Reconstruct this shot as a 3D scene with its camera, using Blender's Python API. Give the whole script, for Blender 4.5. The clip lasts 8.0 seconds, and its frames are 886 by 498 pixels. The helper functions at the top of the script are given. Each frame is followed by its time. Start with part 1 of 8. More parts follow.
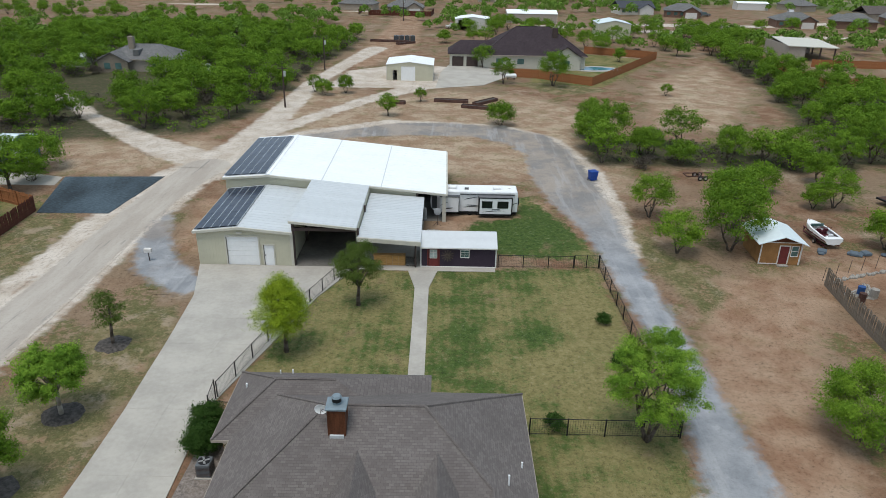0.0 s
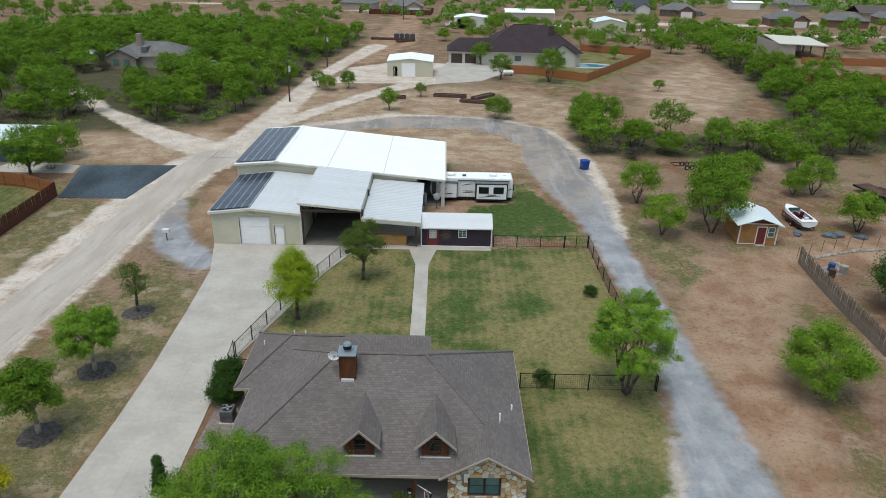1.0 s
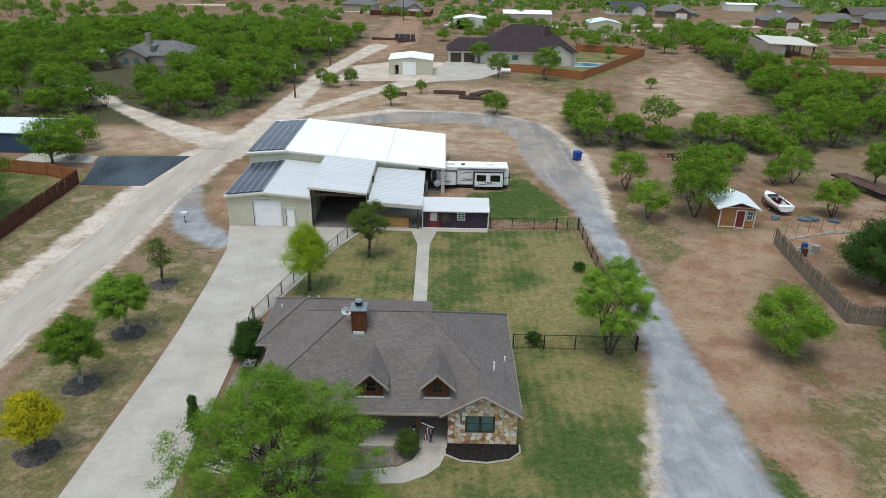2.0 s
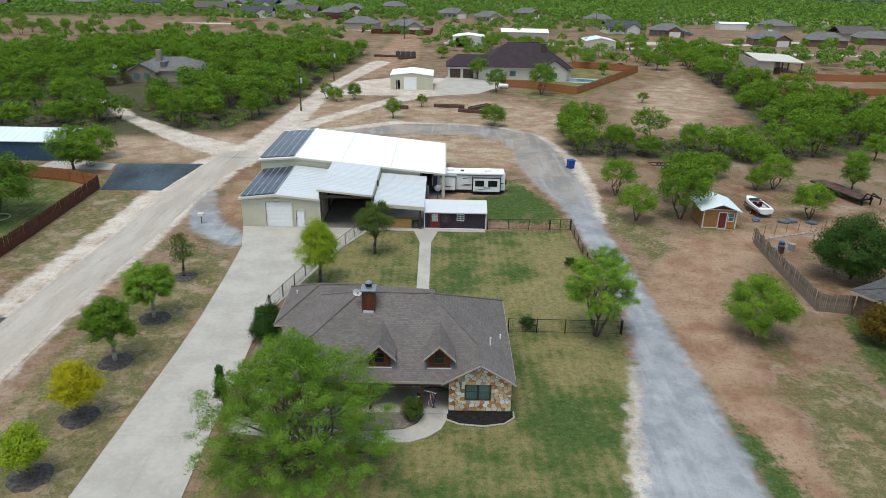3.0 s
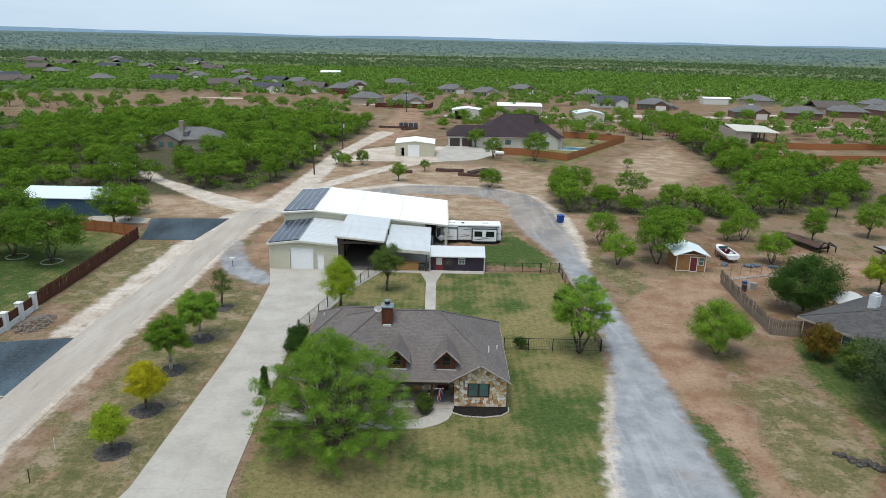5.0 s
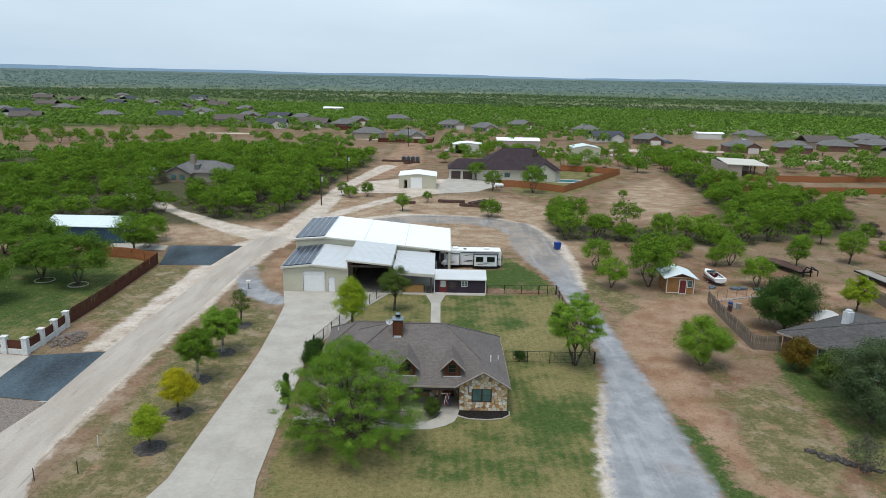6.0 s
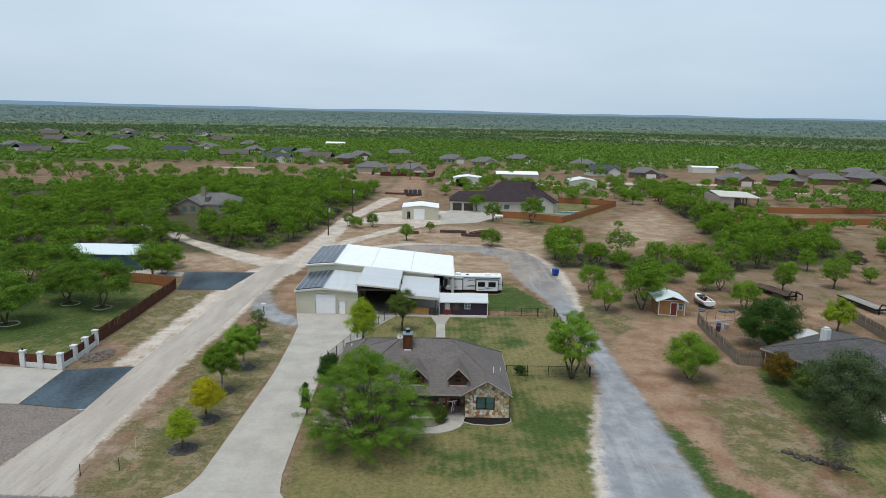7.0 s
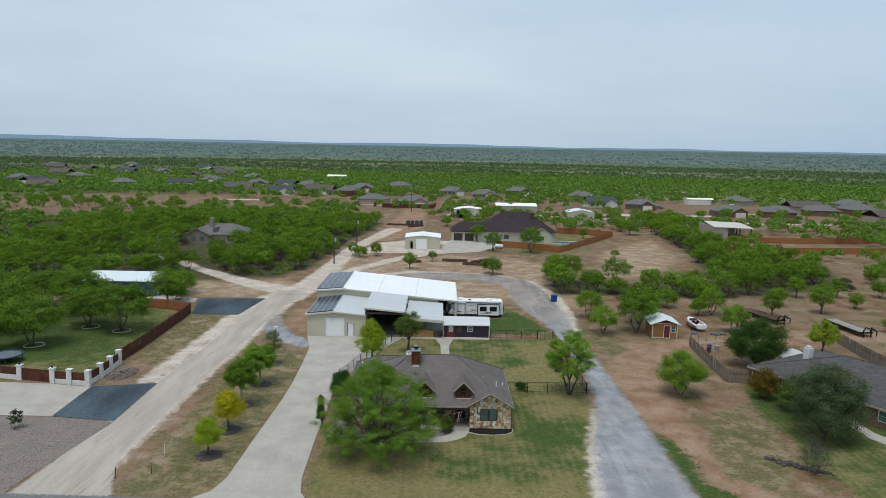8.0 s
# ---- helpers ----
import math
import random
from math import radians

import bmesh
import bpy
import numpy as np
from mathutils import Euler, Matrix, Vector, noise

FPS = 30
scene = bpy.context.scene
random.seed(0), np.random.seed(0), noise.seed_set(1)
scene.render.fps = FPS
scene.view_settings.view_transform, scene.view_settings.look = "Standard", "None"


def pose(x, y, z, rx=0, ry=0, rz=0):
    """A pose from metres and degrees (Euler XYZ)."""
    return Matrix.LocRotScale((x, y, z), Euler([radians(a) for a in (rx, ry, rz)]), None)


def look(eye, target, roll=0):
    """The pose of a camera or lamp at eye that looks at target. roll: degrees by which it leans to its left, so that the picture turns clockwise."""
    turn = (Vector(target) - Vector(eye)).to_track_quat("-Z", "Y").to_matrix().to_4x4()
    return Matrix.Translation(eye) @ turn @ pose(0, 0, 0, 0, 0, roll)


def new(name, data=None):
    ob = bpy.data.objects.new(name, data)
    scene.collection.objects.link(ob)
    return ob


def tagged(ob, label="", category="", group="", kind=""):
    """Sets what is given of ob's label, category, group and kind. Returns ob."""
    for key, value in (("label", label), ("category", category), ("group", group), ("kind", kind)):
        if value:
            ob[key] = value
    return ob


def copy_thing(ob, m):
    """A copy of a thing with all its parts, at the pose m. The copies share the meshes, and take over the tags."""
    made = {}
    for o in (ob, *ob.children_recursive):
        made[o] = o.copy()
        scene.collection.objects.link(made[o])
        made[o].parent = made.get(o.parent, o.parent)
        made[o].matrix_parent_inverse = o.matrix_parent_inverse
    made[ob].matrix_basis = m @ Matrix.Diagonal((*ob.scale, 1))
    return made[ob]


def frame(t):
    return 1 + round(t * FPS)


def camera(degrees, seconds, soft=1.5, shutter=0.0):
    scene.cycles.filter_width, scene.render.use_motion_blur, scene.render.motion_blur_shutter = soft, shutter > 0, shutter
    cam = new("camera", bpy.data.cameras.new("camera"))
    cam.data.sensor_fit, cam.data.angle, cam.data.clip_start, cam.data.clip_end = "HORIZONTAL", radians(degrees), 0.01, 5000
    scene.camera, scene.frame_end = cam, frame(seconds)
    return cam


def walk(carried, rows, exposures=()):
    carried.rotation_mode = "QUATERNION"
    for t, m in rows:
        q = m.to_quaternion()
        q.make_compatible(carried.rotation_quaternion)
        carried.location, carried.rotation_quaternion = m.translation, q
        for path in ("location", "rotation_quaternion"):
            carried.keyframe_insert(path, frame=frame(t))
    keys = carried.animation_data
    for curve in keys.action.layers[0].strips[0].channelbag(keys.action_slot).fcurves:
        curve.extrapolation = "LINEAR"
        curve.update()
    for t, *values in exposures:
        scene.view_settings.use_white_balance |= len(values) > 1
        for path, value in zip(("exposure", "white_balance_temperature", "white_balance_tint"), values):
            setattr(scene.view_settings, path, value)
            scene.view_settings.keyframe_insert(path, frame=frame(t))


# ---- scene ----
cam = camera(65.3, 8.0, soft=0.5)
METRES, EYE, TILT, LEAN, TURN = 44.0, 28.0, 0.7, 0.0, -0.1
ROWS = [
    (0.0, 0.0, 0.0, 0.0, 0.48, -25.08, -1.02),
    (0.5, 0.0012, -0.0529, 0.0013, 0.46, -25.07, -1.03),
    (1.0, 0.002, -0.1106, 0.0025, 0.44, -25.07, -1.05),
    (1.5, 0.0018, -0.172, 0.0035, 0.41, -25.04, -1.07),
    (3.0, -0.0023, -0.3534, 0.0066, 0.32, -23.41, -1.15),
    (3.5, -0.0038, -0.414, 0.0076, 0.28, -21.87, -1.16),
    (4.0, -0.0069, -0.4753, 0.01, 0.25, -20.37, -1.17),
    (4.5, -0.0108, -0.5369, 0.012, 0.21, -18.95, -1.19),
    (6.0, -0.0286, -0.7347, 0.0203, 0.13, -14.68, -1.14),
    (6.5, -0.036, -0.8039, 0.0215, 0.1, -13.24, -1.14),
    (7.0, -0.0442, -0.8714, 0.0229, 0.07, -11.85, -1.11),
    (7.5, -0.0526, -0.9351, 0.0232, 0.03, -10.49, -1.11),
    (8.0, -0.0605, -0.9966, 0.0227, -0.01, -9.14, -1.1),
]
walk(cam, [(t, pose(0, 0, EYE, TILT, LEAN, TURN) @ pose(METRES * x, METRES * y, METRES * z, 90 + pitch, roll, yaw)) for t, x, y, z, yaw, pitch, roll in ROWS],
     [(0.0, -0.16), (1.5, -0.07), (3.5, 0.05), (4.5, 0.07), (6.0, -0.04), (7.0, -0.17), (8.0, -0.28)])

# ---- light ----
world = bpy.data.worlds.new("overcast")
scene.world = world
world.use_nodes = True
wn, wl = world.node_tree.nodes, world.node_tree.links
wbg = wn["Background"]
sky = wn.new("ShaderNodeTexSky")
sky.sky_type, sky.sun_disc = "NISHITA", False
sky.sun_elevation, sky.sun_rotation = radians(58), radians(200)
sky.air_density, sky.dust_density, sky.ozone_density = 1.2, 4.0, 1.5
wmix = wn.new("ShaderNodeMix")
wmix.data_type = "RGBA"
wmix.inputs[0].default_value = 0.8
wco = wn.new("ShaderNodeTexCoord")
wmap = wn.new("ShaderNodeMapping")
wmap.inputs["Scale"].default_value = (1.0, 1.0, 4.5)
wnoise = wn.new("ShaderNodeTexNoise")
wnoise.inputs["Scale"].default_value, wnoise.inputs["Detail"].default_value = 1.6, 5
wramp = wn.new("ShaderNodeValToRGB")
wramp.color_ramp.elements[0].position, wramp.color_ramp.elements[0].color = 0.3, (5.7, 7.5, 9.2, 1)
wramp.color_ramp.elements[1].position, wramp.color_ramp.elements[1].color = 0.72, (8.0, 9.5, 10.9, 1)
wl.new(wco.outputs["Generated"], wmap.inputs[0])
wl.new(wmap.outputs[0], wnoise.inputs["Vector"])
wl.new(wnoise.outputs[0], wramp.inputs[0])
wl.new(sky.outputs[0], wmix.inputs[6])
wl.new(wramp.outputs[0], wmix.inputs[7])
wsep = wn.new("ShaderNodeSeparateXYZ")
wl.new(wco.outputs["Generated"], wsep.inputs[0])
wside = wn.new("ShaderNodeMapRange")
wside.interpolation_type = "SMOOTHSTEP"
for i, v in enumerate((-0.15, 0.75, 0.0, 0.32)):
    wside.inputs[i + 1].default_value = v
wl.new(wsep.outputs[0], wside.inputs[0])
wheavy = wn.new("ShaderNodeMix")
wheavy.data_type = "RGBA"
wheavy.inputs[7].default_value = (3.9, 5.6, 7.6, 1)
wl.new(wside.outputs[0], wheavy.inputs[0])
wl.new(wmix.outputs[2], wheavy.inputs[6])
wl.new(wheavy.outputs[2], wbg.inputs[0])
wbg.inputs[1].default_value = 0.106
sun = new("sun", bpy.data.lights.new("sun", "SUN"))
sun.data.energy, sun.data.angle, sun.data.color = 2.3, radians(26), (1.0, 0.96, 0.9)
sun.matrix_world = look((0, 0, 60), (10, 16, 0))


# ---- materials ----
class Nodes:
    """A short way to write node trees."""

    def __init__(self, name):
        self.mat = bpy.data.materials.new(name)
        self.mat.use_nodes = True
        self.n, self.l = self.mat.node_tree.nodes, self.mat.node_tree.links
        self.bsdf = self.n["Principled BSDF"]
        self.bsdf.inputs["Specular IOR Level"].default_value = 0.2
        self.out = self.n["Material Output"]
        self.geo = None

    def put(self, socket, value):
        if isinstance(value, bpy.types.NodeSocket):
            self.l.new(value, socket)
        elif isinstance(value, (tuple, list)) and len(value) == 3 and socket.type == "RGBA":
            socket.default_value = (*value, 1)
        else:
            socket.default_value = value

    def pos(self):
        if self.geo is None:
            self.geo = self.n.new("ShaderNodeNewGeometry")
        return self.geo.outputs["Position"]

    def obj(self):
        return self.n.new("ShaderNodeTexCoord").outputs["Object"]

    def noise(self, scale, detail=4, vec=None, rough=0.6, stretch=None):
        nd = self.n.new("ShaderNodeTexNoise")
        v = vec if vec is not None else self.pos()
        if stretch:
            mp = self.n.new("ShaderNodeMapping")
            mp.inputs["Scale"].default_value = stretch
            self.l.new(v, mp.inputs[0])
            v = mp.outputs[0]
        self.l.new(v, nd.inputs["Vector"])
        nd.inputs["Scale"].default_value, nd.inputs["Detail"].default_value, nd.inputs["Roughness"].default_value = scale, detail, rough
        return nd.outputs[0]

    def math(self, op, a, b=0.0, clamp=False):
        nd = self.n.new("ShaderNodeMath")
        nd.operation, nd.use_clamp = op, clamp
        self.put(nd.inputs[0], a)
        self.put(nd.inputs[1], b)
        return nd.outputs[0]

    def span(self, v, a, b, c=0.0, d=1.0):
        nd = self.n.new("ShaderNodeMapRange")
        nd.interpolation_type = "SMOOTHSTEP"
        self.put(nd.inputs[0], v)
        for i, x in enumerate((a, b, c, d)):
            self.put(nd.inputs[i + 1], x)
        return nd.outputs[0]

    def mix(self, f, a, b, blend="MIX"):
        nd = self.n.new("ShaderNodeMix")
        nd.data_type, nd.blend_type = "RGBA", blend
        self.put(nd.inputs[0], f)
        self.put(nd.inputs[6], a)
        self.put(nd.inputs[7], b)
        return nd.outputs[2]

    def attr(self, name):
        nd = self.n.new("ShaderNodeAttribute")
        nd.attribute_name = name
        return nd.outputs["Fac"]

    def bump(self, height, strength=0.3, dist=0.05):
        nd = self.n.new("ShaderNodeBump")
        nd.inputs["Strength"].default_value, nd.inputs["Distance"].default_value = strength, dist
        self.put(nd.inputs["Height"], height)
        self.l.new(nd.outputs[0], self.bsdf.inputs["Normal"])

    def rand(self):
        return self.n.new("ShaderNodeObjectInfo").outputs["Random"]

    def island(self):
        return self.n.new("ShaderNodeNewGeometry").outputs["Random Per Island"]

    def done(self, color, rough=0.85, metal=0.0):
        self.put(self.bsdf.inputs["Base Color"], color)
        self.put(self.bsdf.inputs["Roughness"], rough)
        self.put(self.bsdf.inputs["Metallic"], metal)
        return self.mat


def simple(name, c, rough=0.7, metal=0.0, vary=0.12, scale=2.0, bump=0.0, streak=None):
    """A plain surface with stains at two scales and a little relief."""
    k = Nodes(name)
    v = k.obj()
    big, fine = k.noise(scale, 3, v, stretch=streak), k.noise(scale * 9, 4, v)
    f = k.math("ADD", k.math("MULTIPLY", big, 0.65), k.math("MULTIPLY", fine, 0.35))
    lo, hi = tuple(x * (1 - vary * 1.6) for x in c), tuple(min(1, x * (1 + vary)) for x in c)
    if bump:
        k.bump(fine, bump, 0.02)
    return k.done(k.mix(k.span(f, 0.3, 0.7), lo, hi), rough, metal)


def ground_material():
    k = Nodes("land")
    n1, n2, n3 = k.noise(0.055, 4), k.noise(0.33, 5), k.noise(2.1, 5, rough=0.7)
    n4 = k.noise(9.0, 3, rough=0.7)
    edge = k.math("MULTIPLY", k.math("SUBTRACT", k.noise(0.8, 6, rough=0.75), 0.5), 3.2)
    edgefine = k.math("MULTIPLY", k.math("SUBTRACT", k.noise(2.6, 5, rough=0.75), 0.5), 1.1)

    def mask(name, soft=0.35, ragged=edge, off=0.0):
        return k.span(k.math("ADD", k.math("ADD", k.attr(name), ragged), off), -soft, soft)
    grain = k.math("ADD", k.math("MULTIPLY", n3, 0.6), k.math("MULTIPLY", n4, 0.4))
    # bare red-brown earth with pale scuffs and dry grass
    dirt = k.mix(k.span(n2, 0.42, 0.6), (0.185, 0.105, 0.064), (0.255, 0.165, 0.110))
    dirt = k.mix(k.span(n1, 0.42, 0.62), dirt, (0.225, 0.16, 0.106))
    dirt = k.mix(k.span(grain, 0.42, 0.66, 0, 0.35), dirt, (0.10, 0.068, 0.047))
    dirt = k.mix(k.span(k.noise(0.14, 6, rough=0.7), 0.55, 0.66, 0, 0.6), dirt, (0.33, 0.26, 0.195))
    weeds = k.math("MULTIPLY", k.span(k.noise(0.21, 5), 0.5, 0.6), k.span(grain, 0.43, 0.53))
    col = k.mix(k.math("MULTIPLY", weeds, 0.85), dirt, (0.10, 0.105, 0.038))
    col = k.mix(k.math("MULTIPLY", mask("path", 1.6), 0.8), col, k.mix(k.span(n2, 0.35, 0.65), (0.25, 0.145, 0.092), (0.35, 0.24, 0.165)))
    # pale trodden earth round the loop, the beds and the crossing
    tan = k.mix(k.span(k.noise(0.25, 6, rough=0.7), 0.38, 0.64), (0.27, 0.178, 0.118), (0.40, 0.315, 0.225))
    tan = k.mix(k.math("MULTIPLY", k.span(n2, 0.5, 0.66), k.span(grain, 0.42, 0.55, 0, 0.6)), tan, (0.15, 0.135, 0.06))
    col = k.mix(k.math("MULTIPLY", mask("tan", 2.5), 0.9), col, tan)
    # scrub floor
    scrub = k.mix(k.span(n3, 0.36, 0.6), (0.07, 0.06, 0.042), (0.04, 0.055, 0.02))
    scrub = k.mix(k.span(n2, 0.54, 0.72, 0, 0.6), scrub, (0.16, 0.105, 0.072))
    col = k.mix(k.math("MULTIPLY", mask("scrub", 2.0), 0.9), col, scrub)
    # dry lawn
    dry = k.mix(k.span(n3, 0.35, 0.62), (0.165, 0.135, 0.068), (0.235, 0.188, 0.108))
    dry = k.mix(k.span(n2, 0.5, 0.68, 0, 0.6), dry, (0.085, 0.09, 0.034))
    dry = k.mix(k.span(k.noise(0.5, 5), 0.54, 0.66, 0, 0.8), dry, (0.27, 0.175, 0.115))
    dry = k.mix(k.span(k.noise(0.3, 6, rough=0.75), 0.52, 0.62, 0, 0.55), dry, (0.31, 0.245, 0.185))
    tuft = k.math("MULTIPLY", k.span(k.noise(0.45, 5, rough=0.7), 0.44, 0.52), k.span(grain, 0.42, 0.52))
    dry = k.mix(k.math("MULTIPLY", tuft, 0.7), dry, (0.065, 0.08, 0.024))
    col = k.mix(mask("dry", 0.7), col, dry)
    # watered lawn: green patches over straw, in mown strips
    straw = k.mix(k.span(n3, 0.35, 0.65), (0.155, 0.138, 0.056), (0.225, 0.192, 0.088))
    green = k.mix(k.span(grain, 0.4, 0.62), (0.034, 0.066, 0.016), (0.078, 0.112, 0.03))
    sep = k.n.new("ShaderNodeSeparateXYZ")
    k.l.new(k.pos(), sep.inputs[0])
    strips = k.math("MULTIPLY", k.math("SINE", k.math("MULTIPLY", sep.outputs[0], 7.5)), 0.05)
    cross = k.math("MULTIPLY", k.math("SINE", k.math("MULTIPLY", sep.outputs[1], 2.1)), 0.015)
    g = k.math("ADD", k.math("ADD", k.attr("green"), k.math("MULTIPLY", k.math("SUBTRACT", k.noise(0.3, 7, rough=0.72), 0.5), 2.1)),
               k.math("ADD", k.math("MULTIPLY", k.math("SUBTRACT", n3, 0.5), 1.3), k.math("ADD", strips, cross)))
    lawn = k.mix(k.span(k.math("ADD", g, k.math("MULTIPLY", k.math("SUBTRACT", n4, 0.5), 0.7)), 0.22, 0.78), straw, green)
    lawn = k.mix(k.span(k.noise(0.22, 6, rough=0.7), 0.58, 0.68, 0, 0.55), lawn, (0.205, 0.145, 0.088))
    col = k.mix(mask("lawn", 0.5, k.math("MULTIPLY", edge, 1.3)), col, lawn)
    # caliche roads and pads
    cal = k.mix(k.span(n2, 0.35, 0.7), (0.44, 0.375, 0.31), (0.58, 0.52, 0.455))
    cal = k.mix(k.span(grain, 0.45, 0.68, 0, 0.3), cal, (0.25, 0.19, 0.14))
    col = k.mix(mask("caliche", 0.5), col, cal)
    # worn chip-seal road surface
    chip = k.mix(k.span(k.noise(0.6, 5, stretch=(1.0, 0.16, 1.0)), 0.36, 0.66), (0.36, 0.318, 0.275), (0.43, 0.388, 0.34))
    chip = k.mix(k.span(k.noise(1.1, 6, stretch=(1.6, 0.12, 1.0)), 0.6, 0.68, 0, 0.5), chip, (0.19, 0.18, 0.17))
    chip = k.mix(k.span(n4, 0.5, 0.75, 0, 0.22), chip, (0.15, 0.135, 0.12))
    col = k.mix(mask("chipseal", 0.2, edgefine), col, chip)
    # grey gravel, tracks worn paler
    grav = k.mix(k.span(n2, 0.36, 0.68), (0.215, 0.225, 0.24), (0.315, 0.323, 0.338))
    grav = k.mix(k.span(k.noise(0.5, 5), 0.52, 0.7, 0, 0.5), grav, (0.40, 0.405, 0.42))
    grav = k.mix(k.span(n1, 0.56, 0.66, 0, 0.5), grav, (0.24, 0.195, 0.16))
    grav = k.mix(k.span(n4, 0.45, 0.75, 0, 0.2), grav, (0.13, 0.13, 0.135))
    # the loop is dusty with brown earth, the straight keeps clean grey stone
    dusty = k.mix(k.span(k.noise(0.17, 6, rough=0.7), 0.4, 0.62), (0.20, 0.185, 0.172), (0.31, 0.262, 0.218))
    grav = k.mix(k.math("MULTIPLY", k.span(sep.outputs[1], 58, 82), 0.85), grav, dusty)
    tracks = k.math("MULTIPLY", k.span(k.noise(0.9, 5, stretch=(1.0, 0.1, 1.0)), 0.5, 0.66), 0.35)
    grav = k.mix(tracks, grav, (0.40, 0.40, 0.405))
    col = k.mix(mask("gravel", 0.6), col, grav)
    # town street
    asph = k.mix(k.span(n3, 0.3, 0.7), (0.13, 0.135, 0.14), (0.2, 0.2, 0.2))
    col = k.mix(mask("street", 0.15, edgefine), col, asph)
    # far plain: wooded country, with blue-grey haze painted in by distance
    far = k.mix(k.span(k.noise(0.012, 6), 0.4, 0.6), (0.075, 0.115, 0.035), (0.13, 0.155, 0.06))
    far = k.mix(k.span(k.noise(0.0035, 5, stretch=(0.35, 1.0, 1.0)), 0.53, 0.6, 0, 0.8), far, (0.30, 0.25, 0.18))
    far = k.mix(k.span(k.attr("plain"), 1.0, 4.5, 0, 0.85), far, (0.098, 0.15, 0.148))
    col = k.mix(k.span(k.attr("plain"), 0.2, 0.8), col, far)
    # fine speckle of stones, tufts and litter
    speck = k.noise(3.2, 7, rough=0.9)
    made = k.math("MAXIMUM", mask("gravel", 0.6), mask("chipseal", 0.3, edgefine))
    calm = k.math("SUBTRACT", 1.0, k.math("MULTIPLY", made, 0.7))
    col = k.mix(k.math("MULTIPLY", k.span(speck, 0.5, 0.64, 0, 0.8), calm), col, k.mix(0.72, col, (0.02, 0.02, 0.012)))
    col = k.mix(k.math("MULTIPLY", k.span(speck, 0.46, 0.32, 0, 0.5), calm), col, k.mix(0.5, col, (0.5, 0.44, 0.36)))
    k.bump(k.math("ADD", n3, k.math("MULTIPLY", n4, 0.5)), 0.5, 0.06)
    k.bsdf.inputs["Specular IOR Level"].default_value = 0.06
    return k.done(col, 0.95)


M_LAND = ground_material()
M_CONC = simple("concrete", (0.39, 0.365, 0.325), 0.85, vary=0.10, scale=0.35, bump=0.1)
M_PAD = simple("new asphalt", (0.06, 0.085, 0.104), 0.8, vary=0.42, scale=0.35, bump=0.2, streak=(0.5, 0.2, 1))
M_WHITE = simple("white roof sheet", (0.80, 0.82, 0.83), 0.4, vary=0.03, scale=0.3)
M_GALV = simple("galvalume sheet", (0.56, 0.585, 0.60), 0.42, 0.15, vary=0.05, scale=0.3, streak=(0.3, 2.5, 1))
M_CREAM = simple("cream metal siding", (0.50, 0.48, 0.37), 0.5, vary=0.05, scale=0.4)
M_TRIM = simple("cream trim", (0.52, 0.5, 0.43), 0.5, vary=0.05)
M_DOORW = simple("white door", (0.78, 0.79, 0.79), 0.45, vary=0.03)
M_STEEL = simple("dark red iron", (0.07, 0.05, 0.045), 0.55, vary=0.15)
M_BLACK = simple("black powder coat", (0.014, 0.014, 0.015), 0.45, vary=0.1)
M_INSIDE = simple("insulation liner", (0.22, 0.215, 0.21), 0.8, vary=0.1)


# ---- building helpers ----
def part(name, bm, material, parent=None, label="", smooth=False):
    """Links a bmesh as one mesh object, under a thing or a part."""
    me = bpy.data.meshes.new(name)
    bm.normal_update()
    bm.to_mesh(me)
    bm.free()
    me.materials.append(material)
    if smooth:
        me.polygons.foreach_set("use_smooth", [True] * len(me.polygons))
    ob = new(name, me)
    if parent is not None:
        ob.parent = parent
    if label:
        tagged(ob, label)
    return ob


def pieces(name, bs, material, parent, label=""):
    """Boxes that are parts of their own under one thing."""
    for b in bs:
        ob = part(name, boxes(b), material, parent, label)
    return ob


def thing(name, at, label, category, group="", kind="", turn=0.0):
    ob = new(name)
    ob.empty_display_size = 0.3
    ob.matrix_basis = pose(at[0], at[1], at[2], 0, 0, turn)
    return tagged(ob, label, category, group, kind)


def box(bm, x0, y0, z0, x1, y1, z1, bevel=0.0):
    vs = [bm.verts.new(p) for p in ((x0, y0, z0), (x1, y0, z0), (x1, y1, z0), (x0, y1, z0), (x0, y0, z1), (x1, y0, z1), (x1, y1, z1), (x0, y1, z1))]
    fs = [bm.faces.new([vs[i] for i in f]) for f in ((3, 2, 1, 0), (4, 5, 6, 7), (0, 1, 5, 4), (1, 2, 6, 5), (2, 3, 7, 6), (3, 0, 4, 7))]
    if bevel:
        es = list({e for f in fs for e in f.edges})
        bmesh.ops.bevel(bm, geom=es, offset=bevel, segments=1, affect="EDGES")
    return bm


def boxes(*bs, bevel=0.0):
    bm = bmesh.new()
    for b in bs:
        box(bm, *b, bevel=bevel)
    return bm


def slab(bm, top, thick):
    """A plate: its top outline (counter-clockwise from above) given, thickened downwards."""
    a = [bm.verts.new(p) for p in top]
    b = [bm.verts.new((p[0], p[1], p[2] - thick)) for p in top]
    bm.faces.new(a)
    bm.faces.new(b[::-1])
    for i in range(len(a)):
        j = (i + 1) % len(a)
        bm.faces.new((a[i], b[i], b[j], a[j]))
    return bm


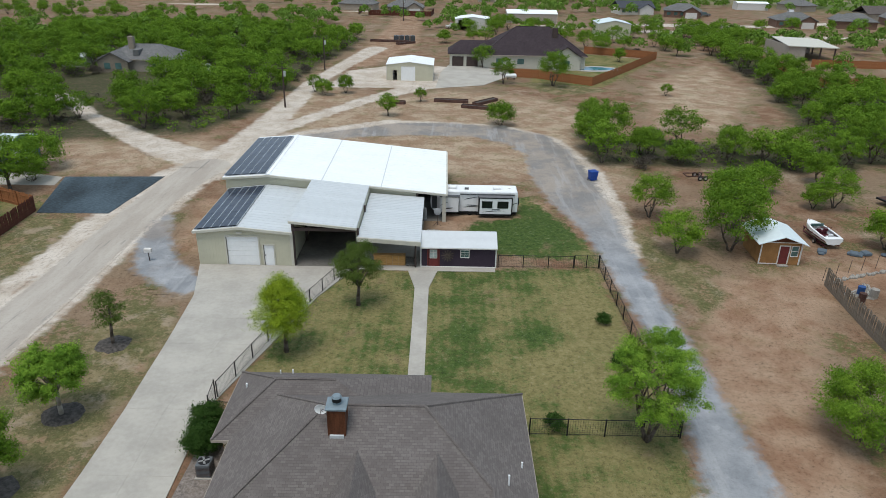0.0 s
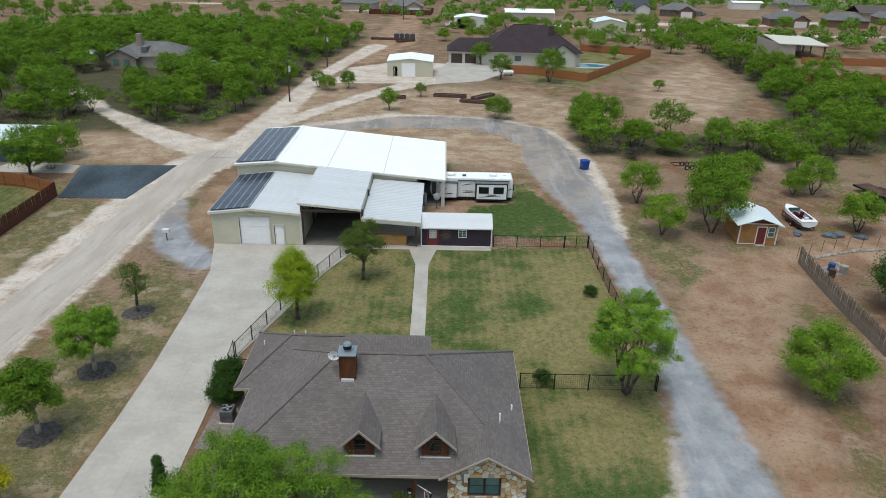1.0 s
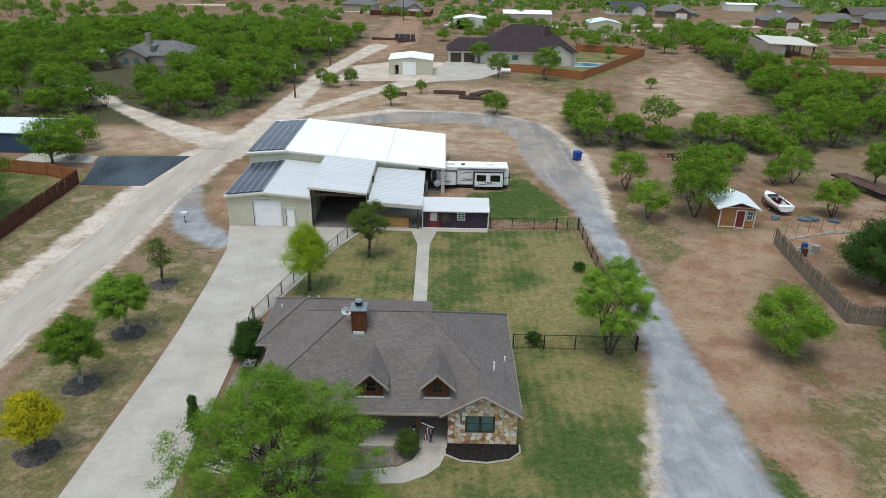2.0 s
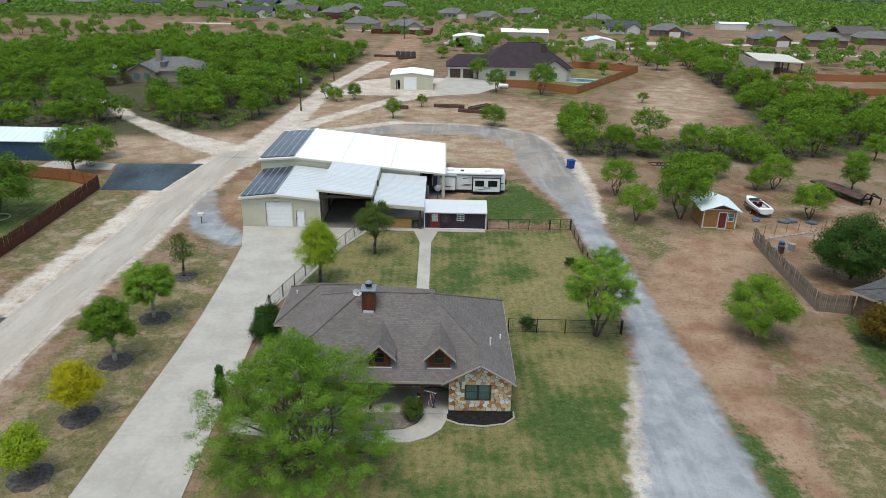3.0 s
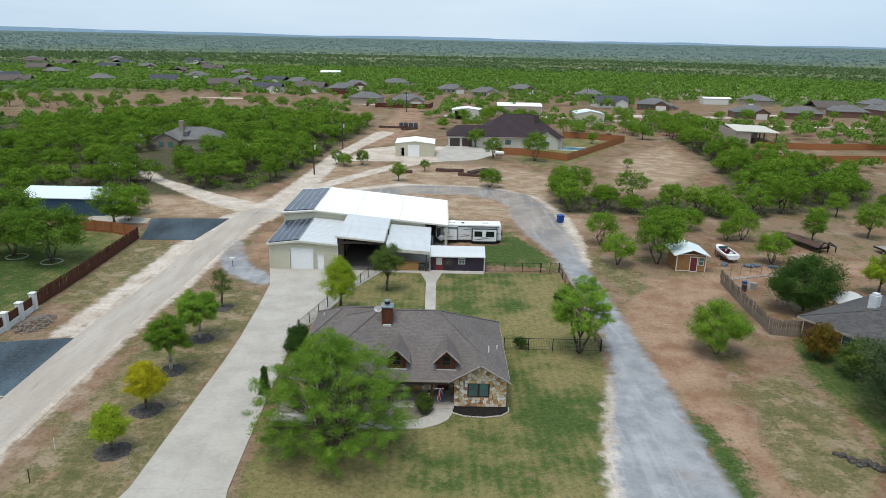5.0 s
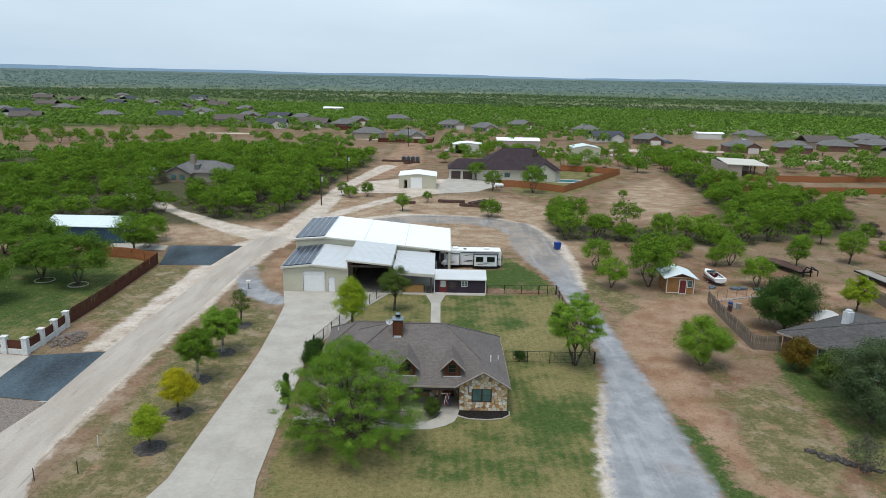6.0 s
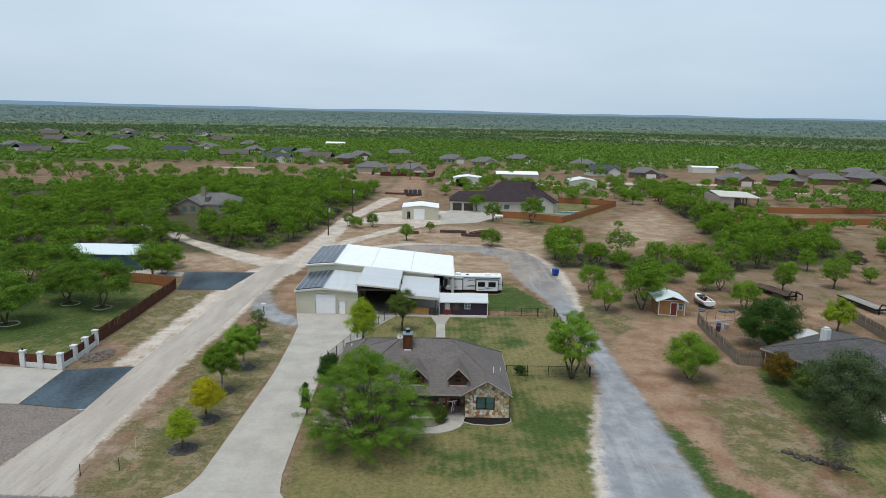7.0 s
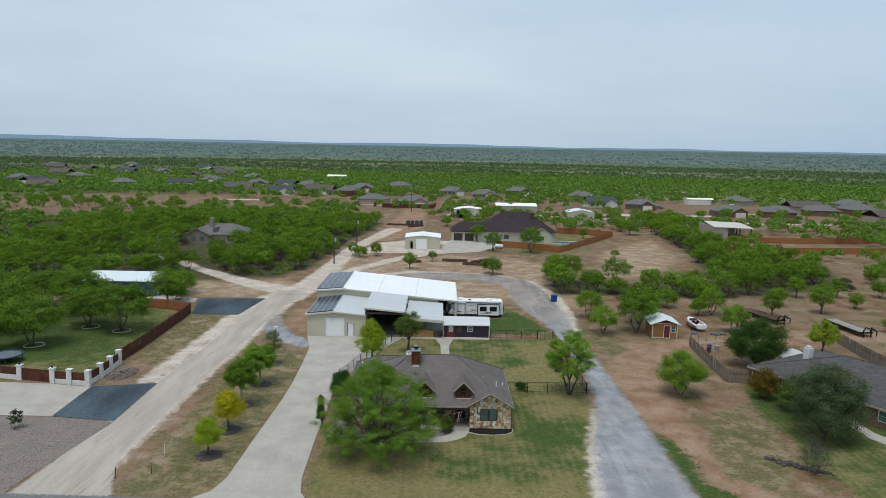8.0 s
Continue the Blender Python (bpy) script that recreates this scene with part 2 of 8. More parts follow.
def wall(bm, pts, axis, at, thick):
    """An upright plate from its outline (u, z): axis 'x' lies in the plane x=at, 'y' in y=at."""
    def P(u, z, o):
        return (at + o, u, z) if axis == "x" else (u, at + o, z)
    a = [bm.verts.new(P(u, z, 0)) for u, z in pts]
    b = [bm.verts.new(P(u, z, thick)) for u, z in pts]
    bm.faces.new(a)
    bm.faces.new(b[::-1])
    for i in range(len(a)):
        j = (i + 1) % len(a)
        bm.faces.new((a[i], b[i], b[j], a[j]))
    bmesh.ops.recalc_face_normals(bm, faces=bm.faces)
    return bm


def tube(bm, p, q, r0, r1, n=6):
    p, q = Vector(p), Vector(q)
    d = (q - p).normalized()
    u = d.orthogonal().normalized()
    v = d.cross(u)
    A, B = [], []
    for i in range(n):
        c, s = math.cos(2 * math.pi * i / n), math.sin(2 * math.pi * i / n)
        A.append(bm.verts.new(p + (u * c + v * s) * r0))
        B.append(bm.verts.new(q + (u * c + v * s) * r1))
    for i in range(n):
        j = (i + 1) % n
        bm.faces.new((A[i], A[j], B[j], B[i]))
    bm.faces.new(A[::-1])
    bm.faces.new(B)
    return bm


def tubes(*ts, n=6):
    bm = bmesh.new()
    for t in ts:
        tube(bm, *t, n=n)
    return bm


# ---- land ----
def gz(x, y):
    s = min(max((y - 36) / 20, 0), 1)
    return -0.4 * s * s * (3 - 2 * s)


def line_sd(X, Y, pts, half):
    """Half width minus the distance to a line of points: above 0 inside. Points may carry their own half width."""
    best = np.full(X.shape, -1e9)
    for a, b in zip(pts, pts[1:]):
        ha, hb = (a[2], b[2]) if len(a) > 2 else (half, half)
        dx, dy = b[0] - a[0], b[1] - a[1]
        t = np.clip(((X - a[0]) * dx + (Y - a[1]) * dy) / (dx * dx + dy * dy), 0, 1)
        best = np.maximum(best, ha + (hb - ha) * t - np.hypot(X - a[0] - t * dx, Y - a[1] - t * dy))
    return best


def poly_sd(X, Y, pts):
    """Signed distance to a polygon, above 0 inside."""
    inside = np.zeros(X.shape, bool)
    d = np.full(X.shape, 1e9)
    for a, b in zip(pts, pts[1:] + pts[:1]):
        dx, dy = b[0] - a[0], b[1] - a[1]
        t = np.clip(((X - a[0]) * dx + (Y - a[1]) * dy) / (dx * dx + dy * dy), 0, 1)
        d = np.minimum(d, np.hypot(X - a[0] - t * dx, Y - a[1] - t * dy))
        if dy:
            inside ^= ((a[1] > Y) != (b[1] > Y)) & (X < a[0] + (Y - a[1]) * dx / dy)
    return np.where(inside, d, -d)


def chipseal_sd(X, Y):
    return line_sd(X, Y, [(-33.2, -70, 2.6), (-33.2, -8, 2.8), (-33.2, 2, 4.6), (-33.2, 8, 4.2), (-34.0, 14, 2.8), (-33.9, 24, 2.4), (-33.5, 40, 2.35), (-33.4, 58, 2.3), (-33.0, 76, 2.4), (-31.4, 88, 3.0)], 2.4)


def caliche_sd(X, Y):
    s = line_sd(X, Y, [(-31.5, 84, 3.6), (-30.5, 92, 3.4), (-29.2, 100, 2.8), (-28.2, 118, 2.5), (-27.4, 145, 2.0), (-24.5, 164, 2), (-19, 195, 3)], 2)
    s = np.maximum(s, line_sd(X, Y, [(-32, 90, 3.2), (-38.5, 94.5, 3.0), (-45.5, 100.5, 2.4), (-51, 106, 2.0), (-58, 112.5, 1.5), (-65, 121.5, 1.6), (-76, 132, 2.5)], 2))
    s = np.maximum(s, line_sd(X, Y, [(-28, 104, 2), (-21, 118, 1.7), (-14, 131, 1.9), (-4, 145, 3.0), (4, 153, 4), (12, 160, 4)], 2))
    s = np.maximum(s, poly_sd(X, Y, [(-24, 141), (-1, 142), (6, 150), (6, 166), (-10, 170), (-22, 160)]))
    s = np.maximum(s, line_sd(X, Y, [(-33.7, 10, 2.9), (-33.6, 30, 2.9), (-33.3, 60, 3.1), (-32.9, 84, 4.0)], 3.0))
    s = np.maximum(s, line_sd(X, Y, [(-37.6, 36, 1.0), (-37.2, 56, 1.2), (-36.8, 70, 1.6)], 1.2))
    s = np.maximum(s, line_sd(X, Y, [(11.2, 6, 1.3), (12.0, 14, 1.15), (13.2, 21, 0.9), (14.9, 29, 0.5)], 1))
    s = np.maximum(s, line_sd(X, Y, [(18.6, 62, 1.0), (19.4, 76, 1.7), (19.6, 88, 1.7), (17.0, 104, 1.2), (9, 112, 0.9), (-9, 113.5, 1.4), (-24, 103, 2)], 2))
    # shoulder below the watered strip, and the far streets
    s = np.maximum(s, line_sd(X, Y, [(-240, 331), (-150, 322), (-58, 300), (-10, 290)], 4))
    s = np.maximum(s, line_sd(X, Y, [(20, 262), (50, 249), (106, 238), (181, 240), (330, 236)], 4))
    s = np.maximum(s, line_sd(X, Y, [(60, 262), (120, 268), (190, 292), (330, 420)], 5))
    return s


def gravel_sd(X, Y):
    s = poly_sd(X, Y, [(10.9, 6), (11.4, 12), (12.4, 18), (13.9, 25), (15.2, 31), (16.1, 38), (16.3, 46), (15.6, 62), (14.6, 70), (12.6, 77), (11.4, 86), (11.6, 96), (9.6, 101.5), (4.5, 105), (-4, 105.6), (-12.8, 104), (-21, 100), (-24, 103), (-15, 108.2), (-8, 112.6),
                       (0.3, 113.8), (9, 111.6), (16, 106.8), (18.6, 98), (19.2, 89), (19.6, 76), (18.9, 63), (19.2, 48), (19.1, 35), (19.2, 24), (19.0, 14), (19.2, 6)])
    return np.maximum(s, line_sd(X, Y, [(-30.2, 71, 0.5), (-29.2, 64, 1.5), (-26.6, 58, 1.9), (-22.6, 53.8, 1.7)], 1.5))


LAWNS = [[(-10.2, 57.6), (14.8, 58.6), (14.9, 34), (14.5, 29), (13.6, 22), (10.8, 8.6), (-13.6, 8.6), (-13.6, 36.5), (-12.4, 46.8)],
         [(0.5, 62.5), (15, 60), (14.8, 65), (12.5, 72), (10.5, 78), (8.8, 78.5), (8.4, 71.5), (3, 69.5)],
         [(-110, 36), (-44.2, 36), (-44.8, 73), (-58, 75), (-80, 75), (-110, 72)],
         [(37, 41), (34.5, 36), (32.5, 28), (33, 21), (31.5, 17), (33, 12), (31, 6), (33, 2), (70, 2), (70, 40)],
         [(19.2, 24), (20.6, 21.5), (21.3, 16.5), (20.6, 12.5), (23.5, 9.5), (20.4, 8), (19.0, 10), (19.0, 16), (18.9, 20)],
         [(18, 150), (33, 146), (54, 183), (37, 192), (30, 178), (22, 166)]]
DRY = [[(-28.6, 8.8), (-20.6, 8.8), (-20.4, 30), (-20.6, 47), (-22, 50), (-26, 50), (-28.8, 40)],
       [(-43.6, 44), (-38, 44), (-37.5, 62), (-38.5, 69), (-44.4, 69)],
       [(23, 13), (27, 11), (31, 16), (32, 24), (31, 31), (27, 28), (24, 20)],
       [(20, 72), (24, 58), (25.5, 54), (22, 50), (19.8, 60), (19, 70)],
       [(14, 150), (22, 138), (34, 142), (30, 150)]]
SCRUB = [[(-38, 104), (-33, 118), (-31, 150), (-29, 170), (-24, 212), (-62, 235), (-130, 224), (-240, 205), (-240, 70), (-80, 78), (-70, 96), (-52, 100)],
         [(20, 92), (21, 110), (30, 106), (44, 103), (58, 106), (62, 125), (68, 150), (72, 195), (84, 195), (82, 152), (100, 142), (92, 118), (80, 100), (60, 93), (44, 90)]]


TAN = [[(-26, 100), (-14, 98), (0.5, 87), (11, 84), (19, 76), (24, 84), (24, 100), (22, 110), (30, 116), (26, 124), (16, 136), (0, 140), (-14, 128), (-22, 116)],
       [(-54, 84), (-36, 84), (-31, 92), (-36, 103), (-44, 98), (-56, 98)],
       [(-29, 106), (-20, 122), (-14, 134), (-22, 142), (-27, 136)],
       [(34, 112), (46, 112), (62, 140), (66, 180), (44, 150)]]


def masks(X, Y):
    lawn = np.full(X.shape, -1e9)
    for p in LAWNS:
        lawn = np.maximum(lawn, poly_sd(X, Y, p))
    dry, scrub = np.full(X.shape, -1e9), np.full(X.shape, -1e9)
    for p in DRY:
        dry = np.maximum(dry, poly_sd(X, Y, p))
    for p in SCRUB:
        scrub = np.maximum(scrub, poly_sd(X, Y, p))
    green = np.full(X.shape, 0.36)
    for cx, cy, rx, ry, s in ((1.5, 42, 3, 7, 0.35), (7.5, 46, 2.5, 2, 0.55), (5, 30, 4, 6, 0.3), (9, 22, 4.5, 5, 0.45), (1, 14, 5, 3, 0.25), (8, 67, 9, 9, 0.75), (-62, 52, 14, 18, 0.9),
                              (-8, 14, 8, 4, 0.2), (45, 22, 16, 16, 0.3), (-8, 13, 4, 2.5, -0.7), (4, 9.5, 5, 2, -0.4), (34, 34, 5, 6, 0.4), (20.5, 15, 3, 8, 0.8), (27, 22, 4, 4, 0.4), (4, 53, 8, 5, 0.15), (12, 52, 4, 8, -0.3), (-5, 53, 4, 5, -0.1), (-6, 46, 3, 6, 0.1), (8, 11, 5, 3, 0.1),
                              (-3, 11, 4, 2, -0.25), (10, 41, 5, 4, -0.25), (9, 29, 3, 4, -0.25), (-55, 40, 3, 4, -0.6)):
        green = green + s * np.exp(-(((X - cx) / rx) ** 2 + ((Y - cy) / ry) ** 2))
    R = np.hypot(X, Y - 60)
    # past 1 it grows with distance and sets the painted haze
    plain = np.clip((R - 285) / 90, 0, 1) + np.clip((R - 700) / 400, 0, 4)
    street = np.minimum(8.3 - 0.02 * (X + 20) - Y, Y + 1.0)
    path = line_sd(X, Y, [(25, 4, 3), (22.5, 16, 1.6), (21.5, 28, 2.2), (23, 42, 4), (28, 53, 4.5), (38, 58, 2.6), (52, 62, 3), (70, 64, 3)], 3)
    path = np.maximum(path, line_sd(X, Y, [(2, 66), (1, 72), (11, 75)], 2))
    path = np.maximum(path, line_sd(X, Y, [(-25.8, 74), (-24.8, 62)], 2.0))
    path = np.maximum(path, line_sd(X, Y, [(-21, 170, 4), (-15, 205, 7), (-14, 250, 5), (-16, 300, 5)], 5))
    tan = np.full(X.shape, -1e9)
    for p in TAN:
        tan = np.maximum(tan, poly_sd(X, Y, p))
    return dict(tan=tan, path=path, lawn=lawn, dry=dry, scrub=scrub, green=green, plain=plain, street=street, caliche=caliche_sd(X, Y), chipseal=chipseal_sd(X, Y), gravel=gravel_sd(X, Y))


def axis(lo, hi, step, reach, grow=1.16):
    mid = list(np.arange(lo, hi + 0.01, step))
    out, s = [hi], step
    while out[-1] < reach:
        s *= grow
        out.append(out[-1] + s)
    down, s = [lo], step
    while down[-1] > -reach:
        s *= grow
        down.append(down[-1] - s)
    return np.array(down[:0:-1] + mid + out[1:])


def rise(X, Y):
    """The plain climbs a little toward the skyline."""
    up = np.clip((np.hypot(X, Y) - 1300) / 3200, 0, 1)
    return 32 * up * up


def sheet(name, xs, ys, keep=None, lift=0.0):
    X, Y = np.meshgrid(xs, ys)
    s = np.clip((Y - 36) / 20, 0, 1)
    Z = -0.4 * s * s * (3 - 2 * s) + lift + rise(X, Y)
    m = masks(X, Y)
    nx, ny = len(xs), len(ys)
    idx = np.arange(nx * ny).reshape(ny, nx)
    quads = np.stack([idx[:-1, :-1], idx[:-1, 1:], idx[1:, 1:], idx[1:, :-1]], -1).reshape(-1, 4)
    P = np.stack([X, Y, Z], -1).reshape(-1, 3)
    m = {k: v.reshape(-1) for k, v in m.items()}
    if keep is not None:
        ok = keep(P[:, 0], P[:, 1])
        quads = quads[ok[quads].all(1)]
        used = np.unique(quads)
        back = np.zeros(len(P), int)
        back[used] = np.arange(len(used))
        quads, P, m = back[quads], P[used], {k: v[used] for k, v in m.items()}
    me = bpy.data.meshes.new(name)
    me.from_pydata(P.tolist(), [], quads.tolist())
    for k, v in m.items():
        a = me.attributes.new(k, "FLOAT", "POINT")
        a.data.foreach_set("value", np.clip(v, -50, 50).astype(np.float32))
    me.materials.append(M_LAND)
    me.polygons.foreach_set("use_smooth", [True] * len(me.polygons))
    return new(name, me)


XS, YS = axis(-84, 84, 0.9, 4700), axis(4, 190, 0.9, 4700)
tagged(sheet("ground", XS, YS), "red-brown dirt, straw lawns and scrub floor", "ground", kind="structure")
FX = np.arange(-84, 84.1, 0.9)
FY = np.arange(-20, 170.1, 0.9)
tagged(sheet("road_1", FX, FY, lambda x, y: (chipseal_sd(x, y) > -0.9) & (y < 86), 0.03), "pale worn chip-seal road with dark cracks", "road", kind="structure")
tagged(sheet("road_2", FX, FY, lambda x, y: gravel_sd(x, y) > -1.2, 0.035), "grey gravel drive and turning loop", "driveway", kind="structure")
tagged(sheet("road_3", FX, FY, lambda x, y: (caliche_sd(x, y) > -1.2) & (y > 86.5) & (gravel_sd(x, y) < -1.3), 0.03), "white caliche dirt road", "road", kind="structure")


def flat_slab(name, pts, mat, label, category, top=0.06):
    bm = bmesh.new()
    slab(bm, [(x, y, gz(x, y) + top) for x, y in pts], top + 0.15)
    return tagged(part(name, bm, mat), label, category, kind="structure")


# ---- paved setting ----
def drive():
    ys = [8.2, 9.5, 12, 20, 30, 36, 40, 44, 48, 52, 58.15]
    L = [-22.6, -21.2, -20.6, -20.4, -20.1, -20.1, -20.3, -20.5, -20.8, -21.1, -22.6]
    Rr = [-13.0, -13.8, -14.2, -14.5, -14.7, -14.9, -13.8, -12.7, -11.7, -10.6, -8.0]
    ground_part = thing("pavement", (0, 0, 0), "long pale concrete driveway in jointed slabs", "driveway", kind="structure")
    for i in range(len(ys) - 1):
        # bays with narrow recessed joints between them
        y0, y1 = ys[i] + 0.005, ys[i + 1] - 0.005
        halves = ((L[i], L[i + 1], (L[i] + Rr[i]) / 2 - 0.004, (L[i + 1] + Rr[i + 1]) / 2 - 0.004), ((L[i] + Rr[i]) / 2 + 0.004, (L[i + 1] + Rr[i + 1]) / 2 + 0.004, Rr[i], Rr[i + 1]))
        for a0, a1, b0, b1 in halves:
            bm = bmesh.new()
            slab(bm, [(a0, y0, gz(0, y0) + 0.06), (b0, y0, gz(0, y0) + 0.06), (b1, y1, gz(0, y1) + 0.06), (a1, y1, gz(0, y1) + 0.06)], 0.2)
            part("slab", bm, M_CONC, ground_part)


drive()
flat_slab("pavement_2", [(-2.2, 36), (-1.05, 36), (-1.1, 54.2), (-0.4, 57.6), (-3.1, 57.6), (-2.35, 54.2), (-2.25, 45)], M_CONC, "narrow pale concrete garden walk", "walkway")
flat_slab("pavement_3", [(-8, 57.65), (5, 57.65), (5, 58.45), (-2, 58.45), (-2.05, 69.8), (-8, 69.8)], M_CONC, "concrete patio strip before the sheds", "patio", 0.05)
flat_slab("pavement_4", [(-44.4, 70.2), (-36.6, 70.4), (-35.2, 83.2), (-47.4, 82.4)], M_PAD, "dark new asphalt driveway apron", "driveway", 0.045)
flat_slab("pavement_5", [(-58, 79), (-47.1, 79.2), (-47.6, 82.2), (-57, 85)], M_CONC, "pale concrete pad before the blue building", "driveway", 0.05)
flat_slab("pavement_6", [(-42.5, 24.6), (-35.7, 23.6), (-35.9, 35.0), (-42.9, 33.6)], M_PAD, "dark new asphalt driveway apron", "driveway", 0.045)
flat_slab("pavement_7", [(-90, 24.6), (-42.6, 24.6), (-43.0, 33.4), (-48.4, 34.2), (-90, 36)], M_CONC, "pale concrete driveway beside white gateposts", "driveway", 0.05)
flat_slab("pavement_8", [(-2, 142), (8, 146), (16, 160), (10, 167), (1, 172), (-1, 160)], M_CONC, "pale concrete drive of the dark-roofed house", "driveway", 0.05)
def pebble_material():
    k = Nodes("pea gravel")
    v = k.n.new("ShaderNodeTexVoronoi")
    k.l.new(k.pos(), v.inputs["Vector"])
    v.inputs["Scale"].default_value = 9.0
    c = k.mix(k.span(k.noise(6.0, 6, rough=0.85), 0.35, 0.65), (0.10, 0.082, 0.072), (0.265, 0.23, 0.205))
    c = k.mix(k.span(k.noise(0.4, 4), 0.45, 0.7, 0, 0.4), c, (0.26, 0.21, 0.175))
    k.bump(v.outputs["Distance"], 0.6, 0.03)
    return k.done(c, 0.95)


M_PEBBLE = pebble_material()
M_MULCH = simple("black mulch", (0.018, 0.016, 0.015), 0.95, vary=0.4, scale=4, bump=0.8)
M_MULCHG = simple("grey mulch", (0.085, 0.075, 0.068), 0.95, vary=0.4, scale=4, bump=0.8)
flat_slab("ground_gravel", [(-110, 8.4), (-37.6, 8.4), (-37.6, 10), (-35.6, 23.4), (-42.4, 24.4), (-110, 24.4)], M_PEBBLE, "brown pea-gravel front yard", "gravel", 0.042)

# ---- workshop ----
GS = -0.4


def roof_sheet(parent, x0, y0, za, x1, y1, zb, mat, thick=0.14, step=0.61, name="roof", w=0.04, h=0.018):
    """A sloped metal sheet with raised ribs from one eave to the other."""
    ob = part(name, slab(bmesh.new(), [(x0, y0, za), (x1, y0, zb), (x1, y1, zb), (x0, y1, za)], thick), mat, parent)
    me = None
    for i in range(int((y1 - y0) / step)):
        y = y0 + (i + 0.5) * step
        if me is None:
            me = part("rib", slab(bmesh.new(), [(x0, -w / 2, za + h), (x1, -w / 2, zb + h), (x1, w / 2, zb + h), (x0, w / 2, za + h)], h + 0.02), mat, ob)
            me.location.y = y
        else:
            r = new("rib", me.data)
            r.parent, r.location.y = ob, y
    return ob


def rib_wall(ribs, x0, x1, z0, z1, y, step=0.3, d=0.014):
    for i in range(int((x1 - x0) / step)):
        x = x0 + (i + 0.5) * step
        ribs.append((x - 0.03, y - d, z0, x + 0.03, y - 0.001, z1))


def panel_wall(parent, x0, x1, z0, ztop, y, holes=(), thick=0.15, mat=None, name="wall", step=0.3):
    """A front wall along x with rectangular holes (x0, x1, z0, z1); ztop is a list of (x, z) along the top."""
    bm, ribs = bmesh.new(), []
    cuts = sorted({x0, x1, *[h[0] for h in holes], *[h[1] for h in holes], *[p[0] for p in ztop]})

    def top(x):
        for a, b in zip(ztop, ztop[1:]):
            if a[0] - 1e-6 <= x <= b[0] + 1e-6:
                return a[1] + (b[1] - a[1]) * (x - a[0]) / max(1e-6, b[0] - a[0])
        return ztop[-1][1]
    for a, b in zip(cuts, cuts[1:]):
        mid = (a + b) / 2
        hs = [h for h in holes if h[0] <= mid <= h[1]]
        lo = z0
        for h in hs:
            if h[2] - lo > 0.01:
                wall(bm, [(a, lo), (b, lo), (b, h[2]), (a, h[2])], "y", y, thick)
                if step:
                    rib_wall(ribs, a, b, lo, h[2], y, step)
            lo = h[3]
        wall(bm, [(a, lo), (b, lo), (b, top(b)), (a, top(a))], "y", y, thick)
        if step:
            rib_wall(ribs, a, b, lo, min(top(a), top(b)), y, step)
    ob = part(name, bm, mat or M_CREAM, parent)
    for b in ribs:
        part("rib", boxes(b), mat or M_CREAM, ob)
    return ob


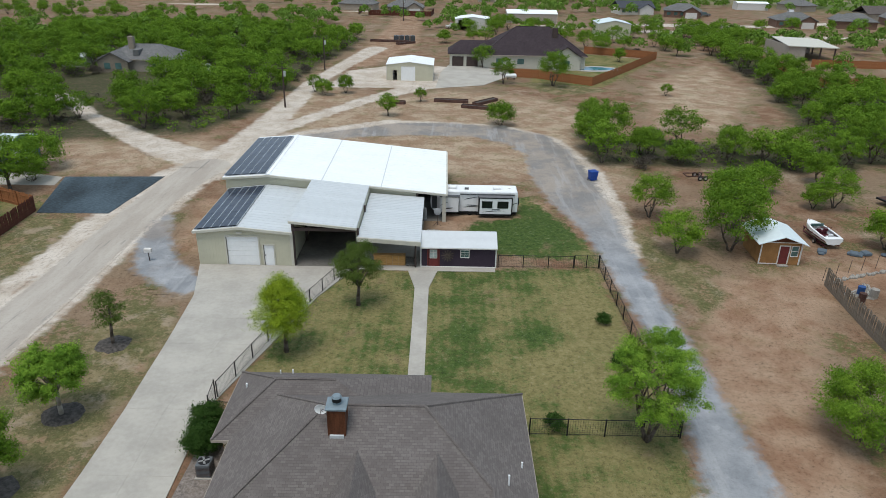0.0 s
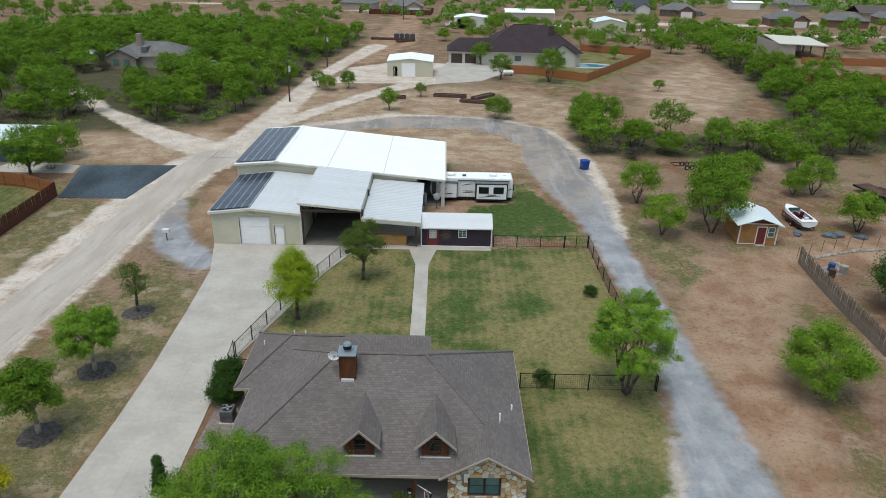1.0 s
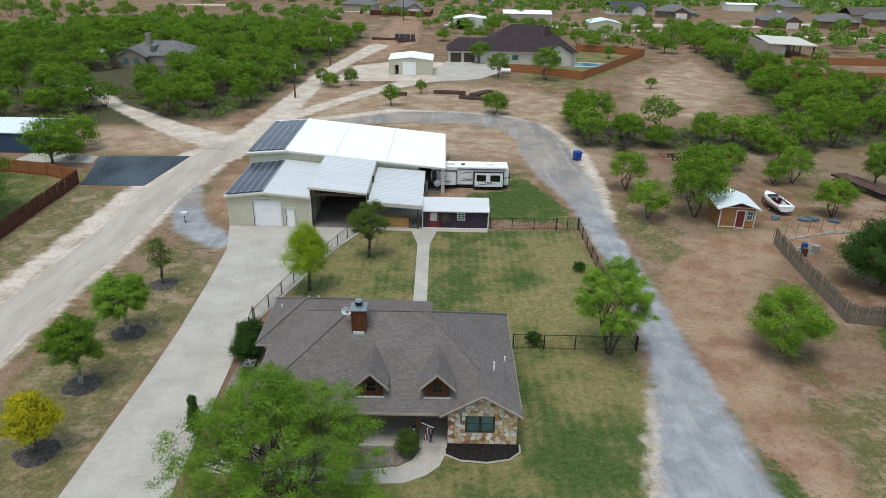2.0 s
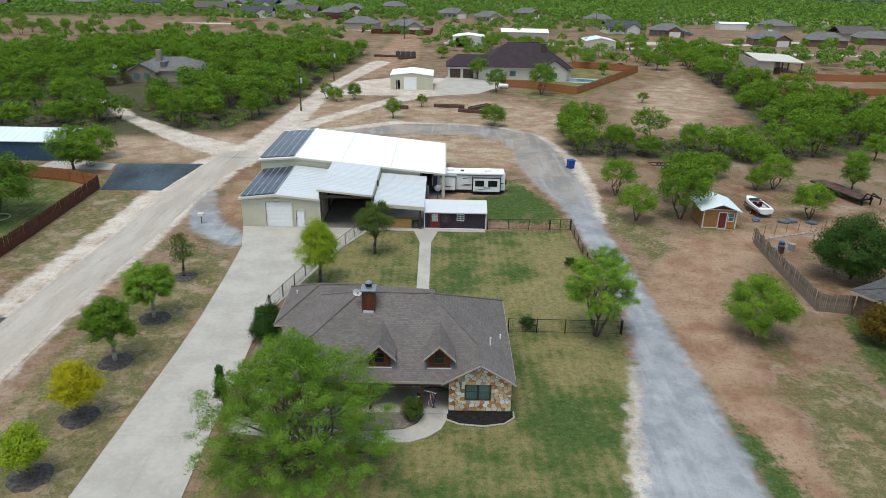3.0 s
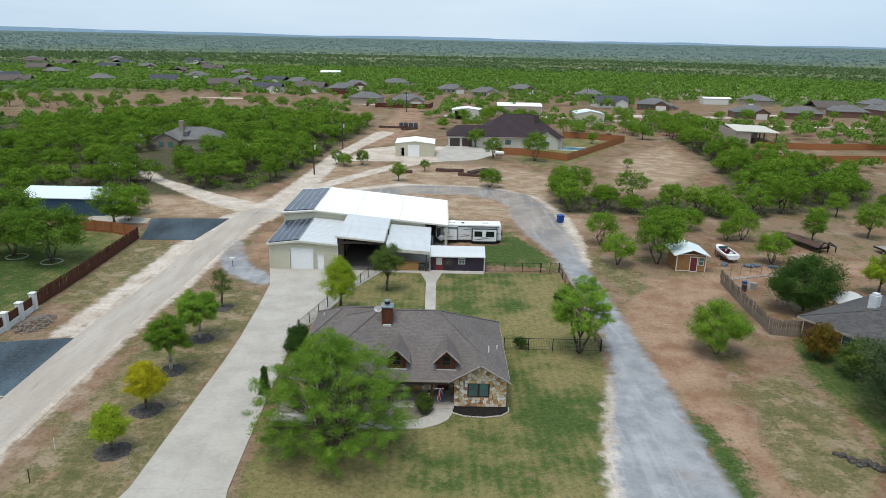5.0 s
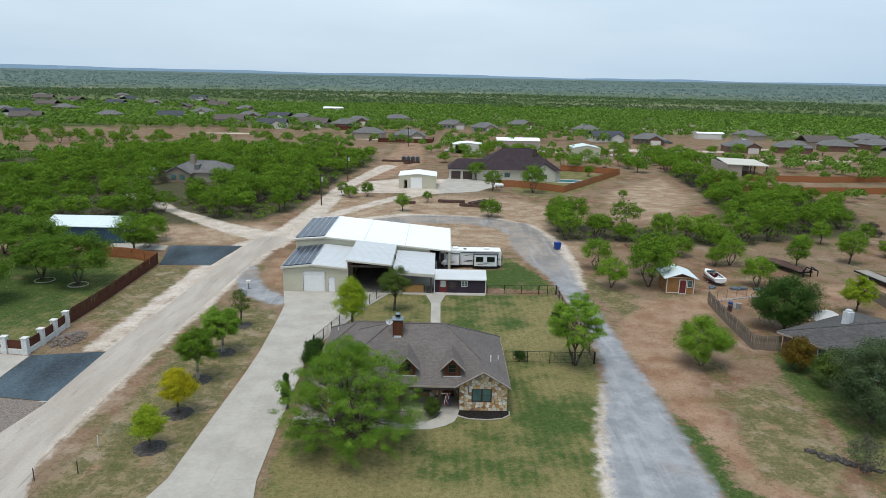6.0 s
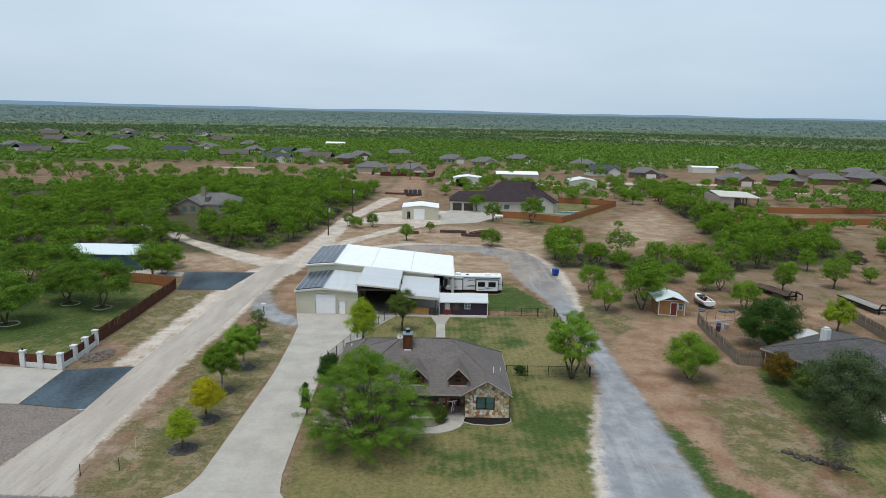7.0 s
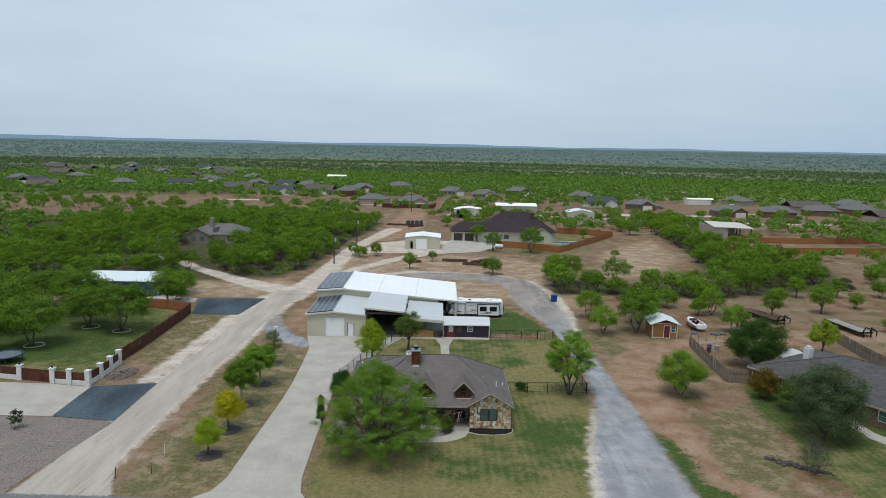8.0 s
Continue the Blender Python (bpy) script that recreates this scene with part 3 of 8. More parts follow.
def build_workshop():
    w = thing("workshop", (0, 0, 0), "large cream metal workshop with white metal roofs and open bays", "building")
    # low front wing
    panel_wall(w, -22.6, -13.85, GS, [(-22.6, 2.95), (-18.6, 3.4), (-13.85, 2.95)], 58.2, [(-19.9, -16.95, GS, 2.5), (-16.5, -15.55, GS, 1.7)])
    pieces("wall", ((-22.6, 58.35, GS, -22.45, 70, 2.95), (-14.0, 58.35, GS, -13.85, 70, 2.95),), M_CREAM, w)
    roof_sheet(w, -22.75, 58.0, 3.05, -18.6, 69.9, 3.52, M_GALV)
    roof_sheet(w, -18.6, 58.0, 3.52, -13.75, 69.9, 3.05, M_GALV)
    for a, b in (((-22.8, 57.94, 2.98), (-18.6, 57.94, 3.45)), ((-18.6, 57.94, 3.45), (-13.7, 57.94, 2.98))):
        part("gutter", slab(bmesh.new(), [(a[0], 57.86, a[2] + 0.1), (b[0], 57.86, b[2] + 0.1), (b[0], 58.0, b[2] + 0.1), (a[0], 58.0, a[2] + 0.1)], 0.24), M_TRIM, w)
    part("gutter", boxes((-22.9, 58.0, 2.85, -22.76, 69.9, 3.02)), M_TRIM, w)
    part("flashing", boxes((-13.98, 58.1, GS, -13.72, 58.19, 2.9)), M_TRIM, w)
    d = part("overhead_door", boxes((-19.88, 58.3, GS, -16.97, 58.34, 2.48)), M_DOORW, w, "white sectional overhead door")
    for i in range(6):
        part("door_section", boxes((-19.88, 58.27, GS + i * 0.48, -16.97, 58.296, GS + i * 0.48 + 0.462), bevel=0.008), M_DOORW, d)
    part("door_frame", boxes((-20.02, 58.12, GS, -19.9, 58.3, 2.5), (-16.95, 58.12, GS, -16.83, 58.3, 2.5), (-20.02, 58.12, 2.5, -16.83, 58.3, 2.62)), M_TRIM, w)
    d = part("walk_door", boxes((-16.46, 58.24, GS, -15.59, 58.3, 1.66), bevel=0.01), M_DOORW, w, "white steel walk door")
    part("handle", boxes((-16.4, 58.18, 0.62, -16.34, 58.24, 0.72)), M_STEEL, d)
    part("door_frame", boxes((-16.6, 58.12, GS, -16.5, 58.3, 1.7), (-15.55, 58.12, GS, -15.45, 58.3, 1.7), (-16.6, 58.12, 1.7, -15.45, 58.3, 1.8)), M_TRIM, w)
    part("wall_light", boxes((-18.85, 58.0, 2.78, -18.35, 58.19, 2.98), bevel=0.03), M_TRIM, w, "pale outdoor lamp")
    # main hall
    sl = (4.66 - 2.9) / 18.7
    panel_wall(w, -23.2, -13.85, 2.5, [(-23.2, 4.15), (-18.6, 4.52), (-13.85, 4.1)], 70.0)
    panel_wall(w, -8.1, -2.7, 1.8, [(-8.1, 3.55), (-2.7, 3.05)], 70.0)
    pieces("wall", ((-23.2, 70.15, GS, -23.05, 85.5, 4.15),), M_CREAM, w)
    pieces("wall", ((-0.05, 76.5, GS, 0.1, 85.5, 2.75),), M_CREAM, w)
    panel_wall(w, -23.0, -0.1, GS, [(-23.0, 4.15), (-18.6, 4.5), (-0.1, 2.75)], 85.4, thick=0.12)
    roof_sheet(w, -23.4, 69.75, 4.28, -18.6, 85.7, 4.66, M_WHITE, step=0.9)
    roof_sheet(w, -18.6, 69.75, 4.66, -13.9, 85.7, 4.66 - 4.7 * sl, M_WHITE, step=0.9)
    roof_sheet(w, -13.9, 69.75, 4.66 - 4.7 * sl + 0.01, 0.35, 85.7, 2.88, M_WHITE, step=0.9)
    for x in (-12.9, -6.6):
        z = 4.66 - (x + 18.6) * sl + 0.03
        part("lap_seam", boxes((x - 0.05, 69.78, z - 0.05, x + 0.05, 85.68, z)), M_GALV, w)
    part("ridge_cap", slab(slab(bmesh.new(), [(-18.8, 69.7, 4.69), (-18.6, 69.7, 4.71), (-18.6, 85.75, 4.71), (-18.8, 85.75, 4.69)], 0.03), [(-18.6, 69.7, 4.71), (-18.4, 69.7, 4.69), (-18.4, 85.75, 4.69), (-18.6, 85.75, 4.71)], 0.03), M_WHITE, w)
    for a, b in (((-23.45, 4.24), (-18.6, 4.62)), ((-18.6, 4.62), (-13.9, 4.17)), ((-7.9, 3.61), (0.4, 2.84))):
        part("gutter", slab(bmesh.new(), [(a[0], 69.6, a[1]), (b[0], 69.6, b[1]), (b[0], 69.745, b[1]), (a[0], 69.745, a[1])], 0.2), M_TRIM, w)
    part("gutter", boxes((0.36, 69.7, 2.6, 0.5, 85.7, 2.84)), M_TRIM, w)
    # middle bay: the hall's roof carried forward
    z1, z2 = 4.66 - 4.75 * sl, 4.66 - 10.75 * sl
    roof_sheet(w, -13.95, 58.0, z1, -7.85, 69.74, z2, M_GALV, step=0.5)
    bm = bmesh.new()
    slab(bm, [(-14.0, 57.86, z1 + 0.02), (-7.8, 57.86, z2 + 0.02), (-7.8, 57.99, z2 + 0.02), (-14.0, 57.99, z1 + 0.02)], 0.22)
    part("gutter", bm, M_TRIM, w)
    part("wall", wall(bmesh.new(), [(58.3, 2.5), (69.9, 2.5), (69.9, z2 - 0.15), (58.3, z2 - 0.15)], "x", -7.93, 0.1), M_CREAM, w)
    part("wall", wall(bmesh.new(), [(58.3, 2.9), (69.9, 2.9), (69.9, z1 - 0.15), (58.3, z1 - 0.15)], "x", -13.85, 0.06), M_CREAM, w)
    for x, y, z in ((-13.7, 58.35, z1), (-7.75, 58.35, z2), (-13.7, 64.2, z1), (-7.75, 64.2, z2)):
        part("post", boxes((x - 0.1, y - 0.12, GS, x + 0.1, y + 0.12, z - 0.16)), M_STEEL, w)
    part("rafter", boxes((-13.6, 58.25, z2 - 0.5, -7.9, 58.45, z2 - 0.2)), M_STEEL, w)
    # patio bay
    roof_sheet(w, -7.75, 57.9, 2.84, -1.98, 69.7, 2.46, M_GALV, step=0.45)
    bm = bmesh.new()
    slab(bm, [(-7.8, 57.74, 2.82), (-1.93, 57.74, 2.44), (-1.93, 57.89, 2.44), (-7.8, 57.89, 2.82)], 0.4)
    part("fascia", bm, M_TRIM, w)
    for x in (-7.6, -2.45):
        part("post", boxes((x - 0.08, 58.25, GS, x + 0.08, 58.41, 2.3)), M_STEEL, w)
    pieces("wall", ((-7.9, 69.5, GS, -2.7, 69.6, 1.8),), M_INSIDE, w)
    pieces("wall", ((-7.9, 66.2, GS, -7.8, 69.5, 2.4),), M_INSIDE, w)
    part("post", boxes((-0.05, 69.75, GS, 0.35, 70.05, 2.7)), M_TRIM, w)
    part("post", boxes((-2.85, 69.8, GS, -2.65, 70.0, 3.0)), M_STEEL, w)
    pieces("wall", ((-3.3, 70.2, GS, -3.15, 85.3, 3.0),), M_INSIDE, w)
    # the bays' shade is put into a darker concrete colour for the floor
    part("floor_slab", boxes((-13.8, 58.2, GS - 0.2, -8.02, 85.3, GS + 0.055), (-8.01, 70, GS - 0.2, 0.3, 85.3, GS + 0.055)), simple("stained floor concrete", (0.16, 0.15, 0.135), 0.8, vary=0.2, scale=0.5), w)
    return w


build_workshop()


def solar_material():
    k = Nodes("solar cells")
    v = k.obj()
    br = k.n.new("ShaderNodeTexBrick")
    k.l.new(v, br.inputs["Vector"])
    br.offset = 0
    for s, x in (("Scale", 1.0), ("Mortar Size", 0.006), ("Brick Width", 0.16), ("Row Height", 0.16)):
        br.inputs[s].default_value = x
    c = k.mix(k.rand(), (0.016, 0.024, 0.045), (0.026, 0.036, 0.062))
    return k.done(k.mix(br.outputs["Fac"], c, (0.06, 0.075, 0.1)), 0.16)


M_CELL, M_ALU = solar_material(), simple("aluminium", (0.62, 0.64, 0.66), 0.35, 0.8, vary=0.05)


def solar(x0, za, x1, zb, y0, y1, cols, rows, label):
    arr = thing("solar_array", ((x0 + x1) / 2, (y0 + y1) / 2, (za + zb) / 2), label, "solar panels", "solar arrays on the workshop roof")
    arr.rotation_euler[1] = -math.atan2(zb - za, x1 - x0)
    W = math.hypot(x1 - x0, zb - za)
    cw, ch = W / cols, (y1 - y0) / rows
    pane = frame_me = None
    for i in range(cols):
        for j in range(rows):
            cx, cy = -W / 2 + (i + 0.5) * cw, -(y1 - y0) / 2 + (j + 0.5) * ch
            if pane is None:
                p = part("panel", boxes((-cw / 2 + 0.035, -ch / 2 + 0.02, 0.0, cw / 2 - 0.035, ch / 2 - 0.02, 0.035)), M_CELL, arr)
                fr = part("frame", boxes((-cw / 2 + 0.006, -ch / 2 + 0.006, -0.03, -cw / 2 + 0.033, ch / 2 - 0.006, 0.042), (cw / 2 - 0.033, -ch / 2 + 0.006, -0.03, cw / 2 - 0.006, ch / 2 - 0.006, 0.042)), M_ALU, p)
                pane, frame_me = p.data, fr.data
            else:
                p = new("panel", pane)
                p.parent = arr
                fr = new("frame", frame_me)
                fr.parent = p
            p.location = (cx, cy, 0.12)
    part("rail", boxes(*[(-W / 2, -(y1 - y0) / 2 + (j + 0.5) * ch - 0.02, 0.02, W / 2, -(y1 - y0) / 2 + (j + 0.5) * ch + 0.02, 0.09) for j in range(rows)]), M_ALU, arr)


solar(-22.7, 3.05, -18.75, 3.5, 58.2, 69.2, 5, 6, "dark blue solar panels on the low workshop roof")
solar(-23.3, 4.28, -18.8, 4.64, 70.0, 84.8, 5, 8, "dark blue solar panels on the high workshop roof")

# ---- shed ----
M_PURPLE = simple("dark purple boards", (0.042, 0.03, 0.045), 0.7, vary=0.12, scale=1, bump=0.1)
M_REDDOOR = simple("red painted door", (0.15, 0.034, 0.032), 0.55, vary=0.1)
M_WTRIM = simple("off-white trim", (0.62, 0.60, 0.57), 0.6, vary=0.06)
M_STRAWB = simple("weathered tin", (0.13, 0.105, 0.08), 0.6, 0.3, vary=0.2)


def glass_material(name, c, rough=0.05):
    k = Nodes(name)
    k.bsdf.inputs["Specular IOR Level"].default_value = 0.6
    return k.done(k.mix(k.span(k.noise(0.8, 2), 0.3, 0.7), c, tuple(x * 1.5 for x in c)), rough)


# pane base colour lifted to teal, standing for the sky reflected in it
M_GLASS = glass_material("window glass", (0.06, 0.115, 0.11))
M_TINT = glass_material("tinted black glass", (0.008, 0.009, 0.01))


def window(parent, x0, x1, z0, z1, y, rows=2, cols=2, mat=None, depth=0.1):
    """A framed window in a front wall: frame, sill, muntins and panes."""
    m = mat or M_WTRIM
    t = 0.06
    w = part("window", boxes((x0 - t, y - 0.03, z0 - t, x0, y + depth, z1 + t), (x1, y - 0.03, z0 - t, x1 + t, y + depth, z1 + t), (x0, y - 0.03, z1, x1, y + depth, z1 + t), (x0, y - 0.03, z0 - t, x1, y + depth, z0)), m, parent)
    cw, ch = (x1 - x0) / cols, (z1 - z0) / rows
    for i in range(cols):
        for j in range(rows):
            part("pane", boxes((x0 + i * cw + 0.018, y + 0.03, z0 + j * ch + 0.018, x0 + (i + 1) * cw - 0.018, y + 0.045, z0 + (j + 1) * ch - 0.018)), M_GLASS, w)
    bs = [(x0 + i * cw - 0.017, y + 0.012, z0, x0 + i * cw + 0.017, y + 0.05, z1) for i in range(1, cols)] + [(x0, y + 0.014, z0 + j * ch - 0.017, x1, y + 0.048, z0 + j * ch + 0.017) for j in range(1, rows)]
    if bs:
        part("muntin", boxes(*bs), m, w)
    return w


def build_shed():
    s = thing("garden_shed", (1.5, 60.2, GS), "dark purple wooden shed with white metal roof and red door", "shed")
    s.matrix_basis = Matrix.Identity(4)
    bt = 1.62
    panel_wall(s, -1.95, 5.07, GS + 0.08, [(-1.95, bt), (5.07, bt)], 58.55, [(-1.25, -0.3, GS + 0.08, 1.5), (1.72, 2.58, 0.62, 1.42)], 0.1, M_PURPLE, step=0.2)
    for xx in (-1.95, 4.97):
        part("wall", wall(bmesh.new(), [(58.65, GS + 0.05), (62.3, GS + 0.05), (62.3, bt), (60.4, 2.4), (58.65, bt)], "x", xx, 0.1), M_PURPLE, s)
    pieces("wall", ((-1.84, 62.2, GS + 0.05, 4.96, 62.3, bt),), M_PURPLE, s)
    for (ya, za), (yb, zb) in (((58.4, 1.66), (60.4, 2.52)), ((62.5, 1.66), (60.4, 2.52))):
        pts = [(-2.05, ya, za), (5.17, ya, za), (5.17, yb, zb), (-2.05, yb, zb)]
        bm = slab(bmesh.new(), pts if yb > ya else pts[::-1], 0.06)
        sheet_ob = part("roof", bm, M_GALV, s, "pale ribbed metal roof")
        for i in range(30):
            xx = -1.95 + i * 0.24
            q = [(xx, ya, za + 0.03), (xx + 0.04, ya, za + 0.03), (xx + 0.04, yb, zb + 0.03), (xx, yb, zb + 0.03)]
            part("rib", slab(bmesh.new(), q if yb > ya else q[::-1], 0.04), M_GALV, sheet_ob)
    pieces("trim", ((5.0, 58.5, GS, 5.12, 58.62, bt), (-2.0, 58.5, GS, -1.9, 58.62, bt),), M_WTRIM, s)
    pieces("trim", ((-2.05, 58.36, 1.55, 5.17, 58.395, 1.66),), M_WTRIM, s)
    d = part("door", boxes((-1.23, 58.57, GS + 0.08, -0.32, 58.62, 1.48)), M_REDDOOR, s, "red door with a glazed upper half")
    part("door_frame", boxes((-1.36, 58.5, GS + 0.08, -1.26, 58.6, 1.5), (-0.3, 58.5, GS + 0.08, -0.2, 58.6, 1.5), (-1.36, 58.5, 1.5, -0.2, 58.6, 1.6)), M_REDDOOR, s)
    part("pane", boxes((-1.1, 58.555, 0.55, -0.46, 58.568, 1.35)), simple("frosted glass", (0.35, 0.42, 0.4), 0.2), d)
    part("muntin", boxes((-1.13, 58.535, 0.5, -1.09, 58.565, 1.4), (-0.47, 58.535, 0.5, -0.43, 58.565, 1.4), (-1.13, 58.535, 1.36, -0.43, 58.564, 1.4), (-1.13, 58.535, 0.5, -0.43, 58.564, 0.54), (-0.8, 58.535, 0.5, -0.76, 58.563, 1.4), (-1.13, 58.535, 0.8, -0.43, 58.562, 0.83), (-1.13, 58.535, 1.08, -0.43, 58.561, 1.11)), M_WTRIM, d)
    window(s, 1.78, 2.52, 0.66, 1.38, 58.53, 3, 2)
    part("baseboard", boxes((-1.9, 58.42, GS + 0.04, 5.0, 58.52, GS + 0.12)), M_WTRIM, s)
    # wall star made of blades
    star = thing("windmill_ornament", (0.55, 58.42, 0.85), "pale tin windmill blades hung on the shed wall", "wall ornament")
    for i in range(12):
        a = i * math.pi / 6
        bm = boxes((0.14, -0.02, -0.035, 0.6, 0.0, 0.035))
        bmesh.ops.rotate(bm, verts=bm.verts, cent=(0, 0, 0), matrix=Matrix.Rotation(a, 3, "Y") @ Matrix.Rotation(0.3, 3, "X"))
        part("blade", bm, M_STRAWB, star)
    part("hub", tubes(((0, 0.03, 0), (0, -0.05, 0), 0.1, 0.1), n=12), M_STEEL, star)


build_shed()
M_PINE = simple("varnished pine", (0.42, 0.24, 0.09), 0.5, vary=0.2, scale=1.5, streak=(1, 1, 5))


def build_bar():
    b = thing("patio_bar", (-4.9, 58.75, GS + 0.05), "varnished pine bar counter under the patio roof", "counter")
    part("counter_top", boxes((-1.5, -0.25, 1.0, 1.5, 0.35, 1.06), bevel=0.01), M_PINE, b)
    for i in range(5):
        part("board", boxes((-1.45 + i * 0.58, -0.15, 0.02, -1.45 + i * 0.58 + 0.565, -0.1, 0.998)), M_PINE, b)
    pieces("side_panel", ((-1.48, -0.1, 0, -1.44, 0.3, 0.998), (1.44, -0.1, 0, 1.48, 0.3, 0.998),), M_PINE, b)
    g = thing("patio_gate", (-2.95, 58.45, GS + 0.05), "small black metal patio gate beside the bar", "gate")
    part("gate_frame", boxes((-0.42, -0.02, 0.05, -0.38, 0.02, 1.0), (0.38, -0.02, 0.05, 0.42, 0.02, 1.0), (-0.42, -0.02, 0.96, 0.42, 0.02, 1.0), (-0.42, -0.02, 0.05, 0.42, 0.02, 0.09)), M_BLACK, g)
    for i in range(7):
        part("bar", boxes((-0.3 + i * 0.1, -0.01, 0.09, -0.28 + i * 0.1, 0.01, 0.96)), M_BLACK, g)


build_bar()


# ---- fences ----
def wire_fence(pts, label, h=1.25, post_step=2.44, name="wire_fence"):
    """Black steel posts, rails and a fine wire infill along a line."""
    f = thing(name, (pts[0][0], pts[0][1], gz(*pts[0])), label, "fence", "black fences round the lawn")
    f.matrix_basis = Matrix.Identity(4)
    wires, lines, ends = bmesh.new(), [], []
    for a, b in zip(pts, pts[1:]):
        L = math.dist(a, b)
        n = max(1, round(L / post_step))
        P = [(a[0] + (b[0] - a[0]) * i / n, a[1] + (b[1] - a[1]) * i / n) for i in range(n + 1)]
        for p in P[(1 if ends else 0):]:
            z = gz(*p)
            part("post", boxes((p[0] - 0.035, p[1] - 0.035, z - 0.1, p[0] + 0.035, p[1] + 0.035, z + h + 0.06)), M_BLACK, f)
            ends.append(p)
        for p, q in zip(P, P[1:]):
            zp, zq = gz(*p), gz(*q)
            part("rail", tubes(((*p, zp + h), (*q, zq + h), 0.026, 0.026), ((*p, zp + 0.12), (*q, zq + 0.12), 0.014, 0.014), n=4), M_BLACK, f)
            m = int(math.dist(p, q) / 0.15)
            for i in range(1, m):
                x, y, z = p[0] + (q[0] - p[0]) * i / m, p[1] + (q[1] - p[1]) * i / m, zp + (zq - zp) * i / m
                tube(wires, (x, y, z + 0.12), (x, y, z + h), 0.006, 0.006, 3)
            for j in range(1, 7):
                tube(wires, (*p, zp + 0.12 + j * 0.16), (*q, zq + 0.12 + j * 0.16), 0.005, 0.005, 3)
    tagged(part("wire_mesh", wires, M_BLACK, f), kind="stuff")
    return f


wire_fence([(5.3, 58.7), (12.4, 58.8)], "black wire fence between shed and garden gate")
wire_fence([(12.5, 58.85), (14.8, 58.9)], "black double garden gate closing the lawn", 1.3, 1.15, "garden_gate")
wire_fence([(14.9, 59.0), (14.85, 34.3)], "black wire fence along the gravel drive", 1.25)
wire_fence([(5.6, 34.2), (14.9, 34.15)], "black wire fence from house corner to the drive")
wire_fence([(-8.3, 58.2), (-9.6, 55.3), (-12.4, 46.9), (-14.6, 37.4)], "black wire fence along the concrete driveway", 1.25)
wire_fence([(-14.65, 37.2), (-14.5, 35.5)], "tall black garden gate beside the driveway", 1.5, 1.7, "garden_gate")
wire_fence([(-14.4, 35.4), (-12.6, 35.3)], "short black wire fence joining the house", 1.2)


# ---- house ----
def shingle_material(name, a, b, c):
    """Asphalt shingles: staggered tabs in courses, each a little different."""
    k = Nodes(name)
    sep = k.n.new("ShaderNodeSeparateXYZ")
    k.l.new(k.pos(), sep.inputs[0])
    nrm = k.n.new("ShaderNodeSeparateXYZ")
    k.l.new(k.geo.outputs["Normal"], nrm.inputs[0])
    # run along the eave: x on front and back slopes, y on the hip ends
    side = k.math("GREATER_THAN", k.math("ABSOLUTE", nrm.outputs[0]), k.math("ABSOLUTE", nrm.outputs[1]))
    run = k.math("ADD", k.math("MULTIPLY", sep.outputs[0], k.math("SUBTRACT", 1.0, side)), k.math("MULTIPLY", sep.outputs[1], side))
    comb = k.n.new("ShaderNodeCombineXYZ")
    k.l.new(run, comb.inputs[0])
    k.l.new(k.math("MULTIPLY", sep.outputs[2], 2.0), comb.inputs[1])
    br = k.n.new("ShaderNodeTexBrick")
    k.l.new(comb.outputs[0], br.inputs["Vector"])
    for s, x in (("Scale", 1.0), ("Mortar Size", 0.006), ("Brick Width", 0.26), ("Row Height", 0.145), ("Bias", 0.0)):
        br.inputs[s].default_value = x
    k.put(br.inputs["Color1"], a)
    k.put(br.inputs["Color2"], b)
    k.put(br.inputs["Mortar"], c)
    stain = k.noise(0.5, 4)
    col = k.mix(k.span(stain, 0.4, 0.7, 0, 0.35), br.outputs["Color"], c)
    col = k.mix(k.span(k.noise(14, 3), 0.4, 0.7, 0, 0.3), col, a)
    k.bump(br.outputs["Fac"], 0.4, -0.015)
    return k.done(col, 0.95)


M_SHINGLE = shingle_material("brown-grey shingles", (0.128, 0.112, 0.106), (0.172, 0.153, 0.145), (0.085, 0.074, 0.07))
M_CAP = simple("dull zinc", (0.20, 0.25, 0.28), 0.55, 0.2)
M_CEDAR = simple("stained cedar", (0.105, 0.038, 0.018), 0.6, vary=0.3, scale=1.2, streak=(4, 4, 0.6), bump=0.1)
M_MORTAR = simple("sandy mortar", (0.25, 0.21, 0.165), 0.95, vary=0.1, scale=3, bump=0.2)
M_FASCIA = simple("tan fascia paint", (0.36, 0.31, 0.265), 0.6, vary=0.06)


def stone_material():
    k = Nodes("flagstone")
    r = k.rand()
    ramp = k.n.new("ShaderNodeValToRGB")
    k.l.new(r, ramp.inputs[0])
    e = ramp.color_ramp.elements
    ramp.color_ramp.interpolation = "CONSTANT"
    e[0].position, e[0].color = 0.0, (0.66, 0.58, 0.46, 1)
    e[1].position, e[1].color = 0.86, (0.78, 0.75, 0.68, 1)
    for p, c in ((0.16, (0.50, 0.25, 0.09, 1)), (0.3, (0.74, 0.66, 0.53, 1)), (0.44, (0.33, 0.15, 0.065, 1)), (0.54, (0.62, 0.42, 0.21, 1)), (0.7, (0.36, 0.31, 0.26, 1)), (0.77, (0.70, 0.52, 0.31, 1))):
        x = e.new(p)
        x.color = c
    n = k.noise(3.5, 5)
    k.bump(n, 0.4, 0.03)
    return k.done(k.mix(k.span(n, 0.4, 0.75, 0, 0.35), ramp.outputs[0], (0.36, 0.25, 0.15)), 0.9)


M_STONE = stone_material()


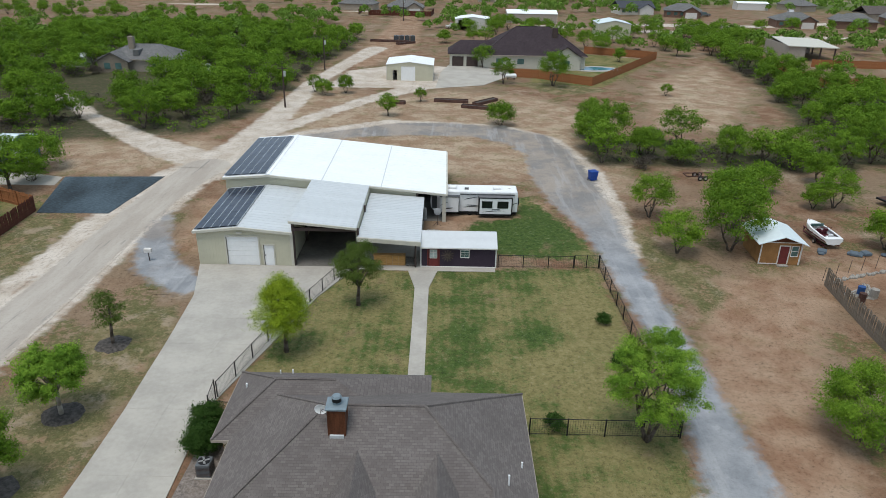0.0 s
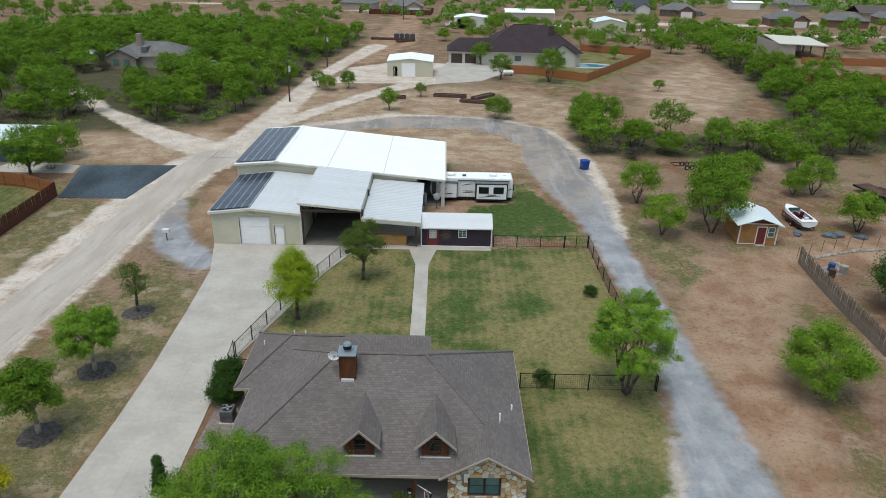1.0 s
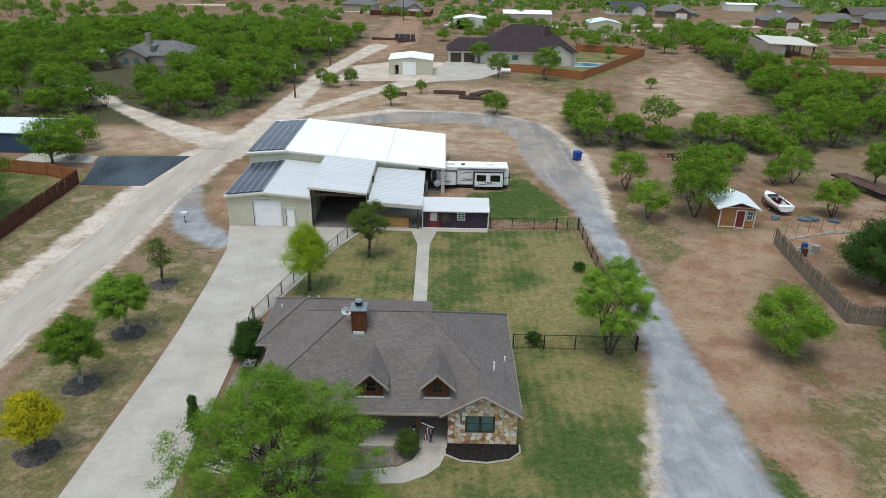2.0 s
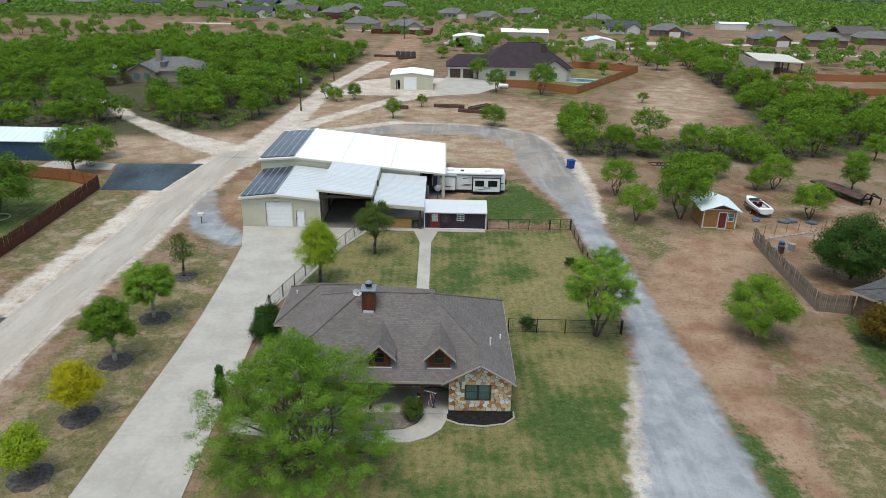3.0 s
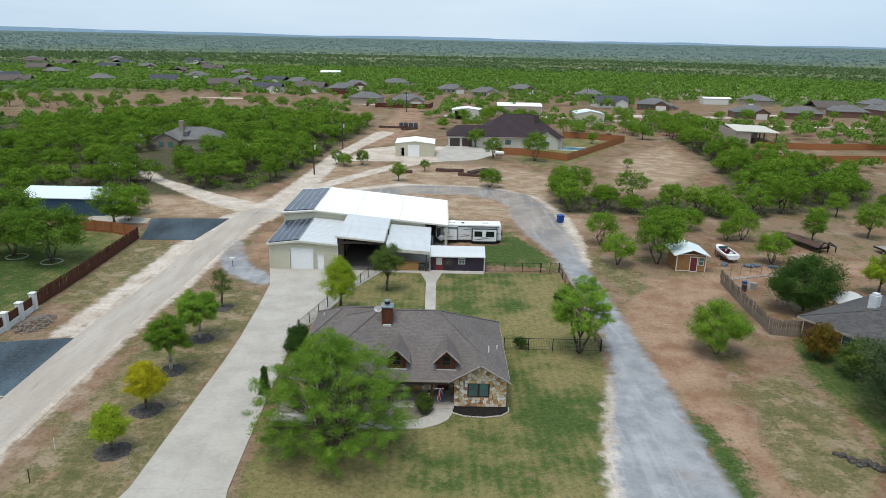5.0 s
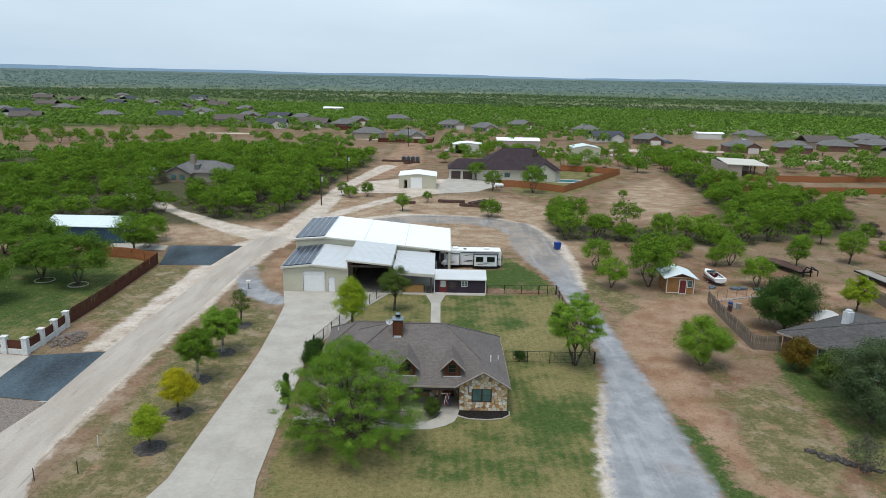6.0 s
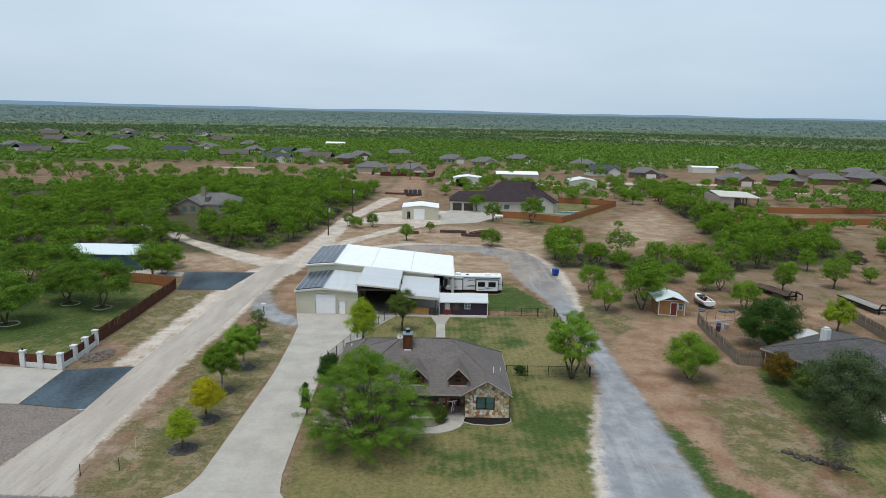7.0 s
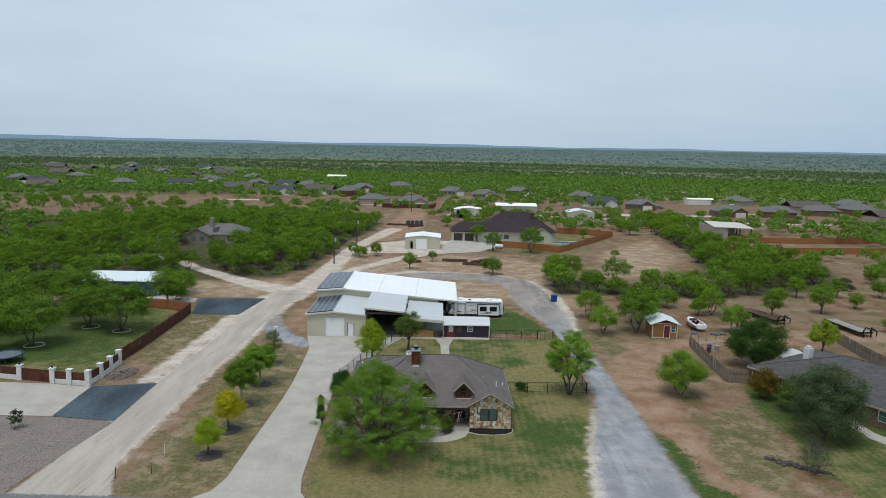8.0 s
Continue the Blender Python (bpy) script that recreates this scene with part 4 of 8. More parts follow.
def clip(poly, nx, nz, c):
    """The part of a convex outline where nx*x + nz*z <= c."""
    out = []
    for a, b in zip(poly, poly[1:] + poly[:1]):
        da, db = nx * a[0] + nz * a[1] - c, nx * b[0] + nz * b[1] - c
        if da <= 0:
            out.append(a)
        if da * db < 0:
            t = da / (da - db)
            out.append((a[0] + (b[0] - a[0]) * t, a[1] + (b[1] - a[1]) * t))
    return out


def stones(parent, x0, x1, z0, ztop, y, holes, seed, cell=0.4):
    """Random-shaped flagstones laid over a front wall, with open joints between them."""
    rng = random.Random(seed)
    zmax = max(z for _, z in ztop)
    outline = [(x0, z0), (x1, z0)] + [p for p in reversed(ztop)]
    nx, nz = max(2, round((x1 - x0) / cell)), max(2, round((zmax - z0) / (cell * 0.85)))
    seeds = [(x0 + (i + 0.5 + rng.uniform(-0.46, 0.46) + 0.25 * (j % 2)) * (x1 - x0) / nx, z0 + (j + 0.5 + rng.uniform(-0.46, 0.46)) * (zmax - z0) / nz) for i in range(-1, nx + 1) for j in range(nz + 1)]
    for px, pz in seeds:
        if any(h[0] - 0.02 < px < h[1] + 0.02 and h[2] - 0.02 < pz < h[3] + 0.02 for h in holes):
            continue
        poly = list(outline)
        for qx, qz in seeds:
            dx, dz = qx - px, qz - pz
            if 0 < dx * dx + dz * dz < (2.6 * cell) ** 2 and poly:
                poly = clip(poly, dx, dz, (qx * qx + qz * qz - px * px - pz * pz) / 2 - 0.016 * math.hypot(dx, dz))
        for h in holes:
            if len(poly) > 2:
                # trim against the nearest side of the opening
                sides = [(1, 0, h[0], h[0] - px), (-1, 0, -h[1], px - h[1]), (0, 1, h[2], h[2] - pz), (0, -1, -h[3], pz - h[3])]
                a = max(sides, key=lambda q: q[3])
                if any(h[0] < u < h[1] and h[2] < v < h[3] for u, v in poly) or a[3] < 0.4:
                    poly = clip(poly, a[0], a[1], a[2])
        if len(poly) < 3:
            continue
        cx, cz = sum(p[0] for p in poly) / len(poly), sum(p[1] for p in poly) / len(poly)
        bm = bmesh.new()
        d = rng.uniform(0.03, 0.06)
        f = [bm.verts.new((cx + (u - cx) * 0.94, y - d, cz + (v - cz) * 0.94)) for u, v in poly]
        g = [bm.verts.new((u, y, v)) for u, v in poly]
        bm.faces.new(f)
        for m in range(len(f)):
            bm.faces.new((f[m - 1], g[m - 1], g[m], f[m]))
        bmesh.ops.recalc_face_normals(bm, faces=bm.faces)
        part("stone", bm, M_STONE, parent)


def roof_part(parent, faces, mat=None, thick=0.16, name="roof"):
    bm = bmesh.new()
    for f in faces:
        slab(bm, f, thick)
    return part(name, bm, mat or M_SHINGLE, parent)


def tiny_tube(name, p, q, r, mat, label, category, n=8):
    t = tagged(part(name, tubes((p, q, r, r), n=n), mat), label, category)
    return t


def build_house():
    h = thing("house", (0, 0, 0), "stone and cedar ranch house with brown shingle hip roof", "house")
    E, S = 2.55, 0.585
    x0, x1, y0, y1 = -11.5, 5.05, 22.95, 34.9
    ym = (y0 + y1) / 2
    R = E + S * (ym - y0)
    xa, xb = x0 + 5.75, x1 - 5.75
    # the main hip roof, its front-wing gable and the rear wing
    gx, gz_ = 2.68, 3.96
    gl, gr, gy = 0.2, 5.05, 22.75
    ge = 2.48
    kn = (gx, y0 + (x1 - gx), E + S * (x1 - gx))
    roof_part(h, [[(x0, y0, E), (gl, y0, E), kn, (xb, ym, R), (xa, ym, R)]])
    roof_part(h, [[(x1, y1, E), (x0, y1, E), (xa, ym, R), (xb, ym, R)]])
    roof_part(h, [[(x1, gy, E), (x1, y1, E), (xb, ym, R), kn, (gx, gy, kn[2])]])
    roof_part(h, [[(x0, y1, E), (x0, y0, E), (xa, ym, R)]])
    caps = []
    for p, q in (((xa, ym, R), (xb, ym, R)), ((xa, ym, R), (x0, y0, E)), ((xa, ym, R), (x0, y1, E)), ((xb, ym, R), kn), ((xb, ym, R), (x1, y1, E))):
        caps.append((p, q, 0.085, 0.085))
    wx0, wx1, wy0, wy1, wr, wz = -12.5, -0.5, 30.2, 36.7, (-9.45, -6.0), 4.5
    wm = 33.3
    roof_part(h, [[(wx0, wy0, E), (wx1, wy0, E), (wr[1], wm, wz), (wr[0], wm, wz)], [(wx1, wy1, E), (wx0, wy1, E), (wr[0], wm, wz), (wr[1], wm, wz)], [(wx1, wy0, E), (wx1, wy1, E), (wr[1], wm, wz)], [(wx0, wy1, E), (wx0, wy0, E), (wr[0], wm, wz)]])
    caps += [((wr[0], wm, wz), (wr[1], wm, wz), 0.085, 0.085), ((wr[0], wm, wz), (wx0, wy0, E), 0.085, 0.085), ((wr[0], wm, wz), (wx0, wy1, E), 0.085, 0.085)]
    roof_part(h, [[(gl, gy, ge), (gx, gy, kn[2]), kn, (gl, y0 + 0.02, E)]])
    caps.append(((gx, gy, gz_), kn, 0.08, 0.08))
    for c in caps:
        part("ridge_cap", tubes(c, n=6), M_SHINGLE, h)
    # eaves
    pieces("fascia", ((x0, y0 - 0.03, E - 0.2, gl, y0, E - 0.02), (x1, y0 + 0.4, E - 0.2, x1 + 0.03, y1, E - 0.02), (x0 - 0.03, y0, E - 0.2, x0, y1, E - 0.02), (x0, y1, E - 0.2, x1, y1 + 0.03, E - 0.02), (wx0 - 0.03, wy0, E - 0.2, wx0, wy1, E - 0.02), (wx0, wy0 - 0.03, E - 0.2, -11.55, wy0, E - 0.02), (wx0, wy1, E - 0.2, wx1, wy1 + 0.03, E - 0.02),), M_FASCIA, h)
    bm = bmesh.new()
    for a, b in (((gl - 0.05, ge), (gx, gz_)), ((gx, gz_), (gr + 0.05, ge))):
        slab(bm, [(a[0], gy - 0.05, a[1] + 0.03), (b[0], gy - 0.05, b[1] + 0.03), (b[0], gy, b[1] + 0.03), (a[0], gy, a[1] + 0.03)], 0.13)
    part("bargeboard", bm, M_FASCIA, h)
    pieces("soffit", ((x0 + 0.02, y0 + 0.02, E - 0.22, gl + 0.4, y1 - 0.02, E - 0.17), (gl + 0.41, 23.5, E - 0.22, x1 - 0.02, y1 - 0.02, E - 0.17), (wx0 + 0.02, wy0 + 0.02, E - 0.225, wx1 - 0.02, wy1 - 0.02, E - 0.18),), M_FASCIA, h)
    # walls: front wing, porch wall, sides and back
    FL = 0.05
    win = (1.72, 3.48, 0.85, 2.1)
    front = panel_wall(h, 0.65, 4.85, FL, [(0.65, 2.36), (gx, 3.8), (4.85, 2.36)], 23.35, [win], 0.2, M_MORTAR, step=0)
    stones(front, 0.65, 4.85, FL, [(0.65, 2.42), (gx, 3.72), (4.85, 2.42)], 23.35, [(1.5, 3.7, 0.62, 2.34)], 3, 0.33)
    for i in range(4):
        for xx in (1.5, 3.5):
            part("stone", boxes((xx, 23.3, 0.84 + i * 0.315, xx + 0.2, 23.35, 0.84 + i * 0.315 + 0.3)), M_STONE, front)
    for i in range(7):
        part("stone", boxes((1.5 + i * 0.315, 23.3, 2.12, 1.5 + i * 0.315 + 0.3, 23.35, 2.34)), M_STONE, front)
        part("stone", boxes((1.5 + i * 0.315, 23.3, 0.62, 1.5 + i * 0.315 + 0.3, 23.35, 0.82)), M_STONE, front)
    window(h, 1.8, 2.56, 0.92, 2.05, 23.4, 2, 1, M_STEEL)
    window(h, 2.66, 3.4, 0.92, 2.05, 23.4, 2, 1, M_STEEL)
    porch = panel_wall(h, -8.0, 0.65, FL, [(-8.0, 2.36), (0.65, 2.36)], 25.9, [(-5.4, -3.9, 0.55, 2.0), (-3.3, -1.9, 0.55, 2.0), (-0.75, 0.25, FL, 2.1)], 0.2, M_MORTAR, step=0)
    stones(porch, -8.0, 0.6, FL, [(-8.0, 2.3), (0.6, 2.3)], 25.9, [(-5.5, -3.8, 0.45, 2.1), (-3.4, -1.8, 0.45, 2.1), (-0.9, 0.4, 0, 2.2)], 7)
    window(h, -5.34, -3.96, 0.6, 1.94, 25.95, 2, 2, M_STEEL)
    window(h, -3.24, -1.96, 0.6, 1.94, 25.95, 2, 2, M_STEEL)
    d = part("front_door", boxes((-0.72, 25.98, FL, 0.22, 26.04, 2.08)), M_CEDAR, h, "stained wooden front door")
    part("handle", boxes((0.08, 25.93, 1.0, 0.13, 25.98, 1.15)), M_STEEL, d)
    lw = panel_wall(h, -11.0, -8.0, FL, [(-11.0, 2.36), (-8.0, 2.36)], 23.6, [(-10.2, -8.9, 0.8, 2.05)], 0.2, M_MORTAR, step=0)
    stones(lw, -11.0, -8.0, FL, [(-11, 2.32), (-8, 2.32)], 23.6, [(-10.3, -8.8, 0.7, 2.15)], 8)
    window(h, -10.14, -8.96, 0.86, 2.0, 23.65, 2, 2, M_STEEL)
    pieces("wall", ((0.65, 23.56, FL, 0.85, 25.9, 2.36),), M_MORTAR, h)
    pieces("wall", ((-8.0, 23.6, FL, -7.8, 25.9, 2.36),), M_MORTAR, h)
    pieces("wall", ((4.65, 23.56, FL, 4.85, 34.4, 2.36),), M_MORTAR, h)
    pieces("wall", ((-11.0, 23.81, FL, -10.8, 30.7, 2.36), (-12.05, 30.71, FL, -11.85, 36.2, 2.36), (-11.84, 30.71, FL, -10.8, 30.9, 2.36), (-11.84, 36.0, FL, -0.9, 36.2, 2.36), (-0.89, 34.2, FL, 4.64, 34.4, 2.36), (-1.1, 34.41, FL, -0.9, 35.99, 2.36),), M_MORTAR, h)
    stones(h, -12.05, -11.0, FL, [(-12.05, 2.3), (-11, 2.3)], 30.71, [], 9)
    part("porch_floor", boxes((-7.78, 22.9, -0.05, 0.64, 25.88, 0.1)), M_CONC, h)
    for x in (-7.4, -4.6, -1.15):
        part("porch_post", boxes((x - 0.09, 23.15, 0.1, x + 0.09, 23.33, 2.33), bevel=0.012), M_CEDAR, h, "dark cedar porch post")
    part("beam", boxes((-7.78, 23.1, 2.05, 0.62, 23.36, 2.33)), M_STEEL, h)
    # dormers
    for cx in (-3.98, -0.02):
        fy, b, sh, pk = 23.85, 3.12, 4.1, 4.86
        dm = part("dormer", wall(bmesh.new(), [(cx - 0.72, b - 0.15), (cx + 0.72, b - 0.15), (cx + 0.72, sh - 0.06), (cx, pk - 0.12), (cx - 0.72, sh - 0.06)], "y", fy, 0.12), M_CEDAR, h, "cedar-faced roof dormer")
        pieces("cheek", ((cx - 0.72, fy + 0.12, b - 0.2, cx - 0.62, 25.3, sh - 0.05), (cx + 0.62, fy + 0.12, b - 0.2, cx + 0.72, 25.3, sh - 0.05),), M_CEDAR, dm)
        part("dormer_roof", slab(slab(bmesh.new(), [(cx - 1.05, fy - 0.3, sh - 0.28), (cx, fy - 0.3, pk), (cx, 27.0, pk), (cx - 1.05, 25.2, sh - 0.28)], 0.1), [(cx, fy - 0.3, pk), (cx + 1.05, fy - 0.3, sh - 0.28), (cx + 1.05, 25.2, sh - 0.28), (cx, 27.0, pk)], 0.1), M_SHINGLE, dm)
        bm = bmesh.new()
        for p, q in (((cx - 1.1, sh - 0.3), (cx, pk + 0.02)), ((cx, pk + 0.02), (cx + 1.1, sh - 0.3))):
            slab(bm, [(p[0], fy - 0.35, p[1]), (q[0], fy - 0.35, q[1]), (q[0], fy - 0.3, q[1]), (p[0], fy - 0.3, p[1])], 0.16)
        part("bargeboard", bm, M_FASCIA, dm)
        w = part("window", boxes((cx - 0.36, fy - 0.05, b + 0.24, cx - 0.29, fy - 0.005, sh + 0.05), (cx + 0.29, fy - 0.05, b + 0.24, cx + 0.36, fy - 0.005, sh + 0.05), (cx - 0.29, fy - 0.05, sh, cx + 0.29, fy - 0.005, sh + 0.05), (cx - 0.29, fy - 0.05, b + 0.24, cx + 0.29, fy - 0.005, b + 0.3), (cx - 0.29, fy - 0.045, b + 0.62, cx + 0.29, fy - 0.005, b + 0.66)), M_STEEL, dm)
        part("flashing", boxes((cx - 0.8, fy - 0.12, b - 0.16, cx + 0.8, fy - 0.06, b - 0.06)), M_GALV, dm)
        part("pane", boxes((cx - 0.29, fy - 0.03, b + 0.3, cx + 0.29, fy - 0.02, sh)), M_TINT, w)
    # chimney
    c = part("chimney", boxes((-5.5, 27.5, 4.9, -4.6, 28.4, 6.75)), M_CEDAR, h, "cedar-boarded chimney with metal cap")
    part("cap", boxes((-5.58, 27.42, 6.75, -4.52, 28.48, 6.87), bevel=0.02), M_CAP, c)
    part("flue", tubes(((-5.05, 27.95, 6.87), (-5.05, 27.95, 7.02), 0.2, 0.2), ((-5.05, 27.95, 7.25), (-5.05, 27.95, 7.34), 0.26, 0.2), n=14), M_CAP, c)
    part("flue_collar", tubes(((-5.05, 27.95, 7.02), (-5.05, 27.95, 7.25), 0.24, 0.24), n=14), M_BLACK, c, "black flue collar")
    part("flashing", boxes((-5.4, 27.38, 5.1, -4.7, 27.49, 5.3)), M_GALV, c)
    bm = tubes(((0.4, 0.1, -0.3), (0.05, 0.05, 0.0), 0.02, 0.02))
    ds = thing("satellite_dish", (-5.85, 27.9, 6.5), "small white satellite dish beside the chimney", "satellite dish")
    bm2 = bmesh.new()
    bmesh.ops.create_uvsphere(bm2, u_segments=14, v_segments=8, radius=0.34)
    bmesh.ops.scale(bm2, verts=bm2.verts, vec=(1, 0.22, 0.85))
    bmesh.ops.delete(bm2, geom=[v for v in bm2.verts if v.co.y < -0.01], context="VERTS")
    bmesh.ops.solidify(bm2, geom=bm2.faces[:], thickness=0.012)
    part("dish", bm2, M_DOORW, ds)
    part("arm", tubes(((0, 0.06, -0.1), (0.35, 0.05, -0.45), 0.02, 0.02), ((0, 0.07, 0), (0, -0.4, -0.15), 0.015, 0.015)), M_STEEL, ds)
    part("mount", bm, M_STEEL, ds)
    # vents
    for x, y, hh in ((3.5, 26.2, 0.62), (4.35, 28.0, 0.35), (-11.5, 34.2, 0.4), (-9.9, 36.0, 0.3), (-9.2, 36.3, 0.3)):
        if x > 0:
            z = E + S * (x1 - x)
        else:
            z = E + 0.5 * min(wy1 - y, x - wx0 if x < -10.5 else 9)
        v = tagged(part("vent_pipe", tubes(((x, y, z - 0.25), (x, y, z + hh), 0.05, 0.05), n=8), M_DOORW), "white plastic vent pipe on the shingle roof", "vent pipe", "roof vents")
    v = thing("roof_vent", (-8.7, 31.1, 3.35), "low black vent hood on the shingle roof", "vent")
    part("hood", boxes((-0.15, -0.15, -0.1, 0.15, 0.15, 0.16), bevel=0.03), M_BLACK, v)


build_house()

# bed, walk, air conditioner and flag at the front
flat_slab("flower_bed", [(0.5, 23.3), (0.55, 22.3), (1.4, 21.85), (3.0, 21.7), (4.3, 22.0), (4.95, 22.6), (5.0, 23.3)], M_MULCH, "black mulch flower bed before the stone wing", "flower bed", 0.05)
edging = thing("bed_edging", (0, 0, 0), "curved pale stone edging round the black bed", "edging")
EDGE = [(0.5, 23.2), (0.52, 22.3), (1.4, 21.8), (3.0, 21.64), (4.35, 21.95), (5.02, 22.6), (5.05, 23.3)]
for a, b in zip(EDGE, EDGE[1:]):
    n = max(2, round(math.dist(a, b) / 0.3))
    for i in range(n):
        p, q = [a[m] + (b[m] - a[m]) * i / n for m in (0, 1)], [a[m] + (b[m] - a[m]) * (i + 0.92) / n for m in (0, 1)]
        part("stone", tubes(((*p, 0.05), (*q, 0.05), 0.06, 0.06), n=5), M_CONC, edging)
flat_slab("pavement_9", [(-0.9, 22.95), (0.55, 22.95), (0.5, 22.2), (0.2, 21.3), (-0.6, 20.5), (-1.8, 19.9), (-4.5, 19.7), (-9, 19.9), (-13.5, 20.6), (-13.5, 22.0), (-9, 21.2), (-4.5, 20.9), (-2.2, 21.2), (-1.4, 21.8)], M_CONC, "curved pale concrete front walk", "walkway", 0.05)
flat_slab("gravel_bed", [(-1.0, 22.85), (-1.5, 21.9), (-2.3, 21.3), (-4.5, 21.0), (-9, 21.3), (-13.4, 22.1), (-13.4, 26), (-11.6, 26), (-11.5, 23.2), (-7.9, 22.85)], M_PEBBLE, "brown pebble bed before the porch", "gravel bed", 0.04)
flat_slab("gravel_bed_2", [(-14.4, 27.6), (-12.4, 27.2), (-11.1, 27.2), (-11.1, 30.5), (-12.2, 34.8), (-14.2, 34.6)], M_PEBBLE, "brown pebble bed beside the house wall", "gravel bed", 0.04)


def build_ac(x, y):
    a = thing("air_conditioner", (x, y, 0.05), "grey air-conditioning unit with black top fan", "air conditioner")
    part("body", boxes((-0.4, -0.4, 0.05, 0.4, 0.4, 0.92), bevel=0.04), simple("grey painted steel", (0.12, 0.13, 0.14), 0.5), a)
    part("louver", boxes(*[(-0.41, -0.41, 0.12 + i * 0.09, 0.41, 0.41, 0.14 + i * 0.09) for i in range(8)]), M_STEEL, a)
    ring = tubes(((0, 0, 0.92), (0, 0, 0.95), 0.34, 0.34), n=20)
    part("fan_guard", ring, M_BLACK, a, "black round fan guard")
    for i in range(4):
        bm = boxes((0.05, -0.06, 0.955, 0.31, 0.06, 0.962))
        bmesh.ops.rotate(bm, verts=bm.verts, cent=(0, 0, 0), matrix=Matrix.Rotation(i * math.pi / 2 + 0.4, 3, "Z"))
        part("fan_blade", bm, simple("grey plastic", (0.25, 0.25, 0.25)), a)
    part("pad", boxes((-0.5, -0.5, -0.02, 0.5, 0.5, 0.05)), M_CONC, a)


build_ac(-13.1, 30.3)
M_RED, M_BLUE = simple("red cloth", (0.42, 0.03, 0.035), 0.8), simple("blue cloth", (0.03, 0.04, 0.16), 0.8)


def build_flag():
    f = thing("porch_flag", (-0.95, 23.1, 1.75), "striped red, white and blue flag on the porch post", "flag")
    f.scale = (1.5, 1.35, 1.2)
    part("pole", tubes(((0, 0.1, -0.1), (0.5, -0.9, 0.5), 0.018, 0.014)), M_DOORW, f)
    for i in range(9):
        bm = bmesh.new()
        rows = []
        for j in range(7):
            t = j / 6
            a = [(0.2 + 0.3 * (i + e) / 9 + 0.06 * math.sin(t * 5 + i), -0.4 - 0.5 * (i + e) / 9 + 0.08 * math.sin(t * 6), 0.25 + 0.25 * (i + e) / 9 - 0.95 * t) for e in (0, 1)]
            rows.append([bm.verts.new(p) for p in a])
        for p, q in zip(rows, rows[1:]):
            bm.faces.new((p[0], p[1], q[1], q[0]))
        bmesh.ops.solidify(bm, geom=bm.faces[:], thickness=0.006)
        part("stripe", bm, (M_RED, M_DOORW)[i % 2] if i < 6 else (M_BLUE if i > 6 else M_RED), f)


build_flag()
sign = thing("porch_sign", (-1.35, 23.05, 0.1), "tall black porch board with white marks", "sign")
part("board", boxes((-0.12, -0.03, 0, 0.12, 0.0, 1.5)), M_BLACK, sign)
for i in range(4):
    part("mark", boxes((-0.06, -0.036, 0.35 + i * 0.26, 0.06, -0.031, 0.47 + i * 0.26)), M_DOORW, sign)


# ---- trees ----
def leaf_material(name, lo, hi):
    k = Nodes(name)
    tuft = k.span(k.noise(0.9, 3, k.obj()), 0.32, 0.68)
    c = k.mix(k.math("ADD", k.math("MULTIPLY", k.island(), 0.4), k.math("MULTIPLY", tuft, 0.6)), lo, hi)
    c = k.mix(k.math("MULTIPLY", k.rand(), 0.45), c, tuple(x * 0.6 for x in lo))
    k.put(k.bsdf.inputs["Base Color"], c)
    k.bsdf.inputs["Roughness"].default_value = 0.75
    k.bsdf.inputs["Specular IOR Level"].default_value = 0.05
    tr = k.n.new("ShaderNodeBsdfTranslucent")
    k.put(tr.inputs[0], c)
    mx = k.n.new("ShaderNodeMixShader")
    mx.inputs[0].default_value = 0.2
    k.l.new(k.bsdf.outputs[0], mx.inputs[1])
    k.l.new(tr.outputs[0], mx.inputs[2])
    k.l.new(mx.outputs[0], k.out.inputs[0])
    return k.mat


L_MESQ = leaf_material("mesquite leaves", (0.062, 0.14, 0.013), (0.225, 0.36, 0.036))
L_PECAN = leaf_material("pecan leaves", (0.07, 0.16, 0.016), (0.265, 0.42, 0.05))
L_OAK = leaf_material("live oak leaves", (0.06, 0.10, 0.02), (0.13, 0.185, 0.038))
L_DARK = leaf_material("dark evergreen leaves", (0.024, 0.06, 0.012), (0.068, 0.128, 0.026))
L_ELM = leaf_material("elm leaves", (0.19, 0.29, 0.016), (0.35, 0.44, 0.035))
L_GOLD = leaf_material("yellow-green leaves", (0.32, 0.32, 0.015), (0.55, 0.48, 0.02))
L_GREY = leaf_material("grey-green leaves", (0.055, 0.09, 0.038), (0.125, 0.17, 0.075))
L_TWIG = leaf_material("grey twigs", (0.09, 0.085, 0.07), (0.15, 0.14, 0.11))
L_RUST = leaf_material("rust and olive leaves", (0.09, 0.085, 0.015), (0.26, 0.13, 0.02))
M_BARK = simple("grey bark", (0.105, 0.085, 0.068), 0.95, vary=0.3, scale=4, bump=0.6)
M_PALEBARK = simple("pale bark", (0.30, 0.27, 0.23), 0.95, vary=0.2, scale=4, bump=0.4)


